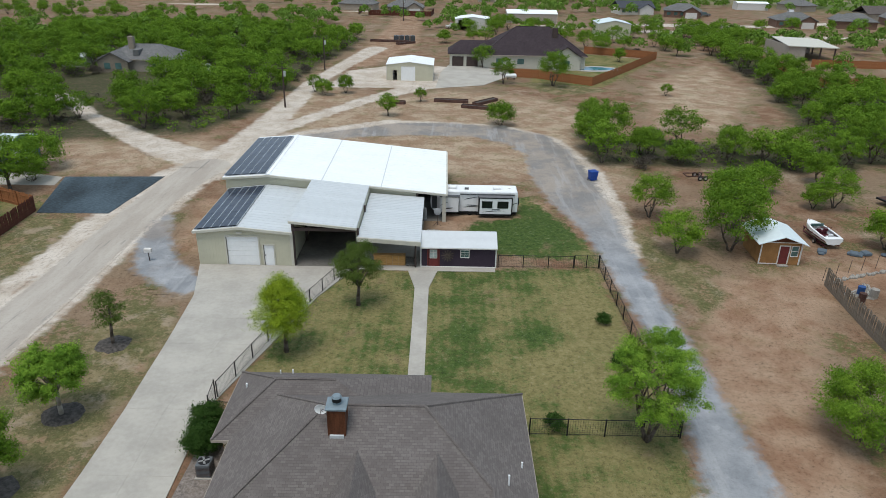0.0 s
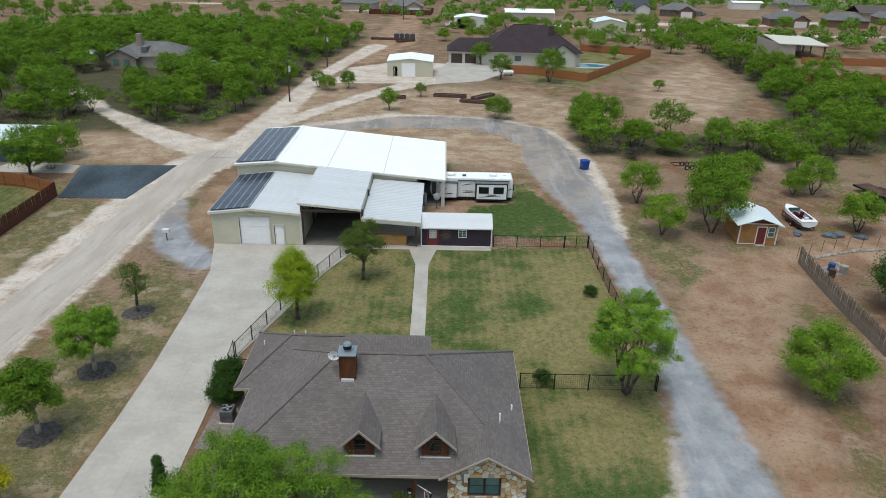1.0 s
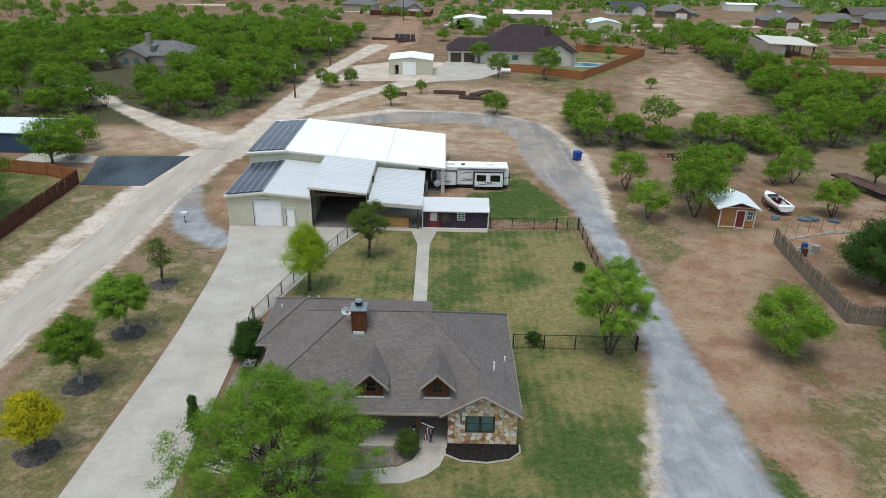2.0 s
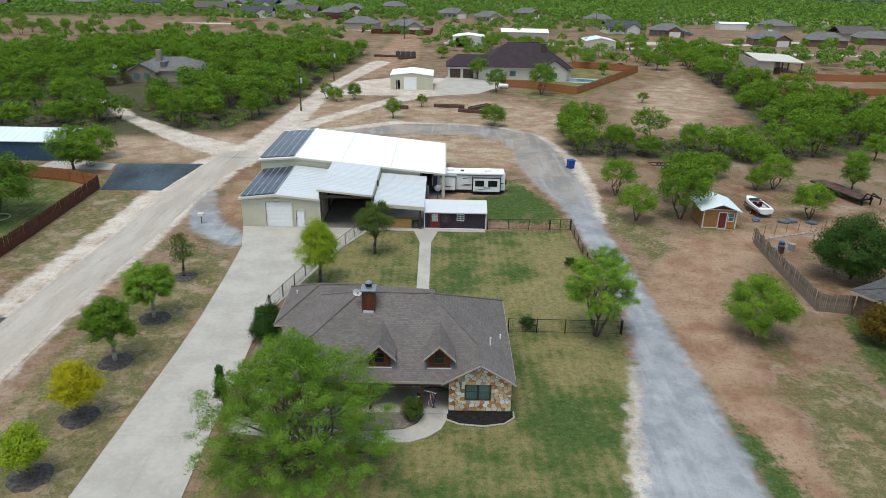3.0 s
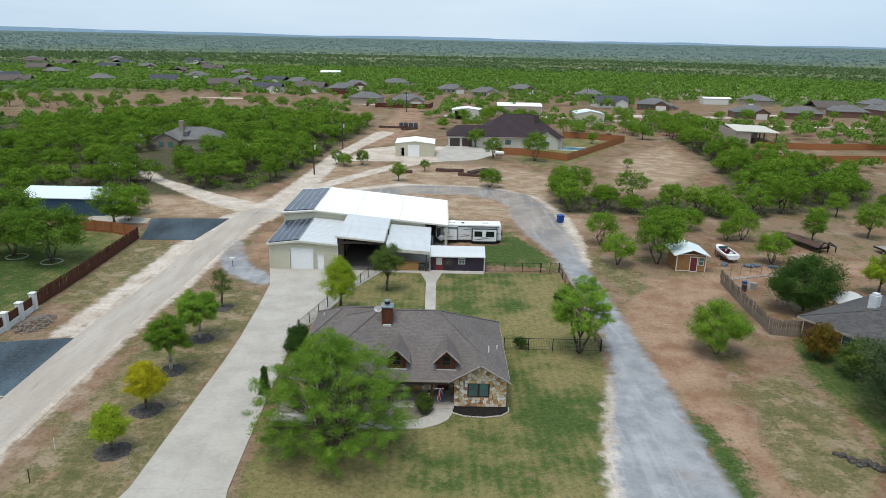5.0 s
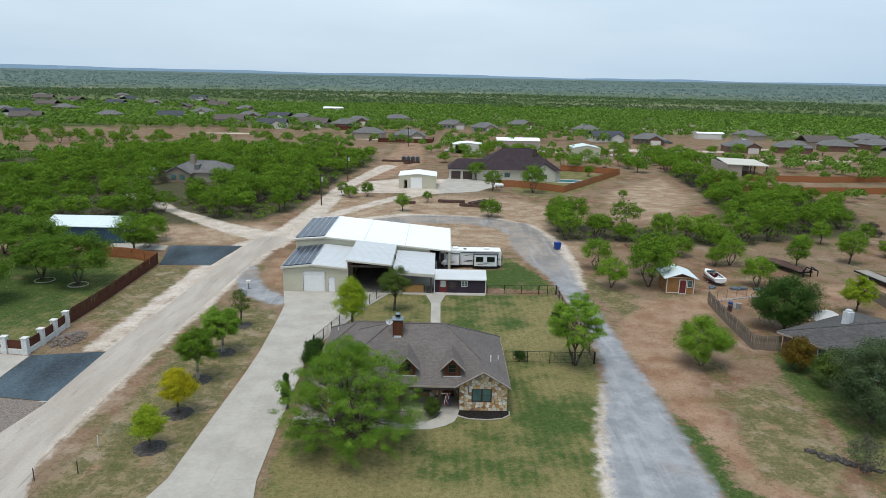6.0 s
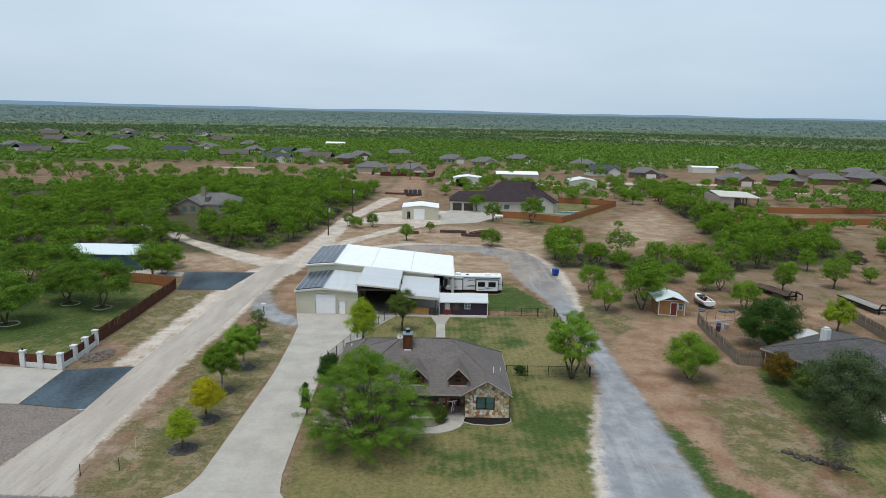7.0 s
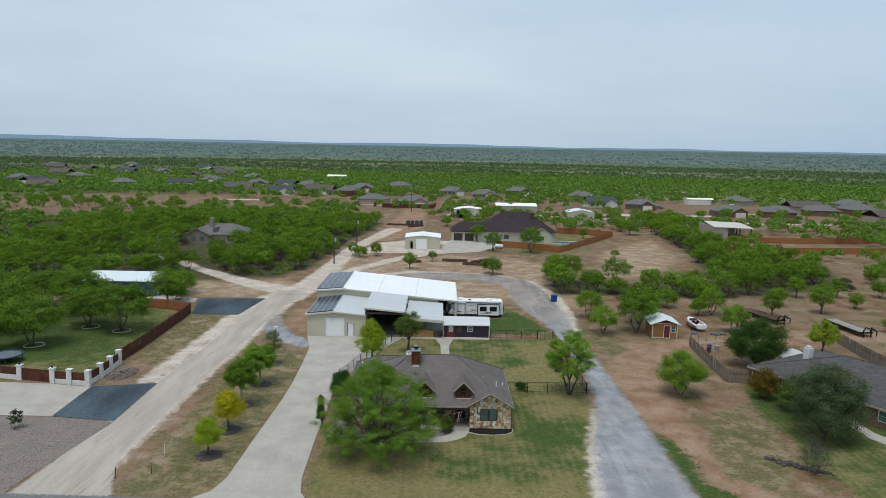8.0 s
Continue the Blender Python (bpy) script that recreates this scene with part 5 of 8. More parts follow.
def leaf_mesh(name, c, face, size, rng, mat, slim=0.42):
    """Leaf sprays as small slim triangles, one at each point, turned to face roughly the given way."""
    n = len(c)
    face = face + rng.normal(0, 0.45, (n, 3))
    u = np.cross(face, rng.normal(0, 1, (n, 3)))
    u /= np.linalg.norm(u, axis=1)[:, None] + 1e-9
    v = np.cross(face, u)
    v /= np.linalg.norm(v, axis=1)[:, None] + 1e-9
    a, b = u * size, v * size * slim
    P = np.stack([c - a, c + a * 0.7 + b, c + a * 0.7 - b], 1).reshape(-1, 3)
    me = bpy.data.meshes.new(name)
    me.vertices.add(3 * n)
    me.vertices.foreach_set("co", P.astype(np.float32).ravel())
    me.loops.add(3 * n)
    me.loops.foreach_set("vertex_index", np.arange(3 * n, dtype=np.int32))
    me.polygons.add(n)
    me.polygons.foreach_set("loop_start", np.arange(0, 3 * n, 3, dtype=np.int32))
    me.update()
    me.validate()
    me.materials.append(mat)
    return me


def crown_mesh(name, tips, n, leaf, spread, rng, mat, flat=0.7, reach=0.6):
    """Leaf sprays over the outside of a tuft at each twig end; the tufts are drawn out along their twigs."""
    tips = np.array(tips)
    n = 2 * n
    core = np.array([tips[:, 0].mean(), tips[:, 1].mean(), np.quantile(tips[:, 2], 0.2)])
    out = tips - core
    out /= np.linalg.norm(out, axis=1)[:, None] + 1e-6
    out[:, 2] = out[:, 2] * 0.6 - 0.12
    wide = rng.uniform(0.65, 1.3, len(tips))
    i = rng.integers(0, len(tips), n)
    d = rng.normal(0, 1, (n, 3))
    d /= np.linalg.norm(d, axis=1)[:, None]
    d[:, 2] = np.where(rng.random(n) < 0.6, np.abs(d[:, 2]), d[:, 2])
    ball = d * rng.uniform(0.35, 1.0, (n, 1)) * np.array([1, 1, flat]) * (1.95 * spread * wide[i])[:, None]
    c = tips[i] + ball + out[i] * np.clip(rng.normal(0, reach, (n, 1)), -0.8, 1.7) * spread
    return leaf_mesh(name, c, d + 0.35 * out[i] + np.array([0, 0, 0.25]), leaf * 0.8 * rng.uniform(0.6, 1.35, (n, 1)), rng, mat)


def tree(name, at, h, r, seed, leafmat, label, n=2600, leaf=0.16, base=0.25, stems=1, lean=0.0, barkmat=None, shape="round", group="", clumps=60, spread=None, trunk_r=None, category="tree", lobes=12):
    """A tapered trunk with forking limbs and a crown of small leaf sprays with gaps."""
    rng = np.random.default_rng(seed)
    t = thing(name, (at[0], at[1], gz(*at) if len(at) < 3 else at[2]), label, category, group)
    bm = bmesh.new()
    tips = []
    tr = trunk_r or 0.022 * h + 0.03
    zc, rz = h * (1 + base) / 2, h * (1 - base) / 2
    forks = []
    boughs = []
    for i in range(lobes):
        a, u = 2.4 * i + rng.uniform(-0.3, 0.3), (i + 0.5) / max(1, lobes)
        up = -0.45 + 1.35 * u
        ring = math.sqrt(max(0.0, 1 - min(1, abs(up)) ** 2))
        pinch = 1.12 - 0.55 * max(-0.3, up) if shape == "dome" else 1.0
        boughs.append(Vector((math.cos(a) * r * 0.78 * ring * pinch + lean, math.sin(a) * r * 0.78 * ring * pinch, zc + up * rz * 0.8)))
    for s in range(stems):
        a = 2 * math.pi * s / stems + rng.uniform(0, 1)
        off = 0.0 if stems == 1 else 0.12 + 0.02 * h
        p0 = Vector((math.cos(a) * off * 0.4, math.sin(a) * off * 0.4, -0.1))
        p1 = Vector((math.cos(a) * off * 1.5 + lean * 0.3, math.sin(a) * off * 1.5, h * base * 0.55))
        p2 = Vector((math.cos(a) * (off * 3 + rng.uniform(0, 0.15)) + lean * 0.7, math.sin(a) * off * 3, h * base * (1.05 + 0.3 * rng.random())))
        w = tr / math.sqrt(stems)
        tube(bm, p0, p1, w * 1.25, w, 7)
        tube(bm, p1, p2, w, w * 0.85, 7)
        forks.append((p2, w * 0.85))
    for i in range(clumps):
        # twig ends over a lumpy ellipsoid, denser toward the outside
        while True:
            d = rng.normal(0, 1, 3)
            d /= np.linalg.norm(d)
            if d[2] > -0.75:
                break
        f = rng.uniform(0.25, 1.0) ** 0.45
        lump = 0.8 + 0.34 * noise.noise(Vector(d) * 1.9 + Vector((seed * 3.1, 0, 0)))
        if shape == "oval":
            rr = r * (1 - 0.35 * max(0, d[2]))
        elif shape == "cone":
            rr = r * (1 - 0.85 * (d[2] * 0.5 + 0.5))
        elif shape == "dome":
            rr = r * (1.1 - 0.58 * max(-0.2, d[2]))
        elif shape == "flat":
            rr = r * (1.0 + 0.1 * d[2])
        else:
            rr = r
        tip = Vector((d[0] * rr * f * lump + lean, d[1] * rr * f * lump, zc + d[2] * rz * f * (0.94 + 0.1 * lump)))
        if shape in ("round", "flat", "dome") and lobes:
            # pulled into separate leafy boughs with air between them
            g = min(boughs, key=lambda q: (q - tip).length)
            tip = tip.lerp(g, (0.02 if shape == "dome" else 0.1) + 0.16 * rng.random())
        if shape == "dome" and d[2] < 0.15:
            # the lowest boughs hang toward the ground
            tip.z = max(0.7, tip.z - 1.1 * f * (0.15 - d[2]) / 0.9)
        tips.append(tip)
    if shape == "dome":
        # an inner skirt of low leafy shoots round the trunk
        for i in range(clumps // 7):
            a, q = rng.uniform(0, 6.28), rng.uniform(0.3, 0.8)
            tips.append(Vector((math.cos(a) * r * q + lean, math.sin(a) * r * q, rng.uniform(0.8, 2.6))))
    rng.shuffle(tips)
    tips = [Vector(p) for p in tips]
    limbs = max(4, clumps // 9)
    knees = []
    for i in range(limbs):
        p, w = forks[i % len(forks)]
        g = tips[i]
        k1 = p.lerp(g, 0.45) + Vector((0, 0, 0.06 * h))
        k2 = p.lerp(g, 0.75) + Vector((rng.normal(0, 0.05), rng.normal(0, 0.05), 0.04)) * r
        tube(bm, p, k1, w * 0.6, w * 0.36, 5)
        tube(bm, k1, k2, w * 0.36, w * 0.2, 5)
        tube(bm, k2, g, w * 0.2, w * 0.05, 4)
        knees += [(k1, w * 0.3), (k2, w * 0.18)]
    for g in tips[limbs:limbs + (400 if clumps > 60 else 12)]:
        k1, w = min(knees, key=lambda q: (q[0] - g).length)
        tube(bm, k1, g, w * 0.6, w * 0.14, 3)
    part("trunk", bm, barkmat or M_BARK, t, smooth=True)
    sp = spread or 0.3 * r * (60 / clumps) ** 0.33
    cr = new("crown", crown_mesh("crown", [tuple(p) for p in tips], n, leaf, sp, rng, leafmat))
    cr.parent = t
    return t


def mulch(x, y, r, seed):
    rng = random.Random(seed)
    bm = bmesh.new()
    n = 18
    ring = [(x + math.cos(i * 2 * math.pi / n) * r * rng.uniform(0.88, 1.1), y + math.sin(i * 2 * math.pi / n) * r * rng.uniform(0.88, 1.1)) for i in range(n)]
    c = bm.verts.new((x, y, gz(x, y) + 0.14))
    mid = [bm.verts.new((x + (p[0] - x) * 0.75, y + (p[1] - y) * 0.75, gz(*p) + 0.1)) for p in ring]
    out = [bm.verts.new((p[0], p[1], gz(*p) - 0.02)) for p in ring]
    for i in range(n):
        j = (i + 1) % n
        bm.faces.new((c, mid[i], mid[j]))
        bm.faces.new((mid[i], out[i], out[j], mid[j]))
    tagged(part("mulch_ring", bm, M_MULCHG, smooth=True), "round bed of grey bark mulch under a tree", "mulch bed", "mulch rings under the young trees")


# garden trees
tree("shade_tree", (-8.2, 17.2), 8.8, 6.3, 11, L_PECAN, "large spreading green tree before the porch", 66000, 0.072, 0.08, 2, shape="dome", clumps=540, spread=0.28, trunk_r=0.26, lobes=22)
tree("shade_tree", (12.8, 33.9), 7.6, 3.5, 12, L_PECAN, "green tree on twin trunks beside the gravel drive", 26000, 0.078, 0.2, 3, clumps=200, spread=0.27)
tree("elm_tree", (-11.3, 43.2), 6.0, 2.15, 13, L_ELM, "dense light-green young tree on the lawn", 17000, 0.085, 0.24, clumps=170, shape="oval", spread=0.34)
tree("oak_tree", (-6.9, 50.8), 5.7, 2.2, 14, L_OAK, "dark-green young oak beside the garden walk", 9000, 0.085, 0.28, clumps=90, shape="round", spread=0.28, lobes=9)
for (x, y), h, r, mat, nn, lab in (((-24.3, 43.8), 4.4, 1.35, L_OAK, 1600, "thin sparse dark-leaved sapling in a mulch ring"), ((-23.8, 35.3), 4.9, 2.3, L_PECAN, 15000, "round green young tree in a mulch ring"),
                                   ((-24.1, 28.6), 5.2, 2.1, L_MESQ, 9000, "loose pale-green young tree in a mulch ring"), ((-23.5, 21.9), 3.9, 1.65, L_GOLD, 8000, "yellow-leaved young tree in a mulch ring"),
                                   ((-23.6, 16.2), 3.4, 1.4, L_ELM, 6000, "small yellow-green sapling in a mulch ring")):
    tree("young_tree", (x, y), h, r, int(h * 31 + y), mat, lab, nn, 0.1, 0.3, clumps=120 if nn > 2000 else 60, barkmat=M_PALEBARK if r > 2 else None, spread=0.27, group="young trees along the driveway", lobes=0, shape="oval" if r < 2 else "round")
    mulch(x, y, 1.35, int(y))
tree("mesquite_tree", (26.0, 34.3), 5.2, 3.3, 16, L_MESQ, "low wide mesquite on bare dirt by the drive", 18000, 0.09, 0.12, 4, clumps=130, spread=0.42)
tree("live_oak", (40.5, 46.5), 6.4, 4.2, 17, L_DARK, "dense dark-green round oak behind a plank fence", 19000, 0.13, 0.03, clumps=240, spread=0.5, lobes=0)
tree("live_oak", (36.6, 22.5), 7.4, 4.4, 18, L_GREY, "big grey-green tree beside the neighbouring house", 21000, 0.12, 0.03, clumps=240, spread=0.5, lobes=0)
tree("bare_shrub", (31.3, 14.6), 3.0, 1.9, 19, L_TWIG, "grey leafless shrub beside a stone border", 900, 0.10, 0.1, 4, clumps=80, spread=0.25, category="shrub")
tree("ornamental_shrub", (35.6, 33.5), 3.4, 1.9, 20, L_RUST, "rust and olive shrub at the plank fence", 4200, 0.12, 0.08, 3, clumps=80, spread=0.32, category="shrub")
tree("ornamental_shrub", (37.3, 29.6), 3.6, 2.2, 21, L_OAK, "dark olive shrub at the neighbouring house wall", 5200, 0.13, 0.08, 3, clumps=80, spread=0.34, category="shrub")
tree("pale_sapling", (53.0, 53.0), 5.0, 2.3, 22, L_ELM, "yellow-green tree behind the neighbouring house", 4200, 0.15, 0.2, clumps=80, spread=0.36)
tree("hedge_bush", (-13.8, 33.4), 2.4, 1.25, 23, L_DARK, "dense dark clipped bush at the house side", 6000, 0.09, 0.05, 3, clumps=120, spread=0.22, category="shrub")
tree("hedge_bush", (-13.8, 32.0), 2.1, 1.15, 24, L_DARK, "dense dark clipped bush at the house side", 5000, 0.09, 0.05, 3, clumps=120, spread=0.2, category="shrub")
tree("cypress", (-14.45, 23.1), 3.4, 0.55, 25, L_DARK, "slim dark evergreen at the driveway edge", 3000, 0.09, 0.05, clumps=90, spread=0.14, shape="cone", category="shrub")
tree("porch_bush", (-1.75, 22.4), 1.6, 0.8, 26, L_OAK, "round dark bush beside the porch walk", 3600, 0.07, 0.05, 3, clumps=90, spread=0.15, category="shrub")
tree("lawn_bush", (13.2, 48.5), 0.9, 0.7, 27, L_DARK, "low dark bush on the lawn by the fence", 1300, 0.08, 0.05, 3, clumps=40, spread=0.14, category="shrub")
tree("lawn_bush", (13.0, 42.3), 1.0, 0.6, 28, L_DARK, "low dark bush on the lawn by the fence", 1300, 0.08, 0.05, 3, clumps=40, spread=0.14, category="shrub")
tree("lawn_bush", (7.3, 34.9), 0.9, 0.8, 29, L_DARK, "low dark bush at the fence foot", 1300, 0.08, 0.05, 3, clumps=40, spread=0.14, category="shrub")

# mesquites: grown shapes, planted again and again; the second half are looser ones for the far scrub
SHAPES = []
SPOTS = ((23.2, 72.4), (23.4, 62.8), (24.2, 110), (28.4, 97), (33.5, 74), (39.5, 82), (-45, 130), (-60, 112), (-40, 150), (-52, 140), (-80, 120), (-70, 108))
for i, (h, r, st) in enumerate(((5.0, 3.0, 3), (4.4, 2.8, 4), (5.6, 3.1, 2), (4.0, 2.3, 3), (4.8, 2.4, 1), (3.6, 2.6, 5)) * 2):
    near = i < 6
    SHAPES.append(tree("mesquite_tree", SPOTS[i], h, r, 40 + i, L_MESQ, "feathery green mesquite on reddish dirt" if near else "bushy green mesquite in dense scrub", 3600 if near else 1250, 0.135 if near else 0.215,
                       0.2 if st < 5 else 0.08, st, clumps=100 if near else 60, spread=0.36 if near else 0.44, group="mesquites in the scrub", lobes=9))
M_BRUSH = leaf_material("dry brush", (0.07, 0.06, 0.05), (0.125, 0.11, 0.09))
SHAPES.append(tree("brush_bush", (27, 90.5), 1.5, 1.5, 60, M_BRUSH, "grey leafless brush among the mesquites", 500, 0.17, 0.08, 5, clumps=40, spread=0.3, group="dry brush in the scrub", category="shrub"))
L_YARD = leaf_material("yard tree leaves", (0.055, 0.12, 0.014), (0.17, 0.285, 0.034))
YARD = tree("yard_tree", (-51.2, 59.2), 7.2, 5.2, 73, L_YARD, "wide dark-green tree on a watered lawn", 7500, 0.19, 0.22, 3, clumps=130, spread=0.6, group="trees on the fenced lawn", lobes=11)
for i, (x, y, s) in enumerate(((-57.4, 61.5, 0.9), (-59.8, 50.5, 1.0), (-63, 69.5, 1.0), (-67.5, 58, 1.05), (-66, 45.5, 0.9), (-74, 52, 1.0), (-75, 66, 1.05), (-83, 58, 1.0), (-71, 75, 0.9))):
    copy_thing(YARD, Matrix.LocRotScale((x, y, gz(x, y)), Euler((0, 0, 1.1 + 2.3 * i)), (s, s, s * (0.92 + 0.05 * (i % 4)))))
PLANT = random.Random(5)
PLANTED = []
TAKEN = [*SPOTS, (27, 90.5)]


def plant(x, y, s=1.0, k=None):
    k = PLANT.randrange(6) if k is None else k
    s *= PLANT.uniform(0.82, 1.18)
    m = Matrix.LocRotScale((x, y, gz(x, y)), Euler((0, 0, PLANT.uniform(0, 6.28))), (s * PLANT.uniform(0.9, 1.1), s * PLANT.uniform(0.9, 1.1), s))
    PLANTED.append((y, k, m))
    TAKEN.append((x, y))


def joined(name, picks, part_name, mat):
    """One mesh of many set copies of a grown part."""
    P, F, o = [], [], 0
    for k, m in picks:
        me = next(c for c in SHAPES[k].children if c.name.startswith(part_name)).data
        co = np.empty(len(me.vertices) * 3, np.float32)
        me.vertices.foreach_get("co", co)
        P.append(co.reshape(-1, 3) @ np.array(m.to_3x3(), np.float32).T + np.array(m.translation, np.float32))
        F += [[o + v for v in p.vertices] for p in me.polygons]
        o += len(me.vertices)
    me = bpy.data.meshes.new(name)
    me.from_pydata(np.concatenate(P).tolist(), [], F)
    me.materials.append(mat)
    return new(name, me)


def set_out():
    """The nearer trees become things of their own; those deep in the scrub are joined."""
    PLANTED.sort(key=lambda q: q[0])
    deep, count = [], 0
    for y, k, m in PLANTED:
        if k == 12:
            copy_thing(SHAPES[k], m)
        elif count < 275:
            copy_thing(SHAPES[k], m)
            count += 1
        else:
            deep.append((k, m))
    thicket = tagged(joined("mesquite_thicket", deep, "crown", L_MESQ), "deep green mesquite thicket round the far yards", "trees", kind="stuff")
    trunks = joined("trunks", deep, "trunk", M_BARK)
    trunks.parent = thicket
    tagged(trunks, kind="stuff")


# single trees that stand out
for x, y, s in ((-9.7, 117.9, 0.85), (9.2, 112.7, 0.95), (-23.2, 133.8, 0.95), (-19.4, 135.8, 0.85), (-25.4, 136.2, 0.7), (-4.5, 129.5, 0.6), (9, 168, 1.15), (12.3, 148.6, 1.05), (22.7, 146.8, 1.6), (44, 180, 0.9),
                (29.2, 95.5, 0.95), (33, 93, 1.0), (40, 93.5, 1.05), (29.0, 63.6, 1.15), (31.0, 69.0, 1.4), (34.5, 80, 1.1), (43.4, 76.1, 0.8), (46, 76.5, 0.95), (45.2, 64.5, 0.95), (50.3, 97, 1.1), (55, 92, 1.0), (60.6, 95, 0.95), (21.5, 99.5, 1.05),
                (22.5, 106.5, 1.0), (25.5, 103, 1.1), (56.6, 76, 0.8), (62, 85, 0.9), (67, 79, 1.0), (72, 66, 0.85), (44.2, 139, 0.5), (48.5, 85.5, 0.9),
                (-51, 76.8, 1.2), (-51.8, 85.5, 1.3), (-50.5, 80.5, 0.95), (-47.2, 106.5, 1.0), (-42.8, 113.2, 1.05), (-35.7, 118, 0.95)):
    plant(x, y, s, 0 if s > 1.3 else None)


def zone(pts, gap, limit, s=1.0, brush=0.12):
    xs, ys = [p[0] for p in pts], [p[1] for p in pts]
    made = 0
    for _ in range(limit * 14):
        if made >= limit:
            break
        x, y = PLANT.uniform(min(xs), max(xs)), PLANT.uniform(min(ys), max(ys))
        A = np.array([x]), np.array([y])
        if poly_sd(*A, pts)[0] < 0 or caliche_sd(*A)[0] > -1.6 or gravel_sd(*A)[0] > -2:
            continue
        if any(abs(x - a) < gap and abs(y - b) < gap and math.hypot(x - a, y - b) < gap for a, b in TAKEN):
            continue
        if any(math.hypot((x - a) / c, (y - b) / d) < 1 for a, b, c, d in CLEAR):
            continue
        plant(x, y, s, 12 if PLANT.random() < brush else 6 + PLANT.randrange(6))
        made += 1


# yards and houses that stay clear of trees: centre and radii
CLEAR = [(-66, 156, 12, 8), (-66, 142, 12, 9), (-68, 131, 8, 6), (95, 194, 16, 9), (105, 165, 24, 11), (-63, 90, 9, 6), (-9, 150, 14, 12), (18, 170, 22, 16)]
zone([(-37, 107), (-33, 118), (-30, 150), (-28, 170), (-24, 212), (-60, 235), (-120, 220), (-120, 84), (-80, 78), (-72, 96), (-53, 101)], 3.2, 285, 1.1, 0.10)
zone([(20.5, 92), (21, 111), (30, 106), (44, 102), (58, 101), (60, 93), (44, 90)], 4.6, 17, 1.0, 0.2)
zone([(84, 250), (92, 205), (80, 188), (80, 150), (98, 140), (92, 120), (78, 104), (60, 100), (62, 122), (68, 150), (72, 188), (74, 230)], 3.8, 90, 1.02, 0.12)
zone([(76, 104), (92, 118), (120, 132), (150, 150), (150, 128), (110, 100), (84, 92)], 5.5, 34, 0.95, 0.1)
zone([(46, 88), (66, 72), (110, 84), (120, 110), (80, 96)], 8, 14, 0.85)
zone([(-190, 236), (-62, 246), (-40, 262), (-60, 278), (-190, 268)], 8, 34, 1.0, 0.0)
zone([(6, 226), (90, 222), (90, 236), (40, 246), (16, 252)], 7, 22, 0.95, 0.0)
zone([(90, 236), (190, 246), (200, 258), (90, 258)], 9, 14, 0.9, 0.0)
zone([(30, 190), (70, 190), (80, 215), (20, 215), (-12, 208)], 7, 26, 0.95)

set_out()


# ---- vehicles ----
M_RVW = simple("white gelcoat", (0.76, 0.77, 0.77), 0.3, vary=0.03)
M_GRAPH = simple("grey graphic film", (0.07, 0.075, 0.08), 0.4)
M_TYRE = simple("tyre rubber", (0.02, 0.02, 0.021), 0.85)
M_MAROON = simple("maroon vinyl", (0.09, 0.018, 0.025), 0.5, vary=0.2)
M_RUST = simple("rusty brown steel", (0.10, 0.055, 0.045), 0.8, vary=0.3, scale=1.5)
M_DECK = simple("weathered deck boards", (0.30, 0.28, 0.25), 0.9, vary=0.2, scale=1, streak=(6, 0.6, 1))


def wheel(parent, x, y, z, r=0.36, w=0.24, axis="y"):
    d = Vector((0, w / 2, 0)) if axis == "y" else Vector((w / 2, 0, 0))
    c = Vector((x, y, z))
    t = part("wheel", tubes((c - d, c - d * 0.7, r * 0.9, r), (c - d * 0.7, c + d * 0.7, r, r), (c + d * 0.7, c + d, r, r * 0.9), n=16), M_TYRE, parent)
    part("rim", tubes((c - d * 1.04, c + d * 1.04, r * 0.55, r * 0.55), n=12), M_ALU, t)


def swoosh(parent, x0, x1, z0, amp, y, w=0.04):
    """A long tapering curved stripe on a side wall."""
    bm = bmesh.new()
    up, lo = [], []
    for i in range(9):
        t = i / 8
        x, z = x0 + (x1 - x0) * t, z0 + amp * math.sin(t * math.pi * 0.6)
        hw = w * math.sin(math.pi * (0.06 + 0.9 * t)) + 0.004
        up.append(bm.verts.new((x, y, z + hw)))
        lo.append(bm.verts.new((x, y, z - hw)))
    for i in range(8):
        bm.faces.new((lo[i], lo[i + 1], up[i + 1], up[i]))
    bmesh.ops.solidify(bm, geom=bm.faces[:], thickness=0.004)
    part("stripe", bm, M_GRAPH, parent)



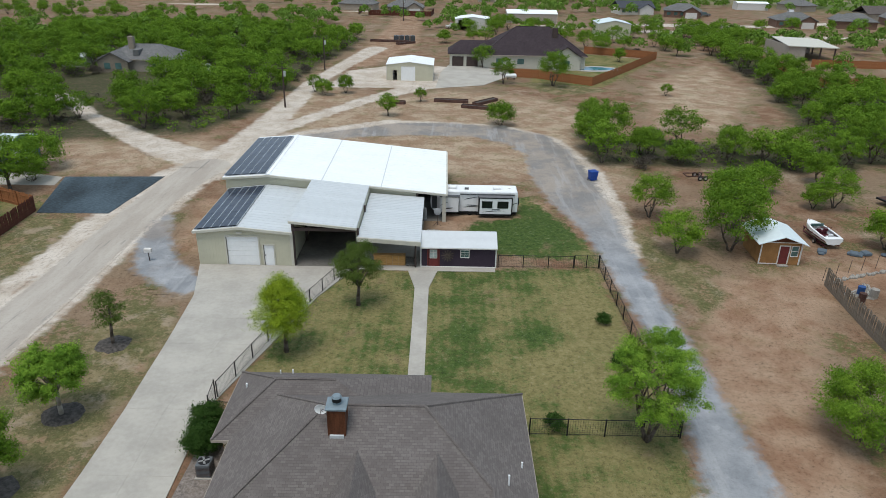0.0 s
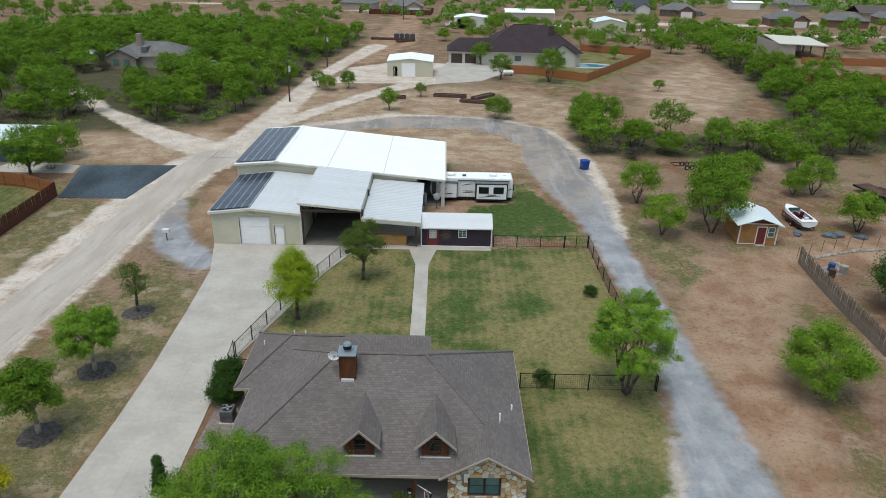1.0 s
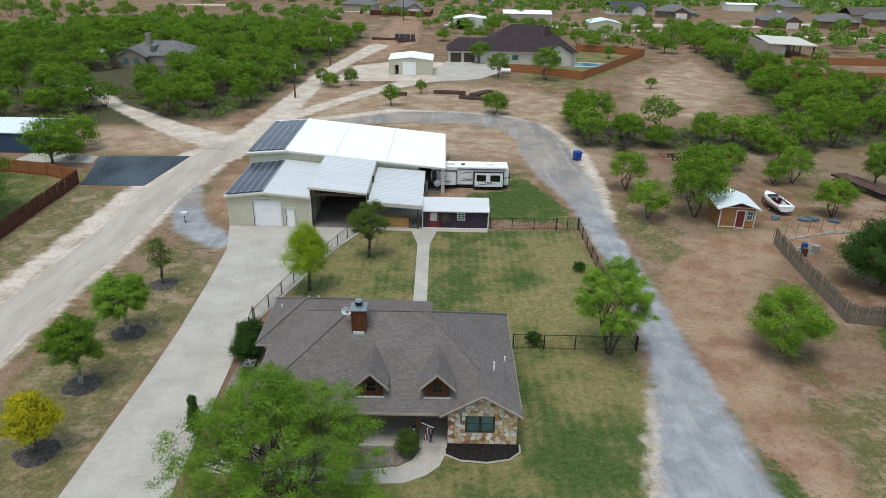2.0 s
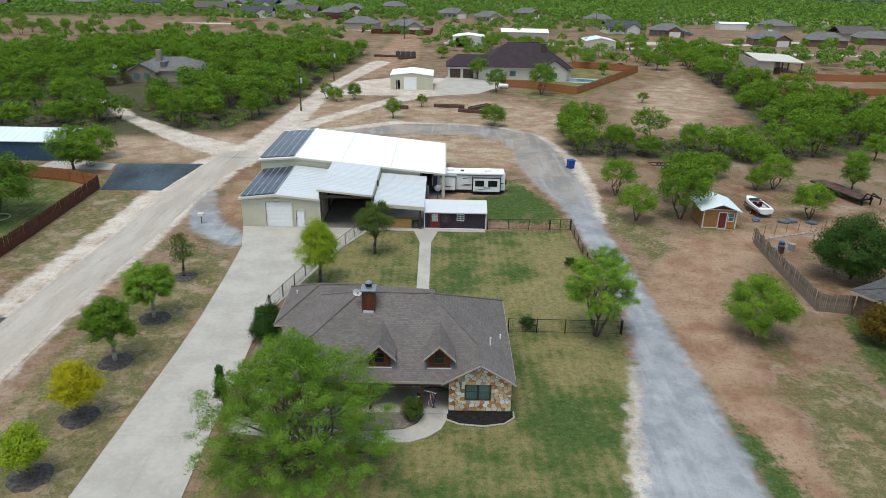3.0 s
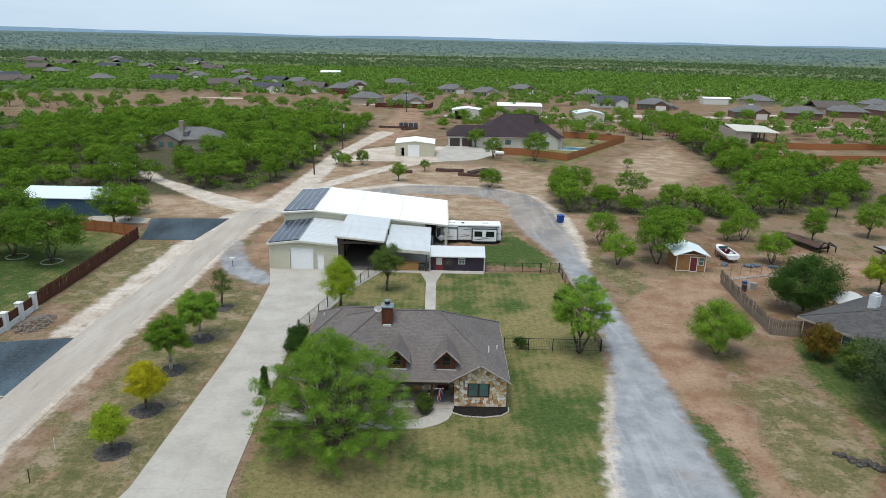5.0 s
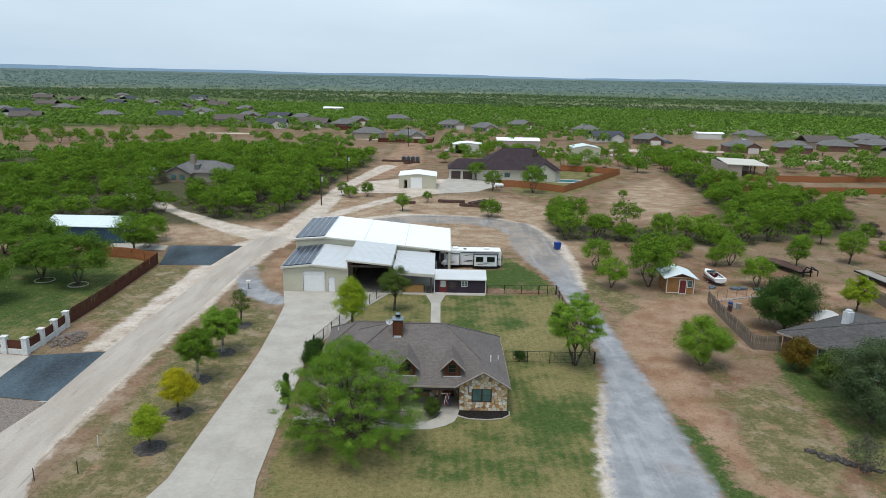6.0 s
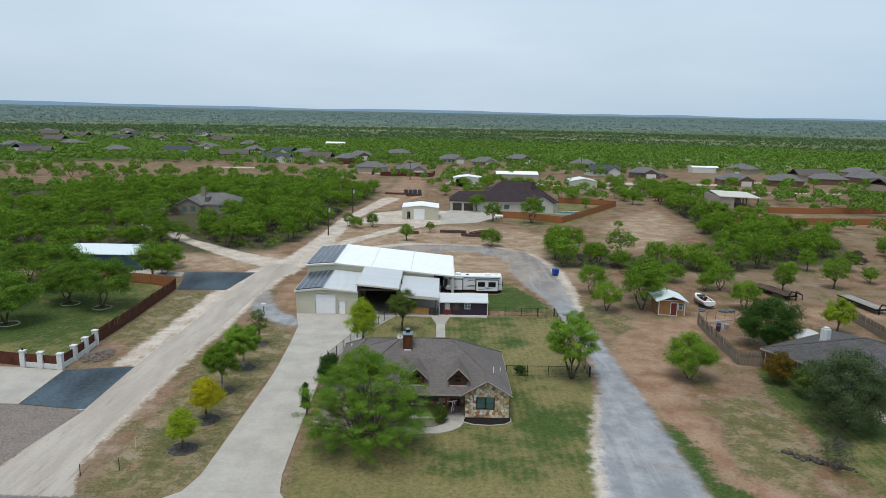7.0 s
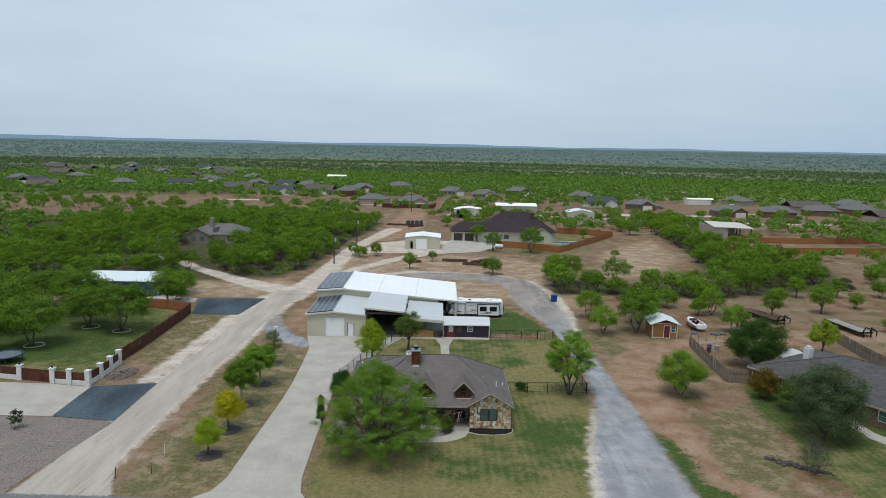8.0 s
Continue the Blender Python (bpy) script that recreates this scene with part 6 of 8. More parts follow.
def build_rv():
    v = thing("travel_trailer", (0, 0, GS), "long white travel trailer with dark graphics, parked half under roof", "trailer")
    X0, X1, Y0, Y1, Z0, Z1 = -1.4, 8.3, 71.95, 74.4, 0.45, 2.75
    bm = bmesh.new()
    prof = [(X0 + 0.45, Z0), (X1 - 0.05, Z0), (X1, Z0 + 0.2), (X1, Z1 - 0.2), (X1 - 0.12, Z1), (X0 + 0.6, Z1), (X0 + 0.15, Z1 - 0.5), (X0, Z1 - 1.2), (X0 + 0.12, Z0 + 0.4)]
    wall(bm, prof, "y", Y0, Y1 - Y0)
    bmesh.ops.bevel(bm, geom=[e for e in bm.edges if abs(e.verts[0].co.y - e.verts[1].co.y) < 0.01], offset=0.05, segments=2, affect="EDGES")
    b = part("body", bm, M_RVW, v)
    part("nose", boxes((X0 + 0.2, Y0 - 0.012, Z0 + 0.3, X0 + 0.75, Y0 - 0.002, Z1 - 0.5)), M_GRAPH, b, "dark nose graphic")
    part("skirt", boxes((X0 + 0.5, Y0 - 0.02, Z0 - 0.25, X1 - 0.1, Y1 - 0.02, Z0)), M_BLACK, v)
    s = part("slide_out", boxes((4.05, 71.15, 0.5, 7.55, 71.94, 2.3), bevel=0.02), M_RVW, v, "white slide-out room with dark windows")
    part("frame", boxes((3.92, 71.12, 0.4, 4.045, 71.94, 2.36), (7.555, 71.12, 0.4, 7.66, 71.94, 2.36), (4.05, 71.12, 0.32, 7.55, 71.94, 0.495), (4.05, 71.12, 2.305, 7.55, 71.94, 2.4)), M_BLACK, s)
    part("topper", boxes((3.95, 71.1, 2.405, 7.65, 71.94, 2.45)), simple("grey awning cloth", (0.13, 0.13, 0.135), 0.8), s)
    for xa, xb in ((4.35, 5.4), (6.05, 7.15)):
        w = part("window", boxes((xa, 71.125, 1.25, xb, 71.145, 1.95)), M_TINT, s)
        part("window_frame", boxes((xa - 0.05, 71.115, 1.2, xb + 0.05, 71.135, 1.25), (xa - 0.05, 71.115, 1.95, xb + 0.05, 71.135, 2.0), (xa - 0.05, 71.115, 1.25, xa, 71.135, 1.95), (xb, 71.115, 1.25, xb + 0.05, 71.135, 1.95)), M_BLACK, w)
    part("emblem", boxes((5.4, 71.138, 0.98, 6.3, 71.146, 1.08)), M_GRAPH, s)
    swoosh(s, 4.3, 6.8, 0.7, 0.2, 71.135)
    s2 = part("slide_out", boxes((-0.3, 71.4, 0.55, 1.75, 71.94, 2.3), bevel=0.02), M_RVW, v, "white forward slide-out room")
    part("frame", boxes((1.75, 71.38, 0.5, 1.82, 71.94, 2.36), (-0.3, 71.38, 0.48, 1.75, 71.94, 0.55)), M_BLACK, s2)
    part("topper", boxes((-0.35, 71.35, 2.3, 1.85, 71.94, 2.36)), M_GRAPH, s2)
    swoosh(s2, -0.25, 0.6, 1.3, 0.35, 71.385, 0.06)
    swoosh(s2, -0.1, 1.3, 0.85, 0.2, 71.385, 0.05)
    for q in ((2.5, 3.95, 1.25, -0.05), (2.3, 3.9, 0.95, 0.12), (7.65, 8.25, 1.3, 0.2), (2.4, 3.9, 1.9, 0.2)):
        swoosh(v, *q, 71.93)
    for x in (1.1, 6.0):
        part("air_conditioner", boxes((x - 0.45, 72.8, Z1, x + 0.45, 73.5, Z1 + 0.3), bevel=0.08), M_DOORW, v, "white rooftop air conditioner")
    part("roof_vent", boxes((2.4, 72.7, Z1, 2.85, 73.1, Z1 + 0.14), bevel=0.02), M_GRAPH, v)
    part("roof_vent", boxes((7.2, 73.2, Z1, 7.6, 73.6, Z1 + 0.1), bevel=0.02), M_DOORW, v)
    part("awning", tubes(((1.9, 71.9, 2.5), (7.9, 71.9, 2.5), 0.07, 0.07), n=8), M_GRAPH, v)
    part("spare_wheel", tubes(((8.32, 73.2, 1.3), (8.55, 73.2, 1.3), 0.4, 0.38), n=16), M_TYRE, v, "covered black spare wheel")
    part("ladder", boxes(*[(8.34, 73.9, 0.7 + i * 0.35, 8.38, 74.3, 0.73 + i * 0.35) for i in range(6)]), M_STEEL, v)
    for x in (3.0, 3.9):
        for y in (72.1, 74.2):
            wheel(v, x, y, 0.36)
    for x in (-0.6, 7.7):
        pieces("jack", ((x - 0.05, 72.2, 0, x + 0.05, 72.3, 0.5), (x - 0.05, 74.0, 0, x + 0.05, 74.1, 0.5),), M_STEEL, v)
    return v


build_rv()
sd = thing("satellite_dish", (-0.55, 68.9, GS), "grey satellite dish on a ground stand by the trailer", "satellite dish")
bm = bmesh.new()
bmesh.ops.create_uvsphere(bm, u_segments=14, v_segments=8, radius=0.4)
bmesh.ops.scale(bm, verts=bm.verts, vec=(1, 0.2, 1.05))
bmesh.ops.translate(bm, verts=bm.verts, vec=(0, 0, 1.55))
part("dish", bm, simple("grey enamel", (0.38, 0.4, 0.42), 0.4), sd)
part("stand", tubes(((0, 0, 0), (0, 0.05, 1.4), 0.03, 0.03), ((-0.4, -0.2, 0), (0, 0, 0.4), 0.02, 0.02), ((0.4, -0.2, 0), (0, 0, 0.4), 0.02, 0.02)), M_STEEL, sd)
cb = thing("gas_bottle", (-1.95, 70.6, GS), "tall grey gas cylinder under the roof edge", "gas bottle")
part("cylinder", tubes(((0, 0, 0.05), (0, 0, 1.25), 0.24, 0.24), ((0, 0, 1.25), (0, 0, 1.42), 0.24, 0.08), n=14), simple("grey tank paint", (0.3, 0.31, 0.31), 0.5), cb)
for i in range(4):
    p = tagged(part("paving_slab", boxes((-1.6 + i * 0.32, 66.6, GS + 0.03, -1.36 + i * 0.32, 67.3 - 0.1 * (i % 2), GS + 0.2), bevel=0.02), M_DECK), "grey timber offcut lying on the dirt", "timber", "timber offcuts beside the patio")
fl = thing("hose_reel", (2.5, 63.6, GS), "coiled black hose lying behind the shed", "hose")
part("hose", tubes(*[((0.4 * math.cos(a * 0.5), 0.4 * math.sin(a * 0.5), 0.05 + 0.01 * a), (0.4 * math.cos(a * 0.5 + 0.5), 0.4 * math.sin(a * 0.5 + 0.5), 0.06 + 0.01 * a), 0.03, 0.03) for a in range(26)], n=5), M_BLACK, fl)


def build_boat():
    b = thing("motor_boat", (39.5, 66.7, GS), "white and maroon motor boat parked on its trailer", "boat", turn=4)
    # stations along the keel: (y, half beam, keel height, deck height)
    st = [(-3.0, 1.05, 0.62, 1.45), (-1.5, 1.15, 0.55, 1.5), (0.5, 1.12, 0.55, 1.58), (1.8, 0.85, 0.68, 1.66), (2.6, 0.45, 0.95, 1.72), (3.05, 0.05, 1.35, 1.75)]
    bm = bmesh.new()
    rings = []
    for y, hb, k, d in st:
        rings.append([bm.verts.new(p) for p in ((-hb, y, d), (-hb * 1.02, y, (d + k) / 2 + 0.1), (-hb * 0.7, y, k + 0.12), (0, y, k), (hb * 0.7, y, k + 0.12), (hb * 1.02, y, (d + k) / 2 + 0.1), (hb, y, d))])
    for p, q in zip(rings, rings[1:]):
        for i in range(6):
            bm.faces.new((p[i], q[i], q[i + 1], p[i + 1]))
    bm.faces.new(rings[0])
    bm.faces.new(rings[-1][::-1])
    b.scale = (0.85, 0.82, 0.8)
    part("hull", bm, M_RVW, b, smooth=False)
    bm = bmesh.new()
    for i, (p, q) in enumerate(zip(st, st[1:])):
        for s in (-1, 1):
            slab(bm, [(s * p[1], p[0], p[3] + 0.04), (s * max(0.02, p[1] - 0.22), p[0], p[3] + 0.04), (s * max(0.02, q[1] - 0.22), q[0], q[3] + 0.04), (s * q[1], q[0], q[3] + 0.04)][::(1 if s < 0 else -1)], 0.08)
    slab(bm, [(-1.05, -3.0, 1.48), (1.05, -3.0, 1.48), (1.1, -2.3, 1.5), (-1.1, -2.3, 1.5)], 0.1)
    slab(bm, [(-0.8, 1.6, 1.66), (0.8, 1.6, 1.66), (0.2, 2.8, 1.74), (-0.2, 2.8, 1.74)], 0.06)
    part("deck", bm, M_RVW, b)
    part("cockpit", boxes((-0.85, -2.2, 0.85, 0.85, 1.5, 0.95)), M_MAROON, b, "maroon cockpit floor")
    part("stripe", boxes((-1.19, -2.9, 1.1, -1.15, 1.0, 1.22), (1.15, -2.9, 1.1, 1.19, 1.0, 1.22)), M_MAROON, b)
    for x, y in ((-0.45, 0.2), (0.45, 0.2), (0, -1.7)):
        part("seat", boxes((x - 0.3, y - 0.3, 0.95, x + 0.3, y + 0.3, 1.3), (x - 0.3, y - 0.38, 1.3, x + 0.3, y - 0.28, 1.75), bevel=0.04), M_RVW if y < 0 else M_MAROON, b)
    part("windscreen", boxes((-0.8, 1.0, 1.6, 0.8, 1.04, 1.95)), M_GLASS, b)
    part("tower", tubes(((-1.0, -0.3, 1.5), (-0.8, -0.6, 2.1), 0.03, 0.03), ((1.0, -0.3, 1.5), (0.8, -0.6, 2.1), 0.03, 0.03), ((-0.8, -0.6, 2.1), (0.8, -0.6, 2.1), 0.03, 0.03)), M_MAROON, b)
    part("trailer_frame", boxes((-0.95, -2.8, 0.38, -0.83, 2.2, 0.5), (0.83, -2.8, 0.38, 0.95, 2.2, 0.5), (-0.95, -0.5, 0.36, 0.95, -0.38, 0.5), (-0.06, 2.0, 0.38, 0.06, 3.8, 0.5)), M_MAROON, b)
    for x in (-1.12, 1.12):
        wheel(b, x, -0.8, 0.3, 0.3, 0.2, "x")
    pieces("jack", ((-0.05, 3.5, 0, 0.05, 3.6, 0.4),), M_STEEL, b)


build_boat()


def build_flatbed(at, turn, L, deck, label):
    f = thing("gooseneck_trailer", (at[0], at[1], GS), label, "trailer", "flatbed trailers in the dirt yard", turn=turn)
    part("frame", boxes((-1.2, -L / 2, 0.62, -1.05, L / 2, 0.82), (1.05, -L / 2, 0.62, 1.2, L / 2, 0.82), (-1.2, -L / 2, 0.6, 1.2, -L / 2 + 0.12, 0.84), (-1.2, L / 2 - 0.12, 0.6, 1.2, L / 2, 0.84)), M_BLACK, f)
    for i in range(8):
        part("plank", boxes((-1.04 + i * 0.26, -L / 2 + 0.12, 0.78, -0.8 + i * 0.26, L / 2 - 0.12, 0.85)), deck, f)
    for y in (1.2, 2.2):
        for x in (-1.1, 1.1):
            wheel(f, x, y, 0.36, 0.36, 0.26, "x")
    pieces("fender", ((-1.32, 0.7, 0.75, -1.21, 2.7, 0.86), (1.21, 0.7, 0.75, 1.32, 2.7, 0.86),), M_BLACK, f)
    part("gooseneck", tubes(((-0.6, -L / 2, 0.75), (-0.5, -L / 2 - 0.4, 1.7), 0.1, 0.1), ((0.6, -L / 2, 0.75), (0.5, -L / 2 - 0.4, 1.7), 0.1, 0.1), ((-0.5, -L / 2 - 0.4, 1.7), (0, -L / 2 - 2.2, 1.55), 0.1, 0.1), ((0.5, -L / 2 - 0.4, 1.7), (0, -L / 2 - 2.2, 1.55), 0.1, 0.1), ((0, -L / 2 - 2.2, 1.6), (0, -L / 2 - 2.2, 0.75), 0.09, 0.09), n=6), M_BLACK, f)
    pieces("landing_leg", ((-0.75, -L / 2 - 0.25, 0, -0.6, -L / 2 - 0.1, 1.2), (0.6, -L / 2 - 0.25, 0, 0.75, -L / 2 - 0.1, 1.2),), M_BLACK, f)


build_flatbed((54.2, 74.5), 15, 8.6, M_RUST, "rusty-decked gooseneck trailer standing on dirt")
build_flatbed((65.2, 67.6), 6, 8.8, M_DECK, "grey-decked gooseneck trailer standing on dirt")

# ---- right-hand yard ----
M_ORANGE = simple("tan plywood siding", (0.30, 0.155, 0.06), 0.8, vary=0.15, scale=1)
M_PALEROOF = simple("pale blue-white sheet", (0.62, 0.70, 0.72), 0.4, vary=0.04)
M_GREYPLANK = simple("weathered grey planks", (0.21, 0.175, 0.14), 0.95, vary=0.25, scale=1.2, bump=0.2)
M_REDPLANK = simple("red-brown cedar planks", (0.105, 0.038, 0.025), 0.9, vary=0.2, scale=1.2, bump=0.2)
M_TANPLANK = simple("orange cedar planks", (0.32, 0.13, 0.055), 0.9, vary=0.2, scale=0.7)


def build_small_shed():
    s = thing("small_shed", (32.5, 60.5, GS), "small tan shed with red door and pale metal roof", "shed", turn=-3)
    z = 2.35
    panel_wall(s, -1.9, 1.9, 0.05, [(-1.9, z), (0, z + 0.62), (1.9, z)], 0.0, [(-0.1, 0.75, 0.1, 1.95), (0.95, 1.65, 0.9, 2.0)], 0.1, M_ORANGE, step=0)
    pieces("wall", ((-1.9, 0.1, 0.05, -1.8, 4.4, z), (1.8, 0.1, 0.05, 1.9, 4.4, z), (-1.8, 4.3, 0.05, 1.8, 4.4, z),), M_ORANGE, s)
    part("roof", slab(slab(bmesh.new(), [(-2.35, -0.45, z - 0.1), (0, -0.45, z + 0.72), (0, 4.9, z + 0.72), (-2.35, 4.9, z - 0.1)], 0.07), [(0, -0.45, z + 0.72), (2.35, -0.45, z - 0.1), (2.35, 4.9, z - 0.1), (0, 4.9, z + 0.72)], 0.07), M_PALEROOF, s, "pale ribbed metal roof")
    part("gable_board", wall(bmesh.new(), [(-1.5, z + 0.03), (1.5, z + 0.03), (0, z + 0.52)], "y", -0.03, 0.025), M_CEDAR, s)
    pieces("trim", ((-1.95, -0.05, z - 0.06, 1.95, -0.004, z + 0.02), (-1.95, -0.05, 0.05, -1.82, -0.004, z - 0.06), (1.82, -0.05, 0.05, 1.95, -0.004, z - 0.06), (-1.82, -0.05, 0.05, -0.2, -0.004, 0.15),), M_WTRIM, s)
    part("door_frame", boxes((-0.2, -0.045, 0.1, -0.1, 0.0, 2.05), (0.75, -0.045, 0.1, 0.85, 0.0, 2.05), (-0.1, -0.045, 1.95, 0.75, 0.0, 2.05)), M_WTRIM, s)
    d = part("door", boxes((-0.09, 0.02, 0.1, 0.74, 0.07, 1.94)), M_REDDOOR, s, "faded red door")
    part("handle", boxes((-0.02, -0.03, 0.95, 0.04, 0.02, 1.05)), M_STEEL, d)
    window(s, 1.0, 1.6, 0.95, 1.95, -0.02, 2, 1)
    part("skid", boxes((-1.8, 0.02, -0.05, -1.6, 4.3, 0.05), (1.6, 0.02, -0.05, 1.8, 4.3, 0.05)), M_STEEL, s)
    part("step", boxes((-0.2, -0.5, 0.0, 0.8, -0.06, 0.1)), M_DECK, s)


build_small_shed()


def plank_fence(pts, h, mat, label, group, w=0.15, wob=0.03, cap=300, name="plank_fence", steps=1):
    """Upright planks side by side on rails and posts."""
    rng = random.Random(int(h * 100 + pts[0][0]))
    f = thing(name, (0, 0, 0), label, "fence", group)
    me = None
    n = 0
    rest = bmesh.new()
    for a, b in zip(pts, pts[1:]):
        L = math.dist(a, b)
        k = max(1, int(L / w))
        ang = math.atan2(b[1] - a[1], b[0] - a[0])
        for i in range(k):
            x, y = a[0] + (b[0] - a[0]) * (i + 0.5) / k, a[1] + (b[1] - a[1]) * (i + 0.5) / k
            hh = 1 + rng.uniform(-wob, wob)
            if n < cap:
                if me is None:
                    p = part("plank", boxes((-w / 2 + 0.006, -0.012, 0, w / 2 - 0.006, 0.012, h)), mat, f)
                    me = p.data
                else:
                    p = new("plank", me)
                    p.parent = f
                p.matrix_basis = Matrix.LocRotScale((x, y, gz(x, y)), Euler((rng.uniform(-wob, wob), 0, ang)), (1, 1, hh))
                n += 1
            else:
                c, s = math.cos(ang), math.sin(ang)
                q = bmesh.ops.create_cube(rest, size=1.0)["verts"]
                bmesh.ops.transform(rest, matrix=Matrix.LocRotScale((x, y, gz(x, y) + h * hh / 2), Euler((0, 0, ang)), (w - 0.012, 0.024, h * hh)), verts=q)
        m = max(1, round(L / 2.4))
        for i in range(m + 1):
            x, y = a[0] + (b[0] - a[0]) * i / m, a[1] + (b[1] - a[1]) * i / m
            ox, oy = -math.sin(ang) * 0.07, math.cos(ang) * 0.07
            part("post", boxes((x + ox - 0.05, y + oy - 0.05, gz(x, y) - 0.1, x + ox + 0.05, y + oy + 0.05, gz(x, y) + h)), mat, f)
        ox, oy = -math.sin(ang) * 0.04, math.cos(ang) * 0.04
        for z in (0.35, h - 0.3):
            part("rail", tubes(((a[0] + ox, a[1] + oy, gz(*a) + z), (b[0] + ox, b[1] + oy, gz(*b) + z), 0.035, 0.035), n=4), mat, f)
    if n >= cap:
        tagged(part("planks", rest, mat, f), kind="stuff")
    else:
        rest.free()
    return f


plank_fence([(34.9, 56.3), (34.0, 47.5), (33.4, 39.1), (36.2, 38.6)], 1.75, M_GREYPLANK, "weathered grey leaning plank fence on bare dirt", "plank fences", 0.15, 0.06)
plank_fence([(58.9, 59.5), (57.8, 48), (58, 40)], 1.8, M_GREYPLANK, "weathered grey plank fence behind the neighbouring house", "plank fences", 0.16, 0.04)
for i in range(9):
    a = i / 8
    x, y = 35.2 + 13 * a, 57.2 + 3.2 * math.sin(a * 2.2)
    tagged(part("steel_stake", tubes(((x, y, GS - 0.1), (x + 0.05, y, GS + 1.35), 0.025, 0.025), n=5), M_STEEL), "thin steel stake in a wire line", "fence post", "steel stakes along the dirt track")
bm = bmesh.new()
STR = random.Random(8)
for i in range(70):
    a = i / 69
    x, y = 35.4 + 14 * a + STR.uniform(-0.2, 0.2), 56.6 + 3.0 * math.sin(a * 2.2) + STR.uniform(-0.2, 0.2)
    q = bmesh.ops.create_icosphere(bm, subdivisions=1, radius=STR.uniform(0.12, 0.26))["verts"]
    bmesh.ops.translate(bm, verts=q, vec=(x, y, GS + 0.05))
tagged(part("border_stones", bm, M_DECK), "loose line of border stones along the track", "stones", kind="stuff")
for x, y, r, c in ((37.2, 54.5, 0.3, "blue"), (38.1, 54.0, 0.35, "grey"), (36.6, 53.2, 0.3, "rusty")):
    j = thing("yard_barrel", (x, y, GS), c + " barrel among yard clutter behind the fence", "barrel", "barrels behind the fence")
    part("drum", tubes(((0, 0, 0), (0, 0, 0.3), r, r), ((0, 0, 0.3), (0, 0, 0.33), r * 1.05, r * 1.05), ((0, 0, 0.33), (0, 0, 0.85), r, r), n=14), {"blue": simple("blue drum", (0.03, 0.08, 0.22)), "grey": M_DECK, "rusty": M_RUST}[c], j)
for x, y, t in ((37.6, 55.2, 30), (36.9, 54.2, -20), (38.4, 55.4, 70)):
    j = thing("lumber_pile", (x, y, GS), "loose stacked boards behind the plank fence", "lumber", "board piles behind the fence", turn=t)
    for i in range(5):
        part("board", boxes((-1.2, -0.3 + i * 0.13, 0.02 + 0.05 * (i % 2), 1.2, -0.2 + i * 0.13, 0.07 + 0.05 * (i % 2))), M_DECK, j)
for x, y, t in ((42.4, 63.2, 10), (44.6, 62.8, -30), (38.2, 63.5, 60), (41.3, 63.0, 150)):
    j = thing("scrap_heap", (x, y, GS), "low heap of grey tarp and scrap by the shed", "scrap", "scrap heaps near the boat", turn=t)
    bm = boxes((-0.7, -0.3, 0.0, 0.7, 0.3, 0.22), (-0.3, -0.45, 0.0, 0.5, 0.4, 0.34), bevel=0.08)
    part("tarp", bm, simple("blue-grey tarp", (0.10, 0.13, 0.16), 0.7), j)
j = thing("wheelie_bin", (19.2, 84.9, GS), "blue plastic wheelie bin beside the gravel loop", "bin", turn=15)
M_BIN = simple("blue plastic", (0.015, 0.06, 0.28), 0.45)
bm = bmesh.new()
slab(bm, [(-0.5, -0.5, 1.25), (0.5, -0.5, 1.25), (0.5, 0.5, 1.25), (-0.5, 0.5, 1.25)], 1.1)
for v in bm.verts:
    if v.co.z < 0.5:
        v.co.x, v.co.y = v.co.x * 0.78, v.co.y * 0.78
part("body", bm, M_BIN, j)
part("lid", boxes((-0.54, -0.56, 1.255, 0.54, 0.54, 1.34), bevel=0.04), M_BIN, j)
wheel(j, -0.45, 0.45, 0.16, 0.16, 0.08, "x")
wheel(j, 0.45, 0.45, 0.16, 0.16, 0.08, "x")
j = thing("utility_trailer", (33.5, 86.5, GS), "rusty utility trailer frame among mesquites", "trailer", turn=5)
part("frame", boxes((-2.0, -0.8, 0.5, 2.0, -0.7, 0.62), (-2.0, 0.7, 0.5, 2.0, 0.8, 0.62), (-2.0, -0.7, 0.5, -1.9, 0.7, 0.62), (1.9, -0.7, 0.5, 2.0, 0.7, 0.62), (-0.05, -0.7, 0.5, 0.05, 0.7, 0.6)), M_RUST, j)
for x in (-0.3, 0.4):
    for y in (-0.9, 0.9):
        wheel(j, x, y, 0.32, 0.32, 0.2)


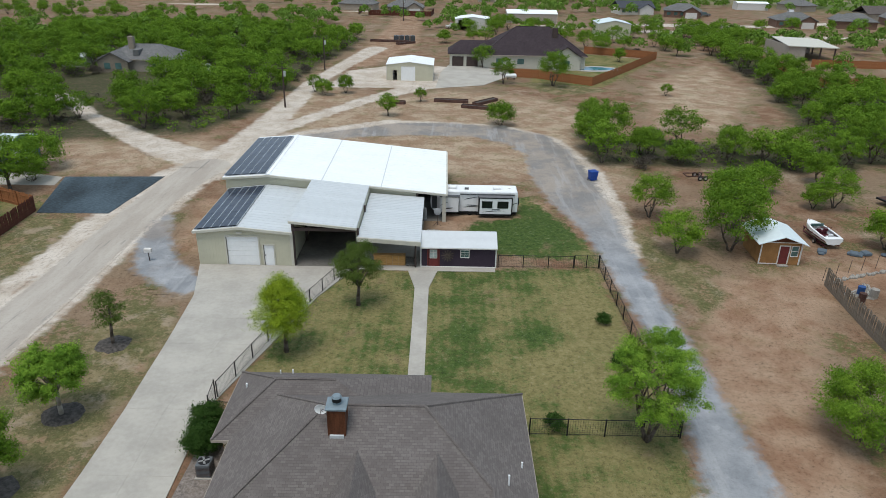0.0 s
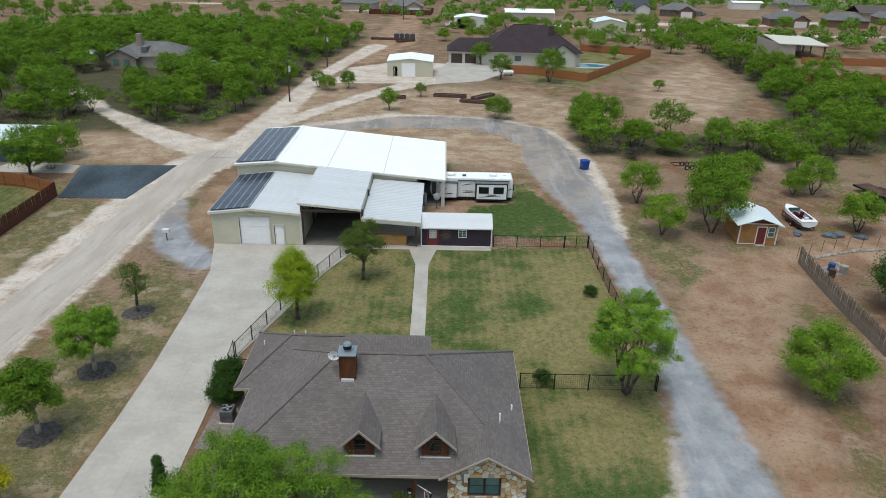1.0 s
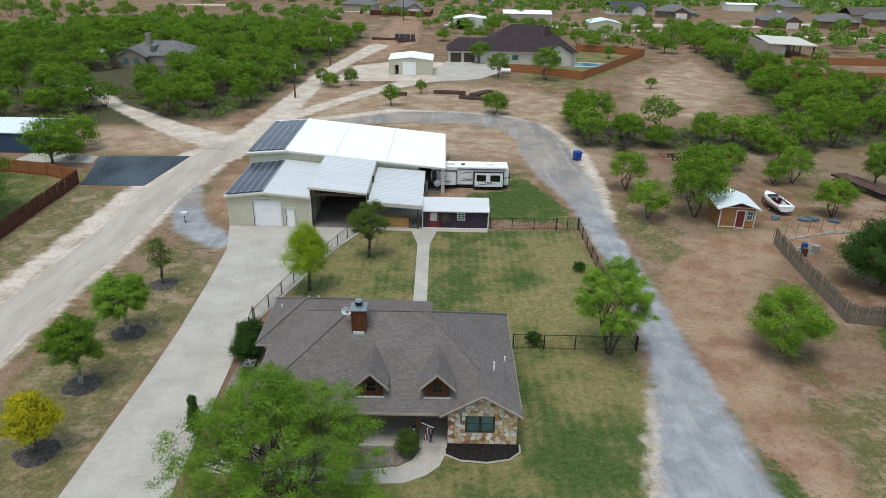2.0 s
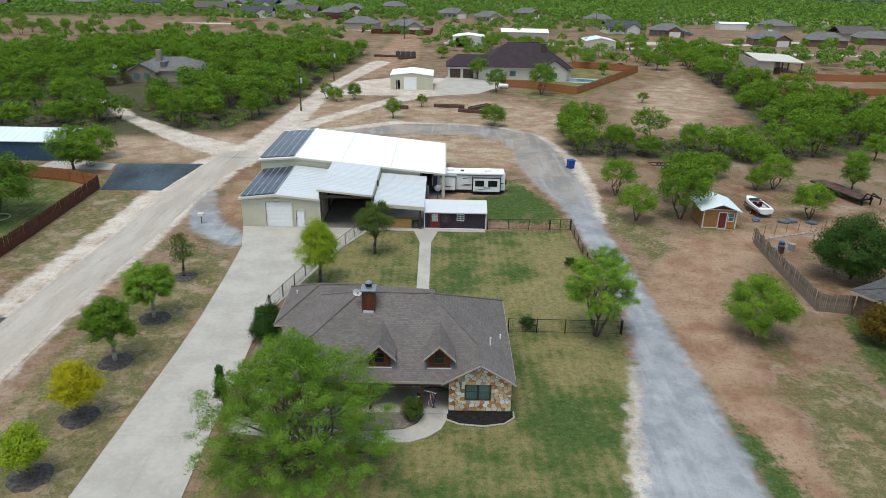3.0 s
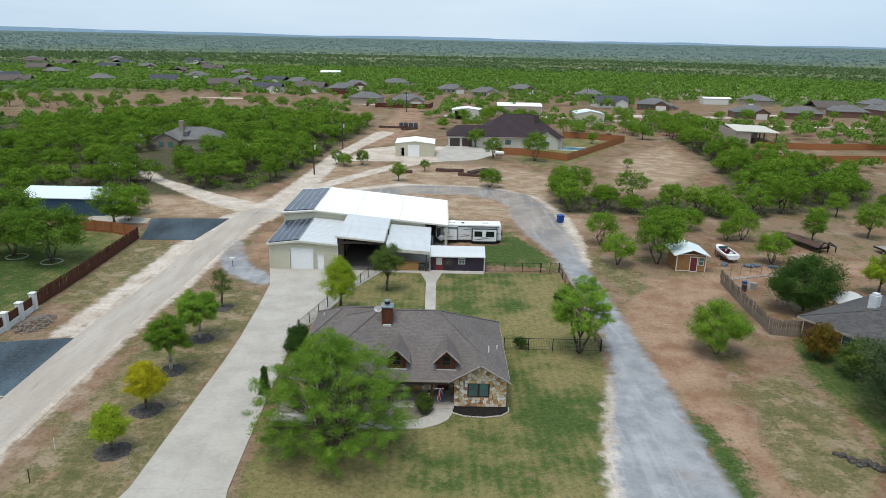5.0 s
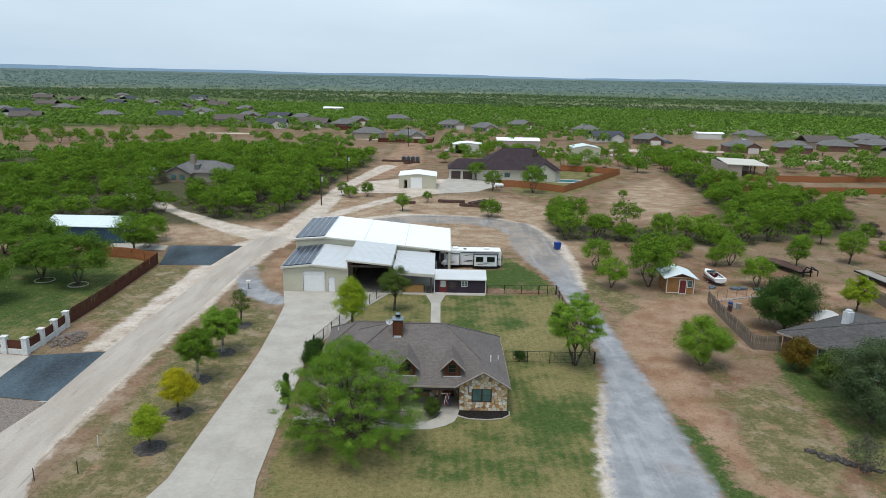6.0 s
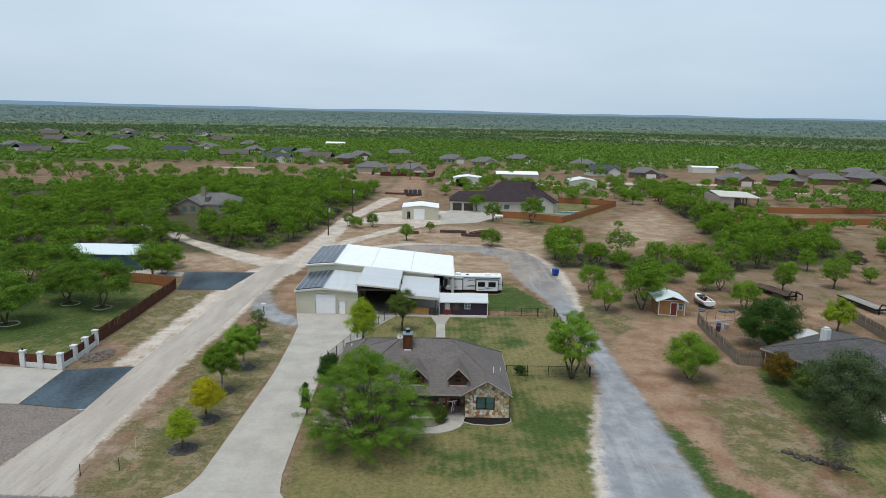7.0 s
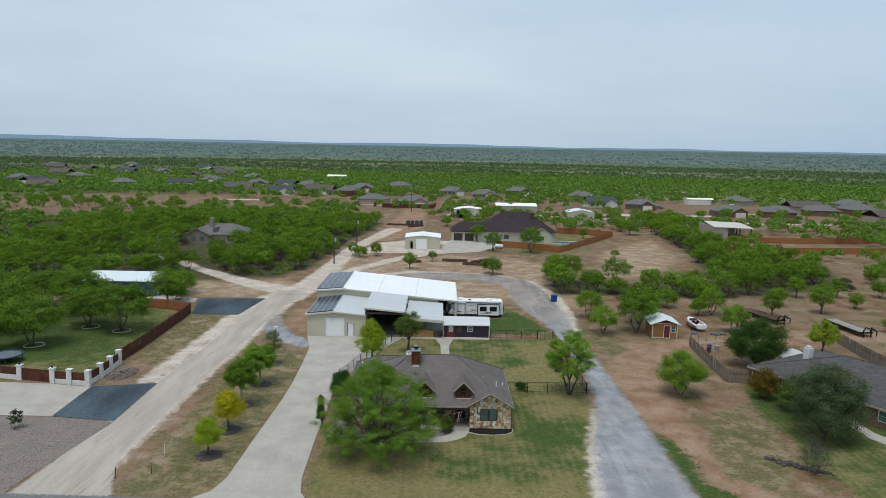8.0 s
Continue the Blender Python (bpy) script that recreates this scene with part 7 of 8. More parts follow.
def hip_house(name, x0, x1, y0, y1, e, s, ridge, roofmat, wallmat, label, base=-0.4, category="house"):
    """A one-storey hip-roofed house; ridge gives the inset of the ridge ends."""
    h = thing(name, (0, 0, 0), label, category)
    ym = (y0 + y1) / 2
    R = e + s * (ym - y0)
    xa, xb = x0 + ridge, x1 - ridge
    for f in ([(x0, y0, e), (x1, y0, e), (xb, ym, R), (xa, ym, R)], [(x1, y1, e), (x0, y1, e), (xa, ym, R), (xb, ym, R)], [(x1, y0, e), (x1, y1, e), (xb, ym, R)], [(x0, y1, e), (x0, y0, e), (xa, ym, R)]):
        part("roof", slab(bmesh.new(), f, 0.15), roofmat, h)
    for p, q in (((xa, ym, R), (xb, ym, R)), ((xa, ym, R), (x0, y0, e)), ((xb, ym, R), (x1, y0, e))):
        part("ridge_cap", tubes((p, q, 0.09, 0.09), n=6), roofmat, h)
    pieces("fascia", ((x0, y0 - 0.04, e - 0.22, x1, y0 - 0.004, e - 0.02), (x0 - 0.04, y0, e - 0.22, x0 - 0.004, y1, e - 0.02),), M_FASCIA, h)
    w = 0.5
    pieces("wall", ((x0 + w, y0 + w, base, x1 - w, y0 + w + 0.2, e - 0.02), (x0 + w, y1 - w - 0.2, base, x1 - w, y1 - w, e - 0.02), (x0 + w, y0 + w + 0.21, base, x0 + w + 0.2, y1 - w - 0.21, e - 0.02), (x1 - w - 0.2, y0 + w + 0.21, base, x1 - w, y1 - w - 0.21, e - 0.02),), wallmat, h)
    pieces("soffit", ((x0 + 0.03, y0 + 0.03, e - 0.2, x1 - 0.03, y1 - 0.03, e - 0.155),), M_FASCIA, h)
    return h


M_GREYSH = shingle_material("grey shingles", (0.115, 0.115, 0.115), (0.2, 0.195, 0.19), (0.07, 0.07, 0.07))
M_BRICK = simple("brown brick", (0.19, 0.115, 0.085), 0.9, vary=0.25, scale=3, bump=0.3)
nb = hip_house("neighbour_house", 0, 25, 0, 14.4, 2.35, 0.335, 7.8, shingle_material("dark grey shingles", (0.07, 0.068, 0.068), (0.115, 0.11, 0.108), (0.045, 0.044, 0.044)), M_BRICK, "low brown brick house with grey shingle roof", 0.0)
nb.matrix_basis = pose(35.6, 38.6, 0, 0, 0, -59.7)
for x in (4.5, 9.5, 15.5):
    window(nb, x, x + 1.6, 0.8, 1.9, 0.44, 2, 2)
c = part("chimney", boxes((3.7, 5.4, 2.8, 4.5, 6.2, 4.95)), simple("white painted brick", (0.55, 0.56, 0.58), 0.8, vary=0.12, scale=4, bump=0.3), nb, "white-painted chimney")
part("cap", boxes((3.83, 5.53, 4.95, 4.37, 6.07, 5.18), bevel=0.03), M_GALV, c)
j = thing("garden_canopy", (44.5, 45.0, -0.2), "white fabric canopy behind the neighbouring house", "canopy")
bm = bmesh.new()
top = bm.verts.new((0, 0, 3.0))
low = [bm.verts.new((2 * math.cos(i * math.pi / 2 + 0.78) * 1.4, 2 * math.sin(i * math.pi / 2 + 0.78) * 1.4, 2.1)) for i in range(4)]
for i in range(4):
    bm.faces.new((top, low[i], low[(i + 1) % 4]))
bmesh.ops.solidify(bm, geom=bm.faces[:], thickness=0.03)
part("cover", bm, M_DOORW, j)
for i in range(4):
    part("leg", tubes(((2 * math.cos(i * math.pi / 2 + 0.78) * 1.38, 2 * math.sin(i * math.pi / 2 + 0.78) * 1.38, -0.1), (2 * math.cos(i * math.pi / 2 + 0.78) * 1.38, 2 * math.sin(i * math.pi / 2 + 0.78) * 1.38, 2.1), 0.03, 0.03)), M_STEEL, j)
flat_slab("pavement_10", [(41.0, 24.6), (41.2, 22.5), (42.2, 20.4), (48, 17), (60, 16), (60, 18), (49, 19), (43.6, 21.6), (42.5, 24), (42.4, 27), (41.2, 27)], M_CONC, "curved concrete garden walk of the neighbouring house", "walkway", 0.05)
bm = bmesh.new()
for i in range(60):
    a = i / 59
    q = bmesh.ops.create_icosphere(bm, subdivisions=1, radius=STR.uniform(0.1, 0.3))["verts"]
    bmesh.ops.translate(bm, verts=q, vec=(28.3 + 4.4 * a + STR.uniform(-0.35, 0.35), 17.2 - 2.8 * a + STR.uniform(-0.4, 0.4), 0.04))
tagged(part("border_rocks", bm, M_MULCHG), "rough row of grey border rocks on the lawn", "stones", kind="stuff")

# ---- left-hand yards ----
plank_fence([(-44.0, 43.4), (-44.4, 56), (-44.8, 70.9)], 1.75, M_REDPLANK, "dark red-brown board fence along the road", "board fences")
plank_fence([(-44.9, 71.0), (-50, 73.5), (-58, 75.2)], 1.75, M_TANPLANK, "orange-brown board fence behind the dark one", "board fences", 0.3)
M_WBRICK = simple("white painted brick", (0.62, 0.62, 0.6), 0.8, vary=0.1, scale=4, bump=0.4)
POSTS = [(-57.0, 36.4), (-52.4, 35.5), (-48.0, 34.6), (-45.8, 34.2), (-43.5, 33.9), (-43.4, 36.6), (-43.5, 39.3), (-43.7, 42.1)]
gp = thing("gateposts_fence", (0, 0, 0), "white brick pillars with low walls and red-brown boards", "fence")
for i, (x, y) in enumerate(POSTS):
    p = part("pillar", boxes((x - 0.28, y - 0.28, -0.05, x + 0.28, y + 0.28, 1.78), bevel=0.02), M_WBRICK, gp, "white brick pillar")
    part("cap", boxes((x - 0.34, y - 0.34, 1.78, x + 0.34, y + 0.34, 1.88), bevel=0.02), M_WBRICK, p)
    if i in (1, 2):
        part("lamp", tubes(((x, y, 1.88), (x, y, 2.1), 0.1, 0.14), n=8), M_BLACK, p, "small black pillar lamp")
for i, (a, b) in enumerate(zip(POSTS, POSTS[1:])):
    L, ang = math.dist(a, b), math.atan2(b[1] - a[1], b[0] - a[0])
    c = ((a[0] + b[0]) / 2, (a[1] + b[1]) / 2)
    if i != 1:
        bm = boxes((-L / 2 + 0.29, -0.12, -0.05, L / 2 - 0.29, 0.12, 0.55))
        bmesh.ops.transform(bm, matrix=Matrix.Translation((*c, 0)) @ Matrix.Rotation(ang, 4, "Z"), verts=bm.verts)
        part("low_wall", bm, M_WBRICK, gp)
    n = max(3, int((L - 0.6) / 0.15))
    for k in range(n):
        u = -L / 2 + 0.3 + (L - 0.6) * (k + 0.5) / n
        bm = boxes((u - 0.07, -0.02, 0.57 if i != 1 else 0.05, u + 0.07, 0.02, 1.5))
        bmesh.ops.transform(bm, matrix=Matrix.Translation((*c, 0)) @ Matrix.Rotation(ang, 4, "Z"), verts=bm.verts)
        part("board", bm, M_REDPLANK, gp)
M_NAVY = simple("navy metal siding", (0.045, 0.085, 0.14), 0.5, vary=0.08, scale=0.5)


def gable_shop(name, x0, x1, y0, y1, base, e, r, wallmat, roofmat, label, along="x", doors=(), seams=True):
    """A plain metal building with a gable roof whose ridge runs along x or y."""
    s = thing(name, (0, 0, 0), label, "building")
    if along == "x":
        ym = (y0 + y1) / 2
        panel_wall(s, x0, x1, base, [(x0, e), (x1, e)], y0, [d for d in doors], 0.12, wallmat, step=0.5 if seams else 0)
        pieces("wall", ((x0, y1 - 0.12, base, x1, y1, e),), wallmat, s)
        for x in (x0, x1 - 0.12):
            part("wall", wall(bmesh.new(), [(y0 + 0.13, base), (y1 - 0.13, base), (y1 - 0.13, e), (ym, r - 0.06), (y0 + 0.13, e)], "x", x, 0.12), wallmat, s)
        fs = [[(x0 - 0.2, y0 - 0.2, e), (x1 + 0.2, y0 - 0.2, e), (x1 + 0.2, ym, r), (x0 - 0.2, ym, r)], [(x1 + 0.2, y1 + 0.2, e), (x0 - 0.2, y1 + 0.2, e), (x0 - 0.2, ym, r), (x1 + 0.2, ym, r)]]
    else:
        xm = (x0 + x1) / 2
        panel_wall(s, x0, x1, base, [(x0, e), (xm, r - 0.06), (x1, e)], y0, [d for d in doors], 0.12, wallmat, step=0.5 if seams else 0)
        part("wall", wall(bmesh.new(), [(x0, base), (x1, base), (x1, e), (xm, r - 0.06), (x0, e)], "y", y1 - 0.12, 0.12), wallmat, s)
        pieces("wall", ((x0, y0 + 0.13, base, x0 + 0.12, y1 - 0.13, e),), wallmat, s)
        pieces("wall", ((x1 - 0.12, y0 + 0.13, base, x1, y1 - 0.13, e),), wallmat, s)
        fs = [[(x0 - 0.15, y0 - 0.15, e), (xm, y0 - 0.15, r), (xm, y1 + 0.15, r), (x0 - 0.15, y1 + 0.15, e)], [(xm, y0 - 0.15, r), (x1 + 0.15, y0 - 0.15, e), (x1 + 0.15, y1 + 0.15, e), (xm, y1 + 0.15, r)]]
    for f in fs:
        bm = slab(bmesh.new(), f, 0.1)
        a, b, c, d = [Vector(p) for p in f]
        n = int(max((b - a).length, (d - a).length) / 0.9) if seams else 0
        ribs = []
        for i in range(1, n):
            t = i / n
            if along == "x":
                p, q, o = a.lerp(b, t), d.lerp(c, t), Vector((0.05, 0, 0))
            else:
                p, q, o = a.lerp(d, t), b.lerp(c, t), Vector((0, -0.05, 0))
            up = Vector((0, 0, 0.03))
            ribs.append([p + up, p + o + up, q + o + up, q + up])
        top = part("roof", bm, roofmat, s)
        for r in ribs:
            part("rib", slab(bmesh.new(), r, 0.05), roofmat, top)
    pieces("trim", ((x0 - 0.03, y0 - 0.03, base, x0 + 0.1, y0 - 0.004, e), (x1 - 0.1, y0 - 0.03, base, x1 + 0.03, y0 - 0.004, e),), M_TRIM, s)
    return s


b = gable_shop("blue_workshop", -69.2, -55.3, 83.2, 91.5, GS, 2.5, 3.6, M_NAVY, M_PALEROOF, "navy metal workshop with pale metal roof")
part("overhead_door", boxes((-55.3, 85.6, GS, -55.24, 88.8, 2.1)), M_DOORW, b, "white overhead door")
b = gable_shop("cream_workshop", -12.5, -2.6, 149.5, 158.5, GS, 3.0, 3.6, M_CREAM, M_WHITE, "cream metal workshop with white metal roof", "y", [(-9.4, -6.4, GS, 2.6), (-11.2, -10.3, GS, 1.8)])
part("overhead_door", boxes((-9.4, 149.56, GS, -6.4, 149.62, 2.6)), M_DOORW, b)
d = part("walk_door", boxes((-10.95, 149.45, GS, -10.9, 150.3, 1.75)), M_DOORW, b, "open white walk door")
tp = thing("trampoline", (-58.4, 42.5, 0.0), "round dark trampoline on the green lawn", "trampoline")
part("mat", tubes(((0, 0, 0.8), (0, 0, 0.84), 1.7, 1.7), n=24), simple("grey net", (0.13, 0.15, 0.18), 0.7), tp)
part("rim", tubes(*[((1.85 * math.cos(i * 0.2618), 1.85 * math.sin(i * 0.2618), 0.82), (1.85 * math.cos((i + 1) * 0.2618), 1.85 * math.sin((i + 1) * 0.2618), 0.82), 0.1, 0.1) for i in range(24)], n=5), M_NAVY, tp)
for i in range(4):
    a = i * math.pi / 2 + 0.5
    part("leg", tubes(((1.8 * math.cos(a), 1.8 * math.sin(a), -0.05), (1.8 * math.cos(a), 1.8 * math.sin(a), 0.8), 0.04, 0.04)), M_STEEL, tp)
bm = bmesh.new()
for i in range(420):
    r, a = 2.0 * STR.random() ** 0.6, STR.uniform(0, 6.28)
    q = bmesh.ops.create_icosphere(bm, subdivisions=1, radius=STR.uniform(0.05, 0.13))["verts"]
    bmesh.ops.translate(bm, verts=q, vec=(-41.4 + r * math.cos(a) * 0.8, 38.2 + r * math.sin(a) * 1.3, 0.02 + 0.55 * max(0, 1 - r / 2.0)))
tagged(part("gravel_heap", bm, M_PEBBLE), "heap of loose brown gravel by the pillars", "gravel", kind="stuff")
for (x, y) in ((-51.2, 59.2), (-56.8, 61), (-59.5, 50.5)):
    tagged(part("tree_ring", tubes(*[((x + 1.3 * math.cos(i * 0.349), y + 1.3 * math.sin(i * 0.349), gz(x, y) + 0.05), (x + 1.3 * math.cos((i + 0.93) * 0.349), y + 1.3 * math.sin((i + 0.93) * 0.349), gz(x, y) + 0.05), 0.08, 0.08) for i in range(18)], n=5), M_CONC), "ring of pale edging stones round a tree", "edging", "stone rings round yard trees")
j = thing("utility_cabinet", (-27.5, 58.7, gz(-27, 58)), "small white utility box on a post", "utility box")
part("post", tubes(((0, 0, 0), (0, 0, 0.9), 0.05, 0.05)), M_STEEL, j)
part("box", boxes((-0.35, -0.18, 0.9, 0.35, 0.18, 1.3), bevel=0.04), M_WTRIM, j)
for x, y in ((-27.6, 16.2), (-27.3, 12.5), (-29.9, 11.5)):
    tagged(part("marker_post", tubes(((x, y, -0.05), (x, y, 1.0), 0.04, 0.035), n=6), M_WTRIM if y > 14 else M_STEEL), "slim roadside marker post in the grass", "post", "marker posts by the road")
tree("cane_shrub", (-44.2, 21.4), 2.0, 0.8, 71, L_GREY, "thin upright cane shrub in the gravel yard", 500, 0.12, 0.05, 6, clumps=30, spread=0.12, category="shrub", lobes=0)


def utility_pole(x, y, h):
    z = gz(x, y)
    p = thing("utility_pole", (x, y, z), "dark wooden utility pole with a grey transformer", "utility pole", "utility poles along the caliche road")
    part("pole", tubes(((0, 0, -0.2), (0, 0, h), 0.16, 0.11), n=8), M_STEEL, p)
    part("transformer", tubes(((0.3, 0, h - 1.7), (0.3, 0, h - 0.8), 0.22, 0.22), n=10), M_ALU, p)
    part("crossarm", boxes((-0.9, -0.06, h - 0.4, 0.9, 0.06, h - 0.28)), M_STEEL, p)


utility_pole(-28.4, 122.5, 7.2)
utility_pole(-27.4, 160, 7.4)
utility_pole(-15.5, 262, 8)
utility_pole(72, 330, 8)


# ---- dark-roofed house and its yard ----
M_DARKSH = shingle_material("dark plum shingles", (0.035, 0.026, 0.03), (0.066, 0.05, 0.055), (0.02, 0.015, 0.018))
dk = hip_house("dark_roofed_house", 8.5, 33.5, 167.0, 183.5, 2.7, 0.68, 8.5, M_DARKSH, M_TRIM, "cream house with dark plum hip roof and chimney")
part("roof", slab(slab(slab(bmesh.new(), [(0.5, 168.5, 2.6), (9.5, 168.5, 2.6), (12.5, 173, 5.2), (3.5, 173, 5.2)], 0.14), [(9.5, 177.5, 2.6), (0.5, 177.5, 2.6), (3.5, 173, 5.2), (12.5, 173, 5.2)], 0.14), [(0.5, 177.5, 2.6), (0.5, 168.5, 2.6), (3.5, 173, 5.2)], 0.14), M_DARKSH, dk)
pieces("wall", ((1.0, 169.0, GS, 9.0, 169.2, 2.6), (1.0, 169.21, GS, 1.2, 177, 2.6),), M_TRIM, dk)
for x in (1.6, 5.0):
    part("garage_door", boxes((x, 168.94, GS, x + 2.7, 168.99, 1.9)), M_STEEL, dk, "dark brown garage door")
part("roof", slab(slab(bmesh.new(), [(24.5, 165.4, 2.6), (28.3, 165.4, 5.0), (28.3, 172, 5.0), (24.5, 168, 2.6)], 0.14), [(28.3, 165.4, 5.0), (32.1, 165.4, 2.6), (32.1, 168, 2.6), (28.3, 172, 5.0)], 0.14), M_DARKSH, dk)
part("wall", wall(bmesh.new(), [(25, GS), (31.6, GS), (31.6, 2.6), (28.3, 4.75), (25, 2.6)], "y", 165.9, 1.5), M_TRIM, dk)
part("chimney", boxes((25.5, 172, 5.5, 26.7, 173.2, 8.4)), M_STEEL, dk)
for x, y in ((12, 167.4), (17, 167.4), (27.5, 165.8)):
    part("window", boxes((x, y, 0.6, x + 1.6, y + 0.08, 1.8)), M_GLASS, dk)
plank_fence([(14.5, 156.5), (20.4, 155.0), (31.0, 147.6), (43.5, 167), (55.0, 185.5), (37.5, 192.8)], 1.85, M_TANPLANK, "orange-brown board fence round the pool yard", "board fences", 0.42)
plank_fence([(81, 183), (81.7, 151.5), (104, 154), (140, 157)], 1.85, M_TANPLANK, "orange-brown board fence round the far yard", "board fences", 0.5)
plank_fence([(92, 178), (112, 176), (150, 182)], 1.85, M_TANPLANK, "orange-brown board fence behind the far yard", "board fences", 0.5)
pool = thing("swimming_pool", (35.5, 168.5, GS), "kidney-shaped blue pool with pale stone edge", "pool")


def blob(rx, ry, z, th):
    bm = bmesh.new()
    slab(bm, [(math.cos(a) * rx * (1 + 0.15 * math.cos(2 * a + 0.6)), math.sin(a) * ry * (1 + 0.1 * math.sin(2 * a)), z) for a in [i * 2 * math.pi / 24 for i in range(24)]], th)
    return bm


part("deck", blob(6.4, 3.8, 0.08, 0.2), M_CONC, pool)
part("water", blob(4.6, 2.3, 0.11, 0.1), simple("pool water", (0.03, 0.16, 0.24), 0.06, vary=0.1), pool, "clear blue pool water")
tk = thing("propane_tank", (14.4, 153.5, GS), "white propane tank on feet beside the fence", "tank")
part("tank", tubes(((-1.2, 0, 0.75), (-0.95, 0, 0.75), 0.2, 0.5), ((-0.95, 0, 0.75), (0.95, 0, 0.75), 0.5, 0.5), ((0.95, 0, 0.75), (1.2, 0, 0.75), 0.5, 0.2), n=14), M_DOORW, tk)
part("foot", boxes((-0.8, -0.35, 0, -0.6, 0.35, 0.4), (0.6, -0.35, 0, 0.8, 0.35, 0.4)), M_STEEL, tk)


def raised_bed(x, y, w, d, t):
    b = thing("raised_bed", (x, y, GS), "long raised garden bed of rusty-brown boards", "garden bed", "raised beds on the red dirt", turn=t)
    part("side_board", boxes((-w / 2, -d / 2, 0, w / 2, -d / 2 + 0.08, 0.55)), M_RUST, b)
    part("side_board", boxes((-w / 2, d / 2 - 0.08, 0, w / 2, d / 2, 0.55)), M_RUST, b)
    part("end_board", boxes((-w / 2, -d / 2 + 0.08, 0, -w / 2 + 0.08, d / 2 - 0.08, 0.55)), M_RUST, b)
    part("end_board", boxes((w / 2 - 0.08, -d / 2 + 0.08, 0, w / 2, d / 2 - 0.08, 0.55)), M_RUST, b)
    part("soil", boxes((-w / 2 + 0.09, -d / 2 + 0.09, 0, w / 2 - 0.09, d / 2 - 0.09, 0.4)), M_MULCHG, b)


for q in ((1.2, 129.6, 6.4, 1.3, -6), (6.2, 124.6, 6.4, 1.3, -16), (7.6, 129.4, 6.0, 1.3, 48), (-8.6, 127.4, 2.6, 1.2, -10), (-16.5, 208, 11, 1.5, -4), (-11.5, 204.5, 6, 1.5, 40)):
    raised_bed(*q)
for i in range(4):
    w_ = thing("water_tank", (-14.5 + i * 1.6, 209.5, GS), "dark square water tank in a row", "tank", "water tanks beside the far beds")
    part("body", boxes((-0.7, -0.7, 0.05, 0.7, 0.7, 1.7), bevel=0.1), M_GRAPH, w_)
    part("lid", tubes(((0, 0, 1.7), (0, 0, 1.8), 0.25, 0.25), n=10), M_BLACK, w_)

# grey house in the woods
lh = hip_house("stone_house", -75.8, -58.0, 153.5, 164.5, 2.3, 0.46, 5.5, M_GREYSH, M_FASCIA, "pale stone house with grey roof among mesquites")
part("gable", wall(bmesh.new(), [(-75.2, GS), (-68.7, GS), (-68.7, 2.2), (-72, 3.8), (-75.2, 2.2)], "y", 152.2, 0.2), M_MORTAR, lh)
part("roof", slab(slab(bmesh.new(), [(-75.8, 151.8, 2.0), (-72, 151.8, 4.0), (-72, 159, 4.0), (-75.8, 159, 2.0)], 0.13), [(-72, 151.8, 4.0), (-68.2, 151.8, 2.0), (-68.2, 159, 2.0), (-72, 159, 4.0)], 0.13), M_GREYSH, lh)
part("chimney", boxes((-70.0, 157, 3.5, -68.9, 158.2, 6.6)), M_MORTAR, lh)
part("dormer", boxes((-68.2, 154.6, 2.9, -67.0, 157.5, 4.1)), M_GREYSH, lh)
for x in (-73.8, -71.4, -64, -60.5):
    part("window", boxes((x, (152.1 if x < -68 else 153.9), 0.4, x + 1.3, (152.19 if x < -68 else 153.99), 1.7)), M_GLASS, lh)
sh = gable_shop("garden_hut", -86, -81, 158, 162, GS, 1.9, 2.5, M_TRIM, M_GALV, "small pale garden hut among mesquites", seams=False)
cn = thing("carport", (96.5, 194, GS), "tan open-fronted barn with pale flat metal roof", "building")
bm = slab(bmesh.new(), [(-7.5, -8, 4.0), (6, -8, 3.6), (8, 8, 3.9), (-5, 8, 4.4)], 0.2)
part("roof", bm, M_TRIM, cn)
pieces("wall", ((-7, -7.6, 0, -6.8, 7, 3.9), (-6.8, -7.6, 0, -2.5, -7.4, 3.8), (-6, 7, 0, 6, 7.2, 3.8),), M_FASCIA, cn)
for x, y in ((5.3, -7.5), (1.5, -7.5), (6.5, 6.5)):
    part("post", boxes((x - 0.15, y - 0.15, 0, x + 0.15, y + 0.15, 3.6)), M_STEEL, cn)


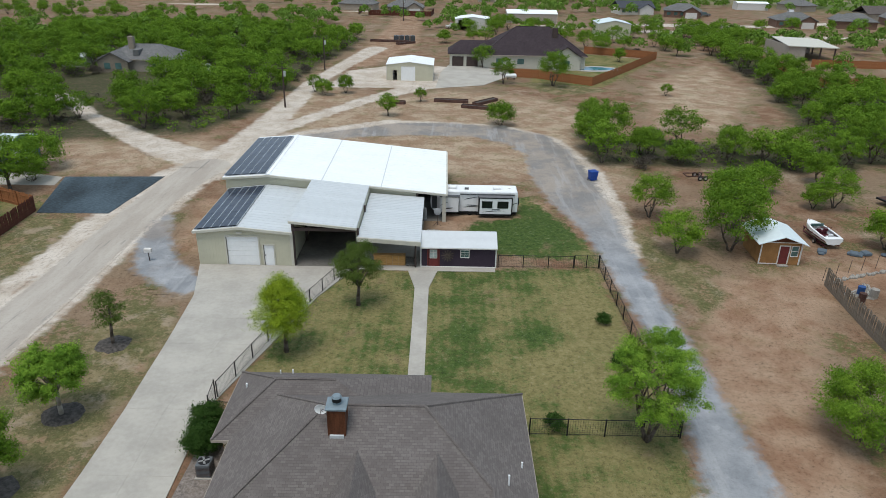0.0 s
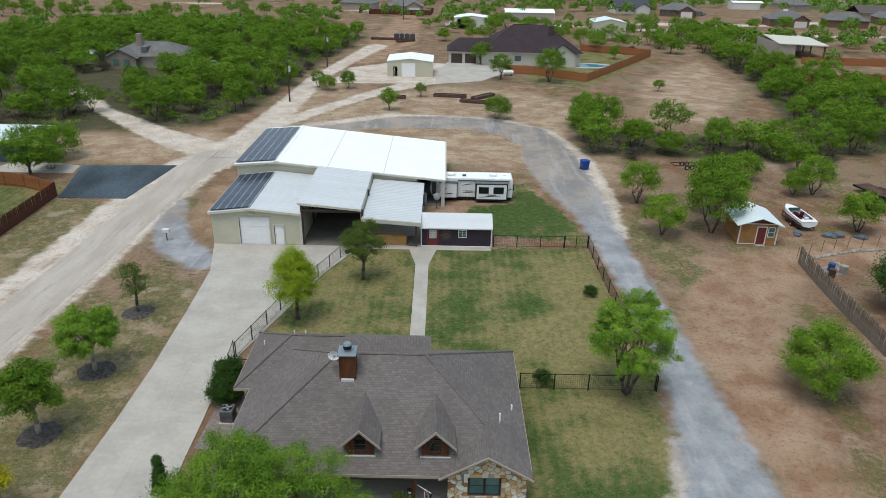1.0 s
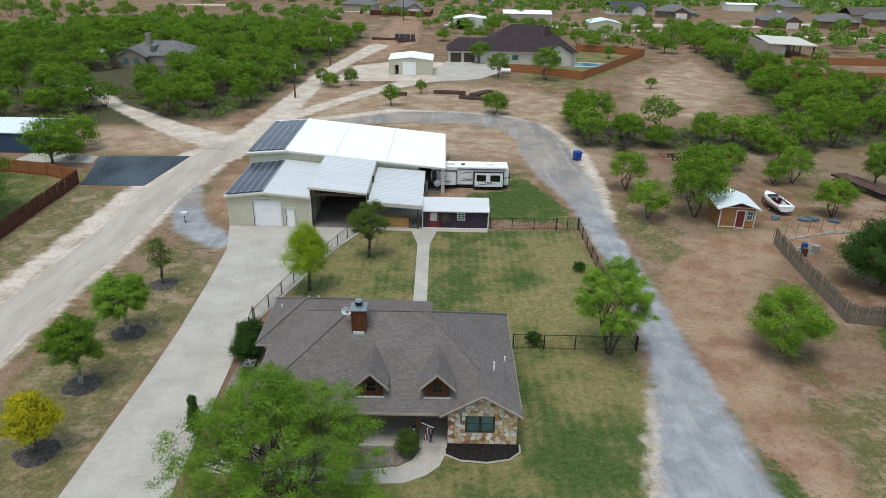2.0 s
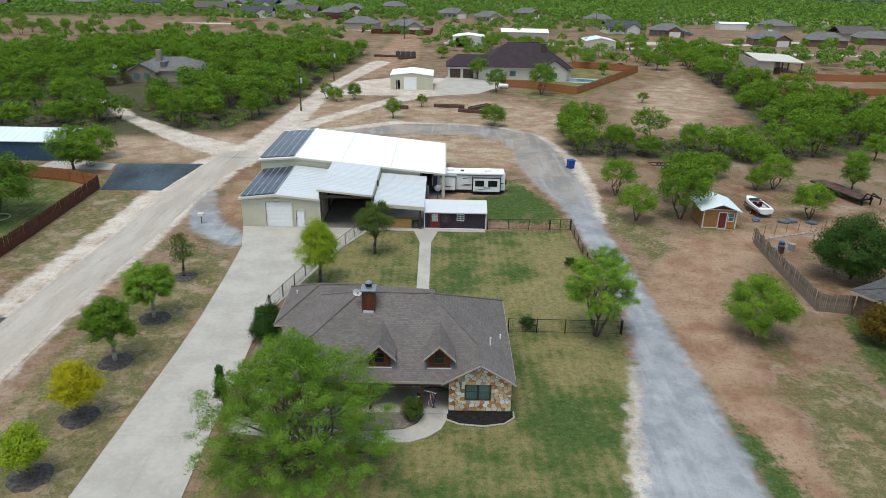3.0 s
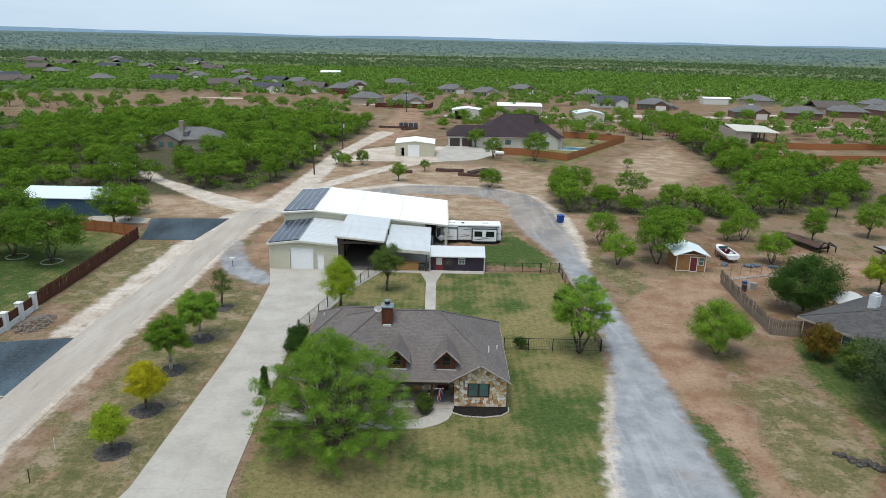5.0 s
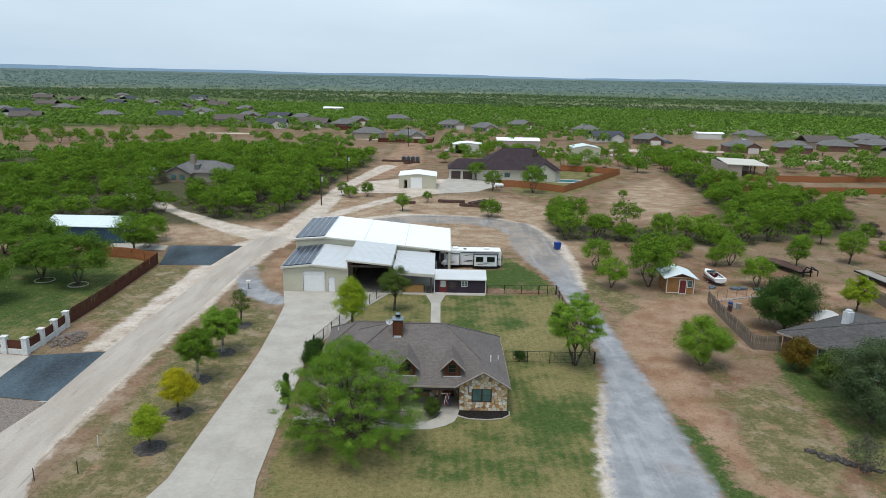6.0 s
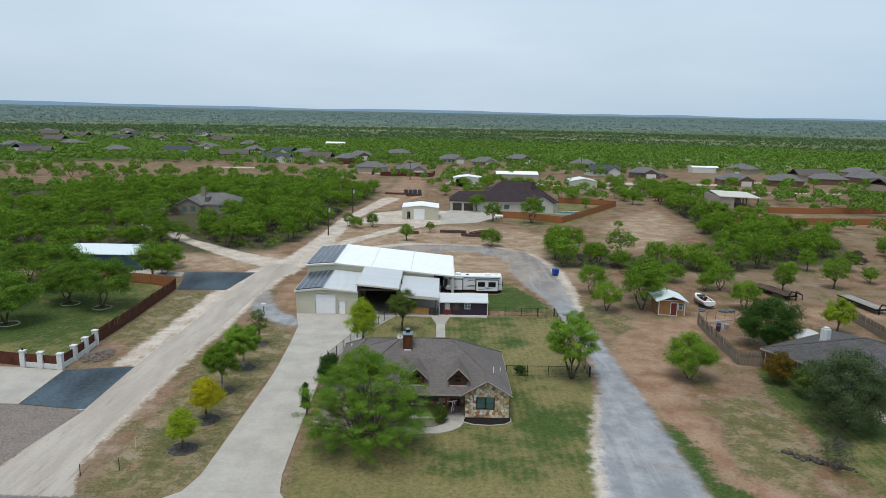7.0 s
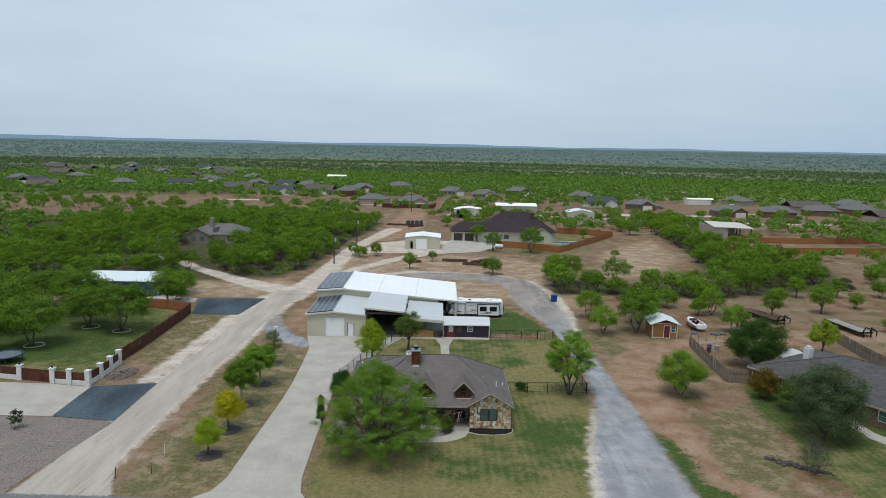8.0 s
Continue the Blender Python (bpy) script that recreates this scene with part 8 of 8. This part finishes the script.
# ---- the far estate: house kinds, built once and set again ----
def far_house(name, at, roofmat, wallmat, label, w, d, gable, turn):
    h = thing(name, (at[0], at[1], GS), label, "house", "houses of the far estate", turn=turn)
    e, s = 2.7, 0.5
    R = e + s * d / 2
    ins = d / 2 if not gable else 0.0
    for f in ([(-w / 2, -d / 2, e), (w / 2, -d / 2, e), (w / 2 - ins, 0, R), (-w / 2 + ins, 0, R)], [(w / 2, d / 2, e), (-w / 2, d / 2, e), (-w / 2 + ins, 0, R), (w / 2 - ins, 0, R)]):
        part("roof", slab(bmesh.new(), f, 0.18), roofmat, h)
    if not gable:
        for f in ([(w / 2, -d / 2, e), (w / 2, d / 2, e), (w / 2 - ins, 0, R)], [(-w / 2, d / 2, e), (-w / 2, -d / 2, e), (-w / 2 + ins, 0, R)]):
            part("roof", slab(bmesh.new(), f, 0.18), roofmat, h)
    bm = boxes((-w / 2 + 0.5, -d / 2 + 0.5, 0, w / 2 - 0.5, d / 2 - 0.5, e - 0.05))
    part("wall", bm, wallmat, h)
    # a cross gable with the garage in it
    gx = w * 0.22
    part("wall", wall(bmesh.new(), [(gx - 3, 0), (gx + 3, 0), (gx + 3, e - 0.1), (gx, e + 1.5), (gx - 3, e - 0.1)], "y", -d / 2 - 1.6, 2.2), wallmat, h)
    part("roof", slab(slab(bmesh.new(), [(gx - 3.5, -d / 2 - 2, e - 0.2), (gx, -d / 2 - 2, e + 1.75), (gx, 0, e + 1.75), (gx - 3.5, 0, e - 0.2)], 0.15), [(gx, -d / 2 - 2, e + 1.75), (gx + 3.5, -d / 2 - 2, e - 0.2), (gx + 3.5, 0, e - 0.2), (gx, 0, e + 1.75)], 0.15), roofmat, h)
    part("garage_door", boxes((gx - 2.2, -d / 2 - 1.66, 0, gx + 2.2, -d / 2 - 1.61, 2.2)), M_WTRIM, h)
    for x in (-w * 0.4, -w * 0.22, -w * 0.05):
        part("window", boxes((x, -d / 2 + 0.42, 0.9, x + 1.4, -d / 2 + 0.49, 2.1)), M_GLASS, h)
    return h


M_SLATE = shingle_material("slate-blue shingles", (0.05, 0.055, 0.068), (0.085, 0.09, 0.105), (0.05, 0.05, 0.055))
M_TAUPE = shingle_material("taupe shingles", (0.09, 0.074, 0.068), (0.135, 0.115, 0.105), (0.08, 0.07, 0.065))
M_BEIGE = simple("beige brick", (0.36, 0.31, 0.25), 0.9, vary=0.12)
KINDS = [far_house("estate_house", (-16.3, 291), M_GREYSH, M_BEIGE, "beige brick house with grey roof on the far street", 15, 10, False, 4),
         far_house("estate_house", (-73, 362), M_TAUPE, M_BEIGE, "beige brick house with taupe roof on the far street", 17, 11, True, -8),
         far_house("estate_house", (77.9, 306), M_SLATE, M_WTRIM, "pale house with slate-blue roof on the far street", 16, 10, True, 10),
         far_house("estate_house", (127.7, 268), M_GREYSH, M_BRICK, "brown brick house with grey roof on the far street", 15, 10, False, -5)]
EST = random.Random(21)
HOUSES = [(-311, 521), (-276, 561), (-250, 575), (-238, 368), (-171, 407), (-166, 453), (-125, 376), (-125, 418), (-94, 351), (-104, 414), (-89, 408), (-57, 362), (-52, 390), (22, 352), (4, 372), (77, 350), (96, 297), (150, 268), (176, 280), (101, 300),
          (-411, 690), (-380, 640), (-352, 742), (-258, 713), (-219, 620), (-300, 640), (-330, 600), (-205, 520), (-190, 560), (-150, 500), (-30, 420), (45, 385), (178, 300), (200, 290), (215, 325), (240, 300), (-270, 470), (-290, 430), (-340, 450), (-36, 300), (160, 335), (190, 255), (-206, 400), (-262, 400)]
for i, (x, y) in enumerate(HOUSES):
    if i == 19:
        continue
    copy_thing(KINDS[EST.randrange(4)], pose(x, y, GS, 0, 0, EST.uniform(-25, 25) + EST.choice((0, 0, 90, 180))))
gable_shop("white_shop", 3, 14.5, 238.5, 247, GS, 3.2, 3.9, M_WTRIM, M_WHITE, "white metal shop on the far street", "y", [(4, 8, GS, 2.8)], seams=False)
gable_shop("white_shop", 22, 40, 262, 271, GS, 3.0, 4.0, M_FASCIA, M_WHITE, "long white-roofed metal shop on the far street", seams=False)
gable_shop("white_shop", 47, 57, 223, 232, GS, 4.2, 5.2, M_CREAM, M_PALEROOF, "tall cream metal shop with pale roof", "y", seams=False)
gable_shop("white_shop", 132, 146, 332, 338, GS, 2.6, 3.2, M_WTRIM, M_WHITE, "long white metal shed on the far street", seams=False)
gable_shop("white_shop", -95, -80, 520, 530, GS, 3.0, 4.0, M_WTRIM, M_WHITE, "white metal shop in the far trees", seams=False)
for pts in ([(-34, 282), (-34, 297)], [(-30, 280), (-6, 279), (-5, 292)], [(-60, 348), (-40, 344)]):
    plank_fence(pts, 1.9, M_REDPLANK, "dark red-brown board fence on the far street", "board fences", 0.8, cap=60)


def parked_car(x, y, turn, c, label):
    v = thing("parked_car", (x, y, GS), label, "car", "cars parked on the far street", turn=turn)
    paint = simple("car paint", c, 0.25, vary=0.03)
    bm = bmesh.new()
    wall(bm, [(-2.6, 0.4), (2.6, 0.4), (2.6, 0.95), (1.3, 1.05), (0.7, 1.75), (-1.0, 1.75), (-1.2, 1.05), (-2.6, 1.05)], "y", -0.95, 1.9)
    bmesh.ops.bevel(bm, geom=bm.edges[:], offset=0.06, segments=1, affect="EDGES")
    part("body", bm, paint, v)
    part("window", boxes((-0.9, -0.96, 1.12, 0.75, -0.952, 1.6), (-0.9, 0.952, 1.12, 0.75, 0.96, 1.6)), M_GLASS, v)
    for wx in (-1.6, 1.6):
        for wy in (-0.9, 0.9):
            wheel(v, wx, wy, 0.36)


parked_car(2.5, 243, 10, (0.6, 0.6, 0.6), "white pickup parked beside the far shop")
parked_car(106, 300, 5, (0.12, 0.13, 0.14), "grey pickup parked on the far street")
parked_car(150, 318, 80, (0.5, 0.5, 0.52), "silver car parked on the far street")
parked_car(-52.5, 155, 20, (0.6, 0.6, 0.6), "white car parked beside the stone house")

# ---- far woods ----
L_FAR = leaf_material("far mesquite leaves", (0.10, 0.19, 0.028), (0.195, 0.315, 0.055))
# haze painted into the leaf colours: strong here, weaker in the thicket below
L_HAZED = leaf_material("distant woods", (0.185, 0.255, 0.225), (0.24, 0.305, 0.27))
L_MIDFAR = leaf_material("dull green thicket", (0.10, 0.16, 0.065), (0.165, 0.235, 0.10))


def woods(name, n, near, far, per, leaf, r, h, mat, label, thin=(), seed=3):
    """Thousands of small tree crowns as leaf sprays, spread over a sector of the plain."""
    rng = np.random.default_rng(seed)
    a = rng.uniform(-0.78, 0.78, n)
    d = np.sqrt(rng.uniform(near ** 2, far ** 2, n))
    X, Y = d * np.sin(a), d * np.cos(a) - 20
    keep = np.ones(n, bool)
    for cx, cy, rx, ry, p in thin:
        keep &= ~((np.hypot((X - cx) / rx, (Y - cy) / ry) < 1) & (rng.random(n) < p))
    for x, y in HOUSES:
        keep &= np.hypot((X - x) / 13, (Y - y + 3) / 12) > 1
    keep &= (caliche_sd(X, Y) < -2.5) | (Y > 480)
    X, Y = X[keep], Y[keep]
    m = len(X)
    s = rng.uniform(0.6, 1.25, m)
    c = np.repeat(np.stack([X, Y, -0.4 + rise(X, Y) + h * 0.55 * s], 1), per, 0)
    ss = np.repeat(s, per)[:, None]
    off = rng.normal(0, 1, (m * per, 3))
    off /= np.linalg.norm(off, axis=1)[:, None]
    off[:, 2] = np.abs(off[:, 2]) * 1.2 - 0.55
    c = c + off * ss * np.array([r, r, h * 0.42]) * rng.uniform(0.55, 1.0, (m * per, 1))
    me = leaf_mesh(name, c, off + np.array([0, 0, 0.3]), leaf * rng.uniform(0.6, 1.4, (len(c), 1)), rng, mat, 0.6)
    tagged(new(name, me), label, "trees", kind="stuff")


FIELDS = [(-150, 275, 95, 55, 0.85), (10, 225, 60, 40, 0.8), (120, 262, 90, 38, 0.85), (-30, 290, 40, 30, 0.6), (170, 300, 80, 45, 0.7), (95, 180, 40, 30, 0.7), (-5, 195, 30, 40, 0.9), (18, 172, 22, 22, 1.0), (-66, 156, 14, 12, 1.0), (45, 160, 22, 30, 0.9)]
woods("scrub_trees", 1500, 235, 420, 130, 0.46, 2.4, 5.2, L_FAR, "green mesquite scrub round the far estate", FIELDS)
woods("mid_scrub", 420, 190, 300, 170, 0.38, 2.3, 5.0, L_FAR, "green mesquite scrub behind the houses", FIELDS, 9)
woods("far_woods", 9500, 390, 690, 18, 0.85, 2.9, 4.3, L_FAR, "unbroken green woods beyond the estate", [(-270, 560, 130, 130, 0.45), (150, 330, 100, 60, 0.5)], 4)
woods("dull_woods", 9500, 660, 1200, 12, 1.1, 3.1, 3.6, L_MIDFAR, "patchy thicket far behind the estate, dulled by painted haze", [(-300, 700, 160, 60, 0.8), (250, 820, 220, 40, 0.8), (80, 960, 300, 35, 0.8), (420, 700, 150, 50, 0.7), (-150, 1000, 250, 40, 0.7)], 6)
woods("plain_woods", 9000, 1150, 3900, 7, 2.0, 6, 2.8, L_HAZED, "distant wooded plain", [(500, 1900, 500, 90, 1.0), (-200, 1500, 300, 60, 0.9), (300, 1350, 350, 50, 0.9), (900, 2400, 500, 120, 1.0), (-800, 2000, 400, 80, 0.8)], 5)

def understory(n, seed):
    """Low brush that fills the scrub between the mesquites."""
    rng = np.random.default_rng(seed)
    tips = []
    while len(tips) < n:
        x, y = rng.uniform(-110, 118), rng.uniform(80, 215)
        A = np.array([x]), np.array([y])
        if max(poly_sd(*A, p)[0] for p in SCRUB) < 1 or caliche_sd(*A)[0] > -2 or gravel_sd(*A)[0] > -2.5 or any(math.hypot((x - a) / c, (y - b) / d) < 1 for a, b, c, d in CLEAR):
            continue
        r = rng.uniform(0.5, 1.3)
        for _ in range(6):
            tips.append((x + rng.normal(0, 0.6) * r, y + rng.normal(0, 0.6) * r, GS + abs(rng.normal(0.5, 0.3)) * r + 0.15))
    return tips


for nm, cnt, lf, sd, lab in (("green_understory", 6600, L_MESQ, 31, "low green brush between the mesquites"), ("grey_understory", 5200, M_BRUSH, 32, "low grey dry brush between the mesquites")):
    tips = understory(cnt, sd)
    tagged(new(nm, crown_mesh(nm, tips, cnt * 6, 0.2, 0.32, np.random.default_rng(sd), lf)), lab, "brush", kind="stuff")

# low hills along the skyline; their haze blue is emitted, not lit
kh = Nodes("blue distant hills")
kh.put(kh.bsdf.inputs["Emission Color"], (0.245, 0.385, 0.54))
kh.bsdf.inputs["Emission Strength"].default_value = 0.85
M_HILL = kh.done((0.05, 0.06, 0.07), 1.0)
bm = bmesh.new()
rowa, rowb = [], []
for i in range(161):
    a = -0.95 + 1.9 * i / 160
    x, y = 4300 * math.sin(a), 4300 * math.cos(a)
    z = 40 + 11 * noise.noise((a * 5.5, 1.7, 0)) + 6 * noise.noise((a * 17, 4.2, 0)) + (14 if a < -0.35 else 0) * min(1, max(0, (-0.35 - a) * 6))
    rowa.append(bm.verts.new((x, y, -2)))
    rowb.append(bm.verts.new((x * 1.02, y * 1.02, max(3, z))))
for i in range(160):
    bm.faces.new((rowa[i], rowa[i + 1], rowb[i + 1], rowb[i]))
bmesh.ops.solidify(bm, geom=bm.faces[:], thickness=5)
tagged(part("backdrop", bm, M_HILL, smooth=True), "low hills on the horizon in emitted haze blue", "hills", kind="structure")
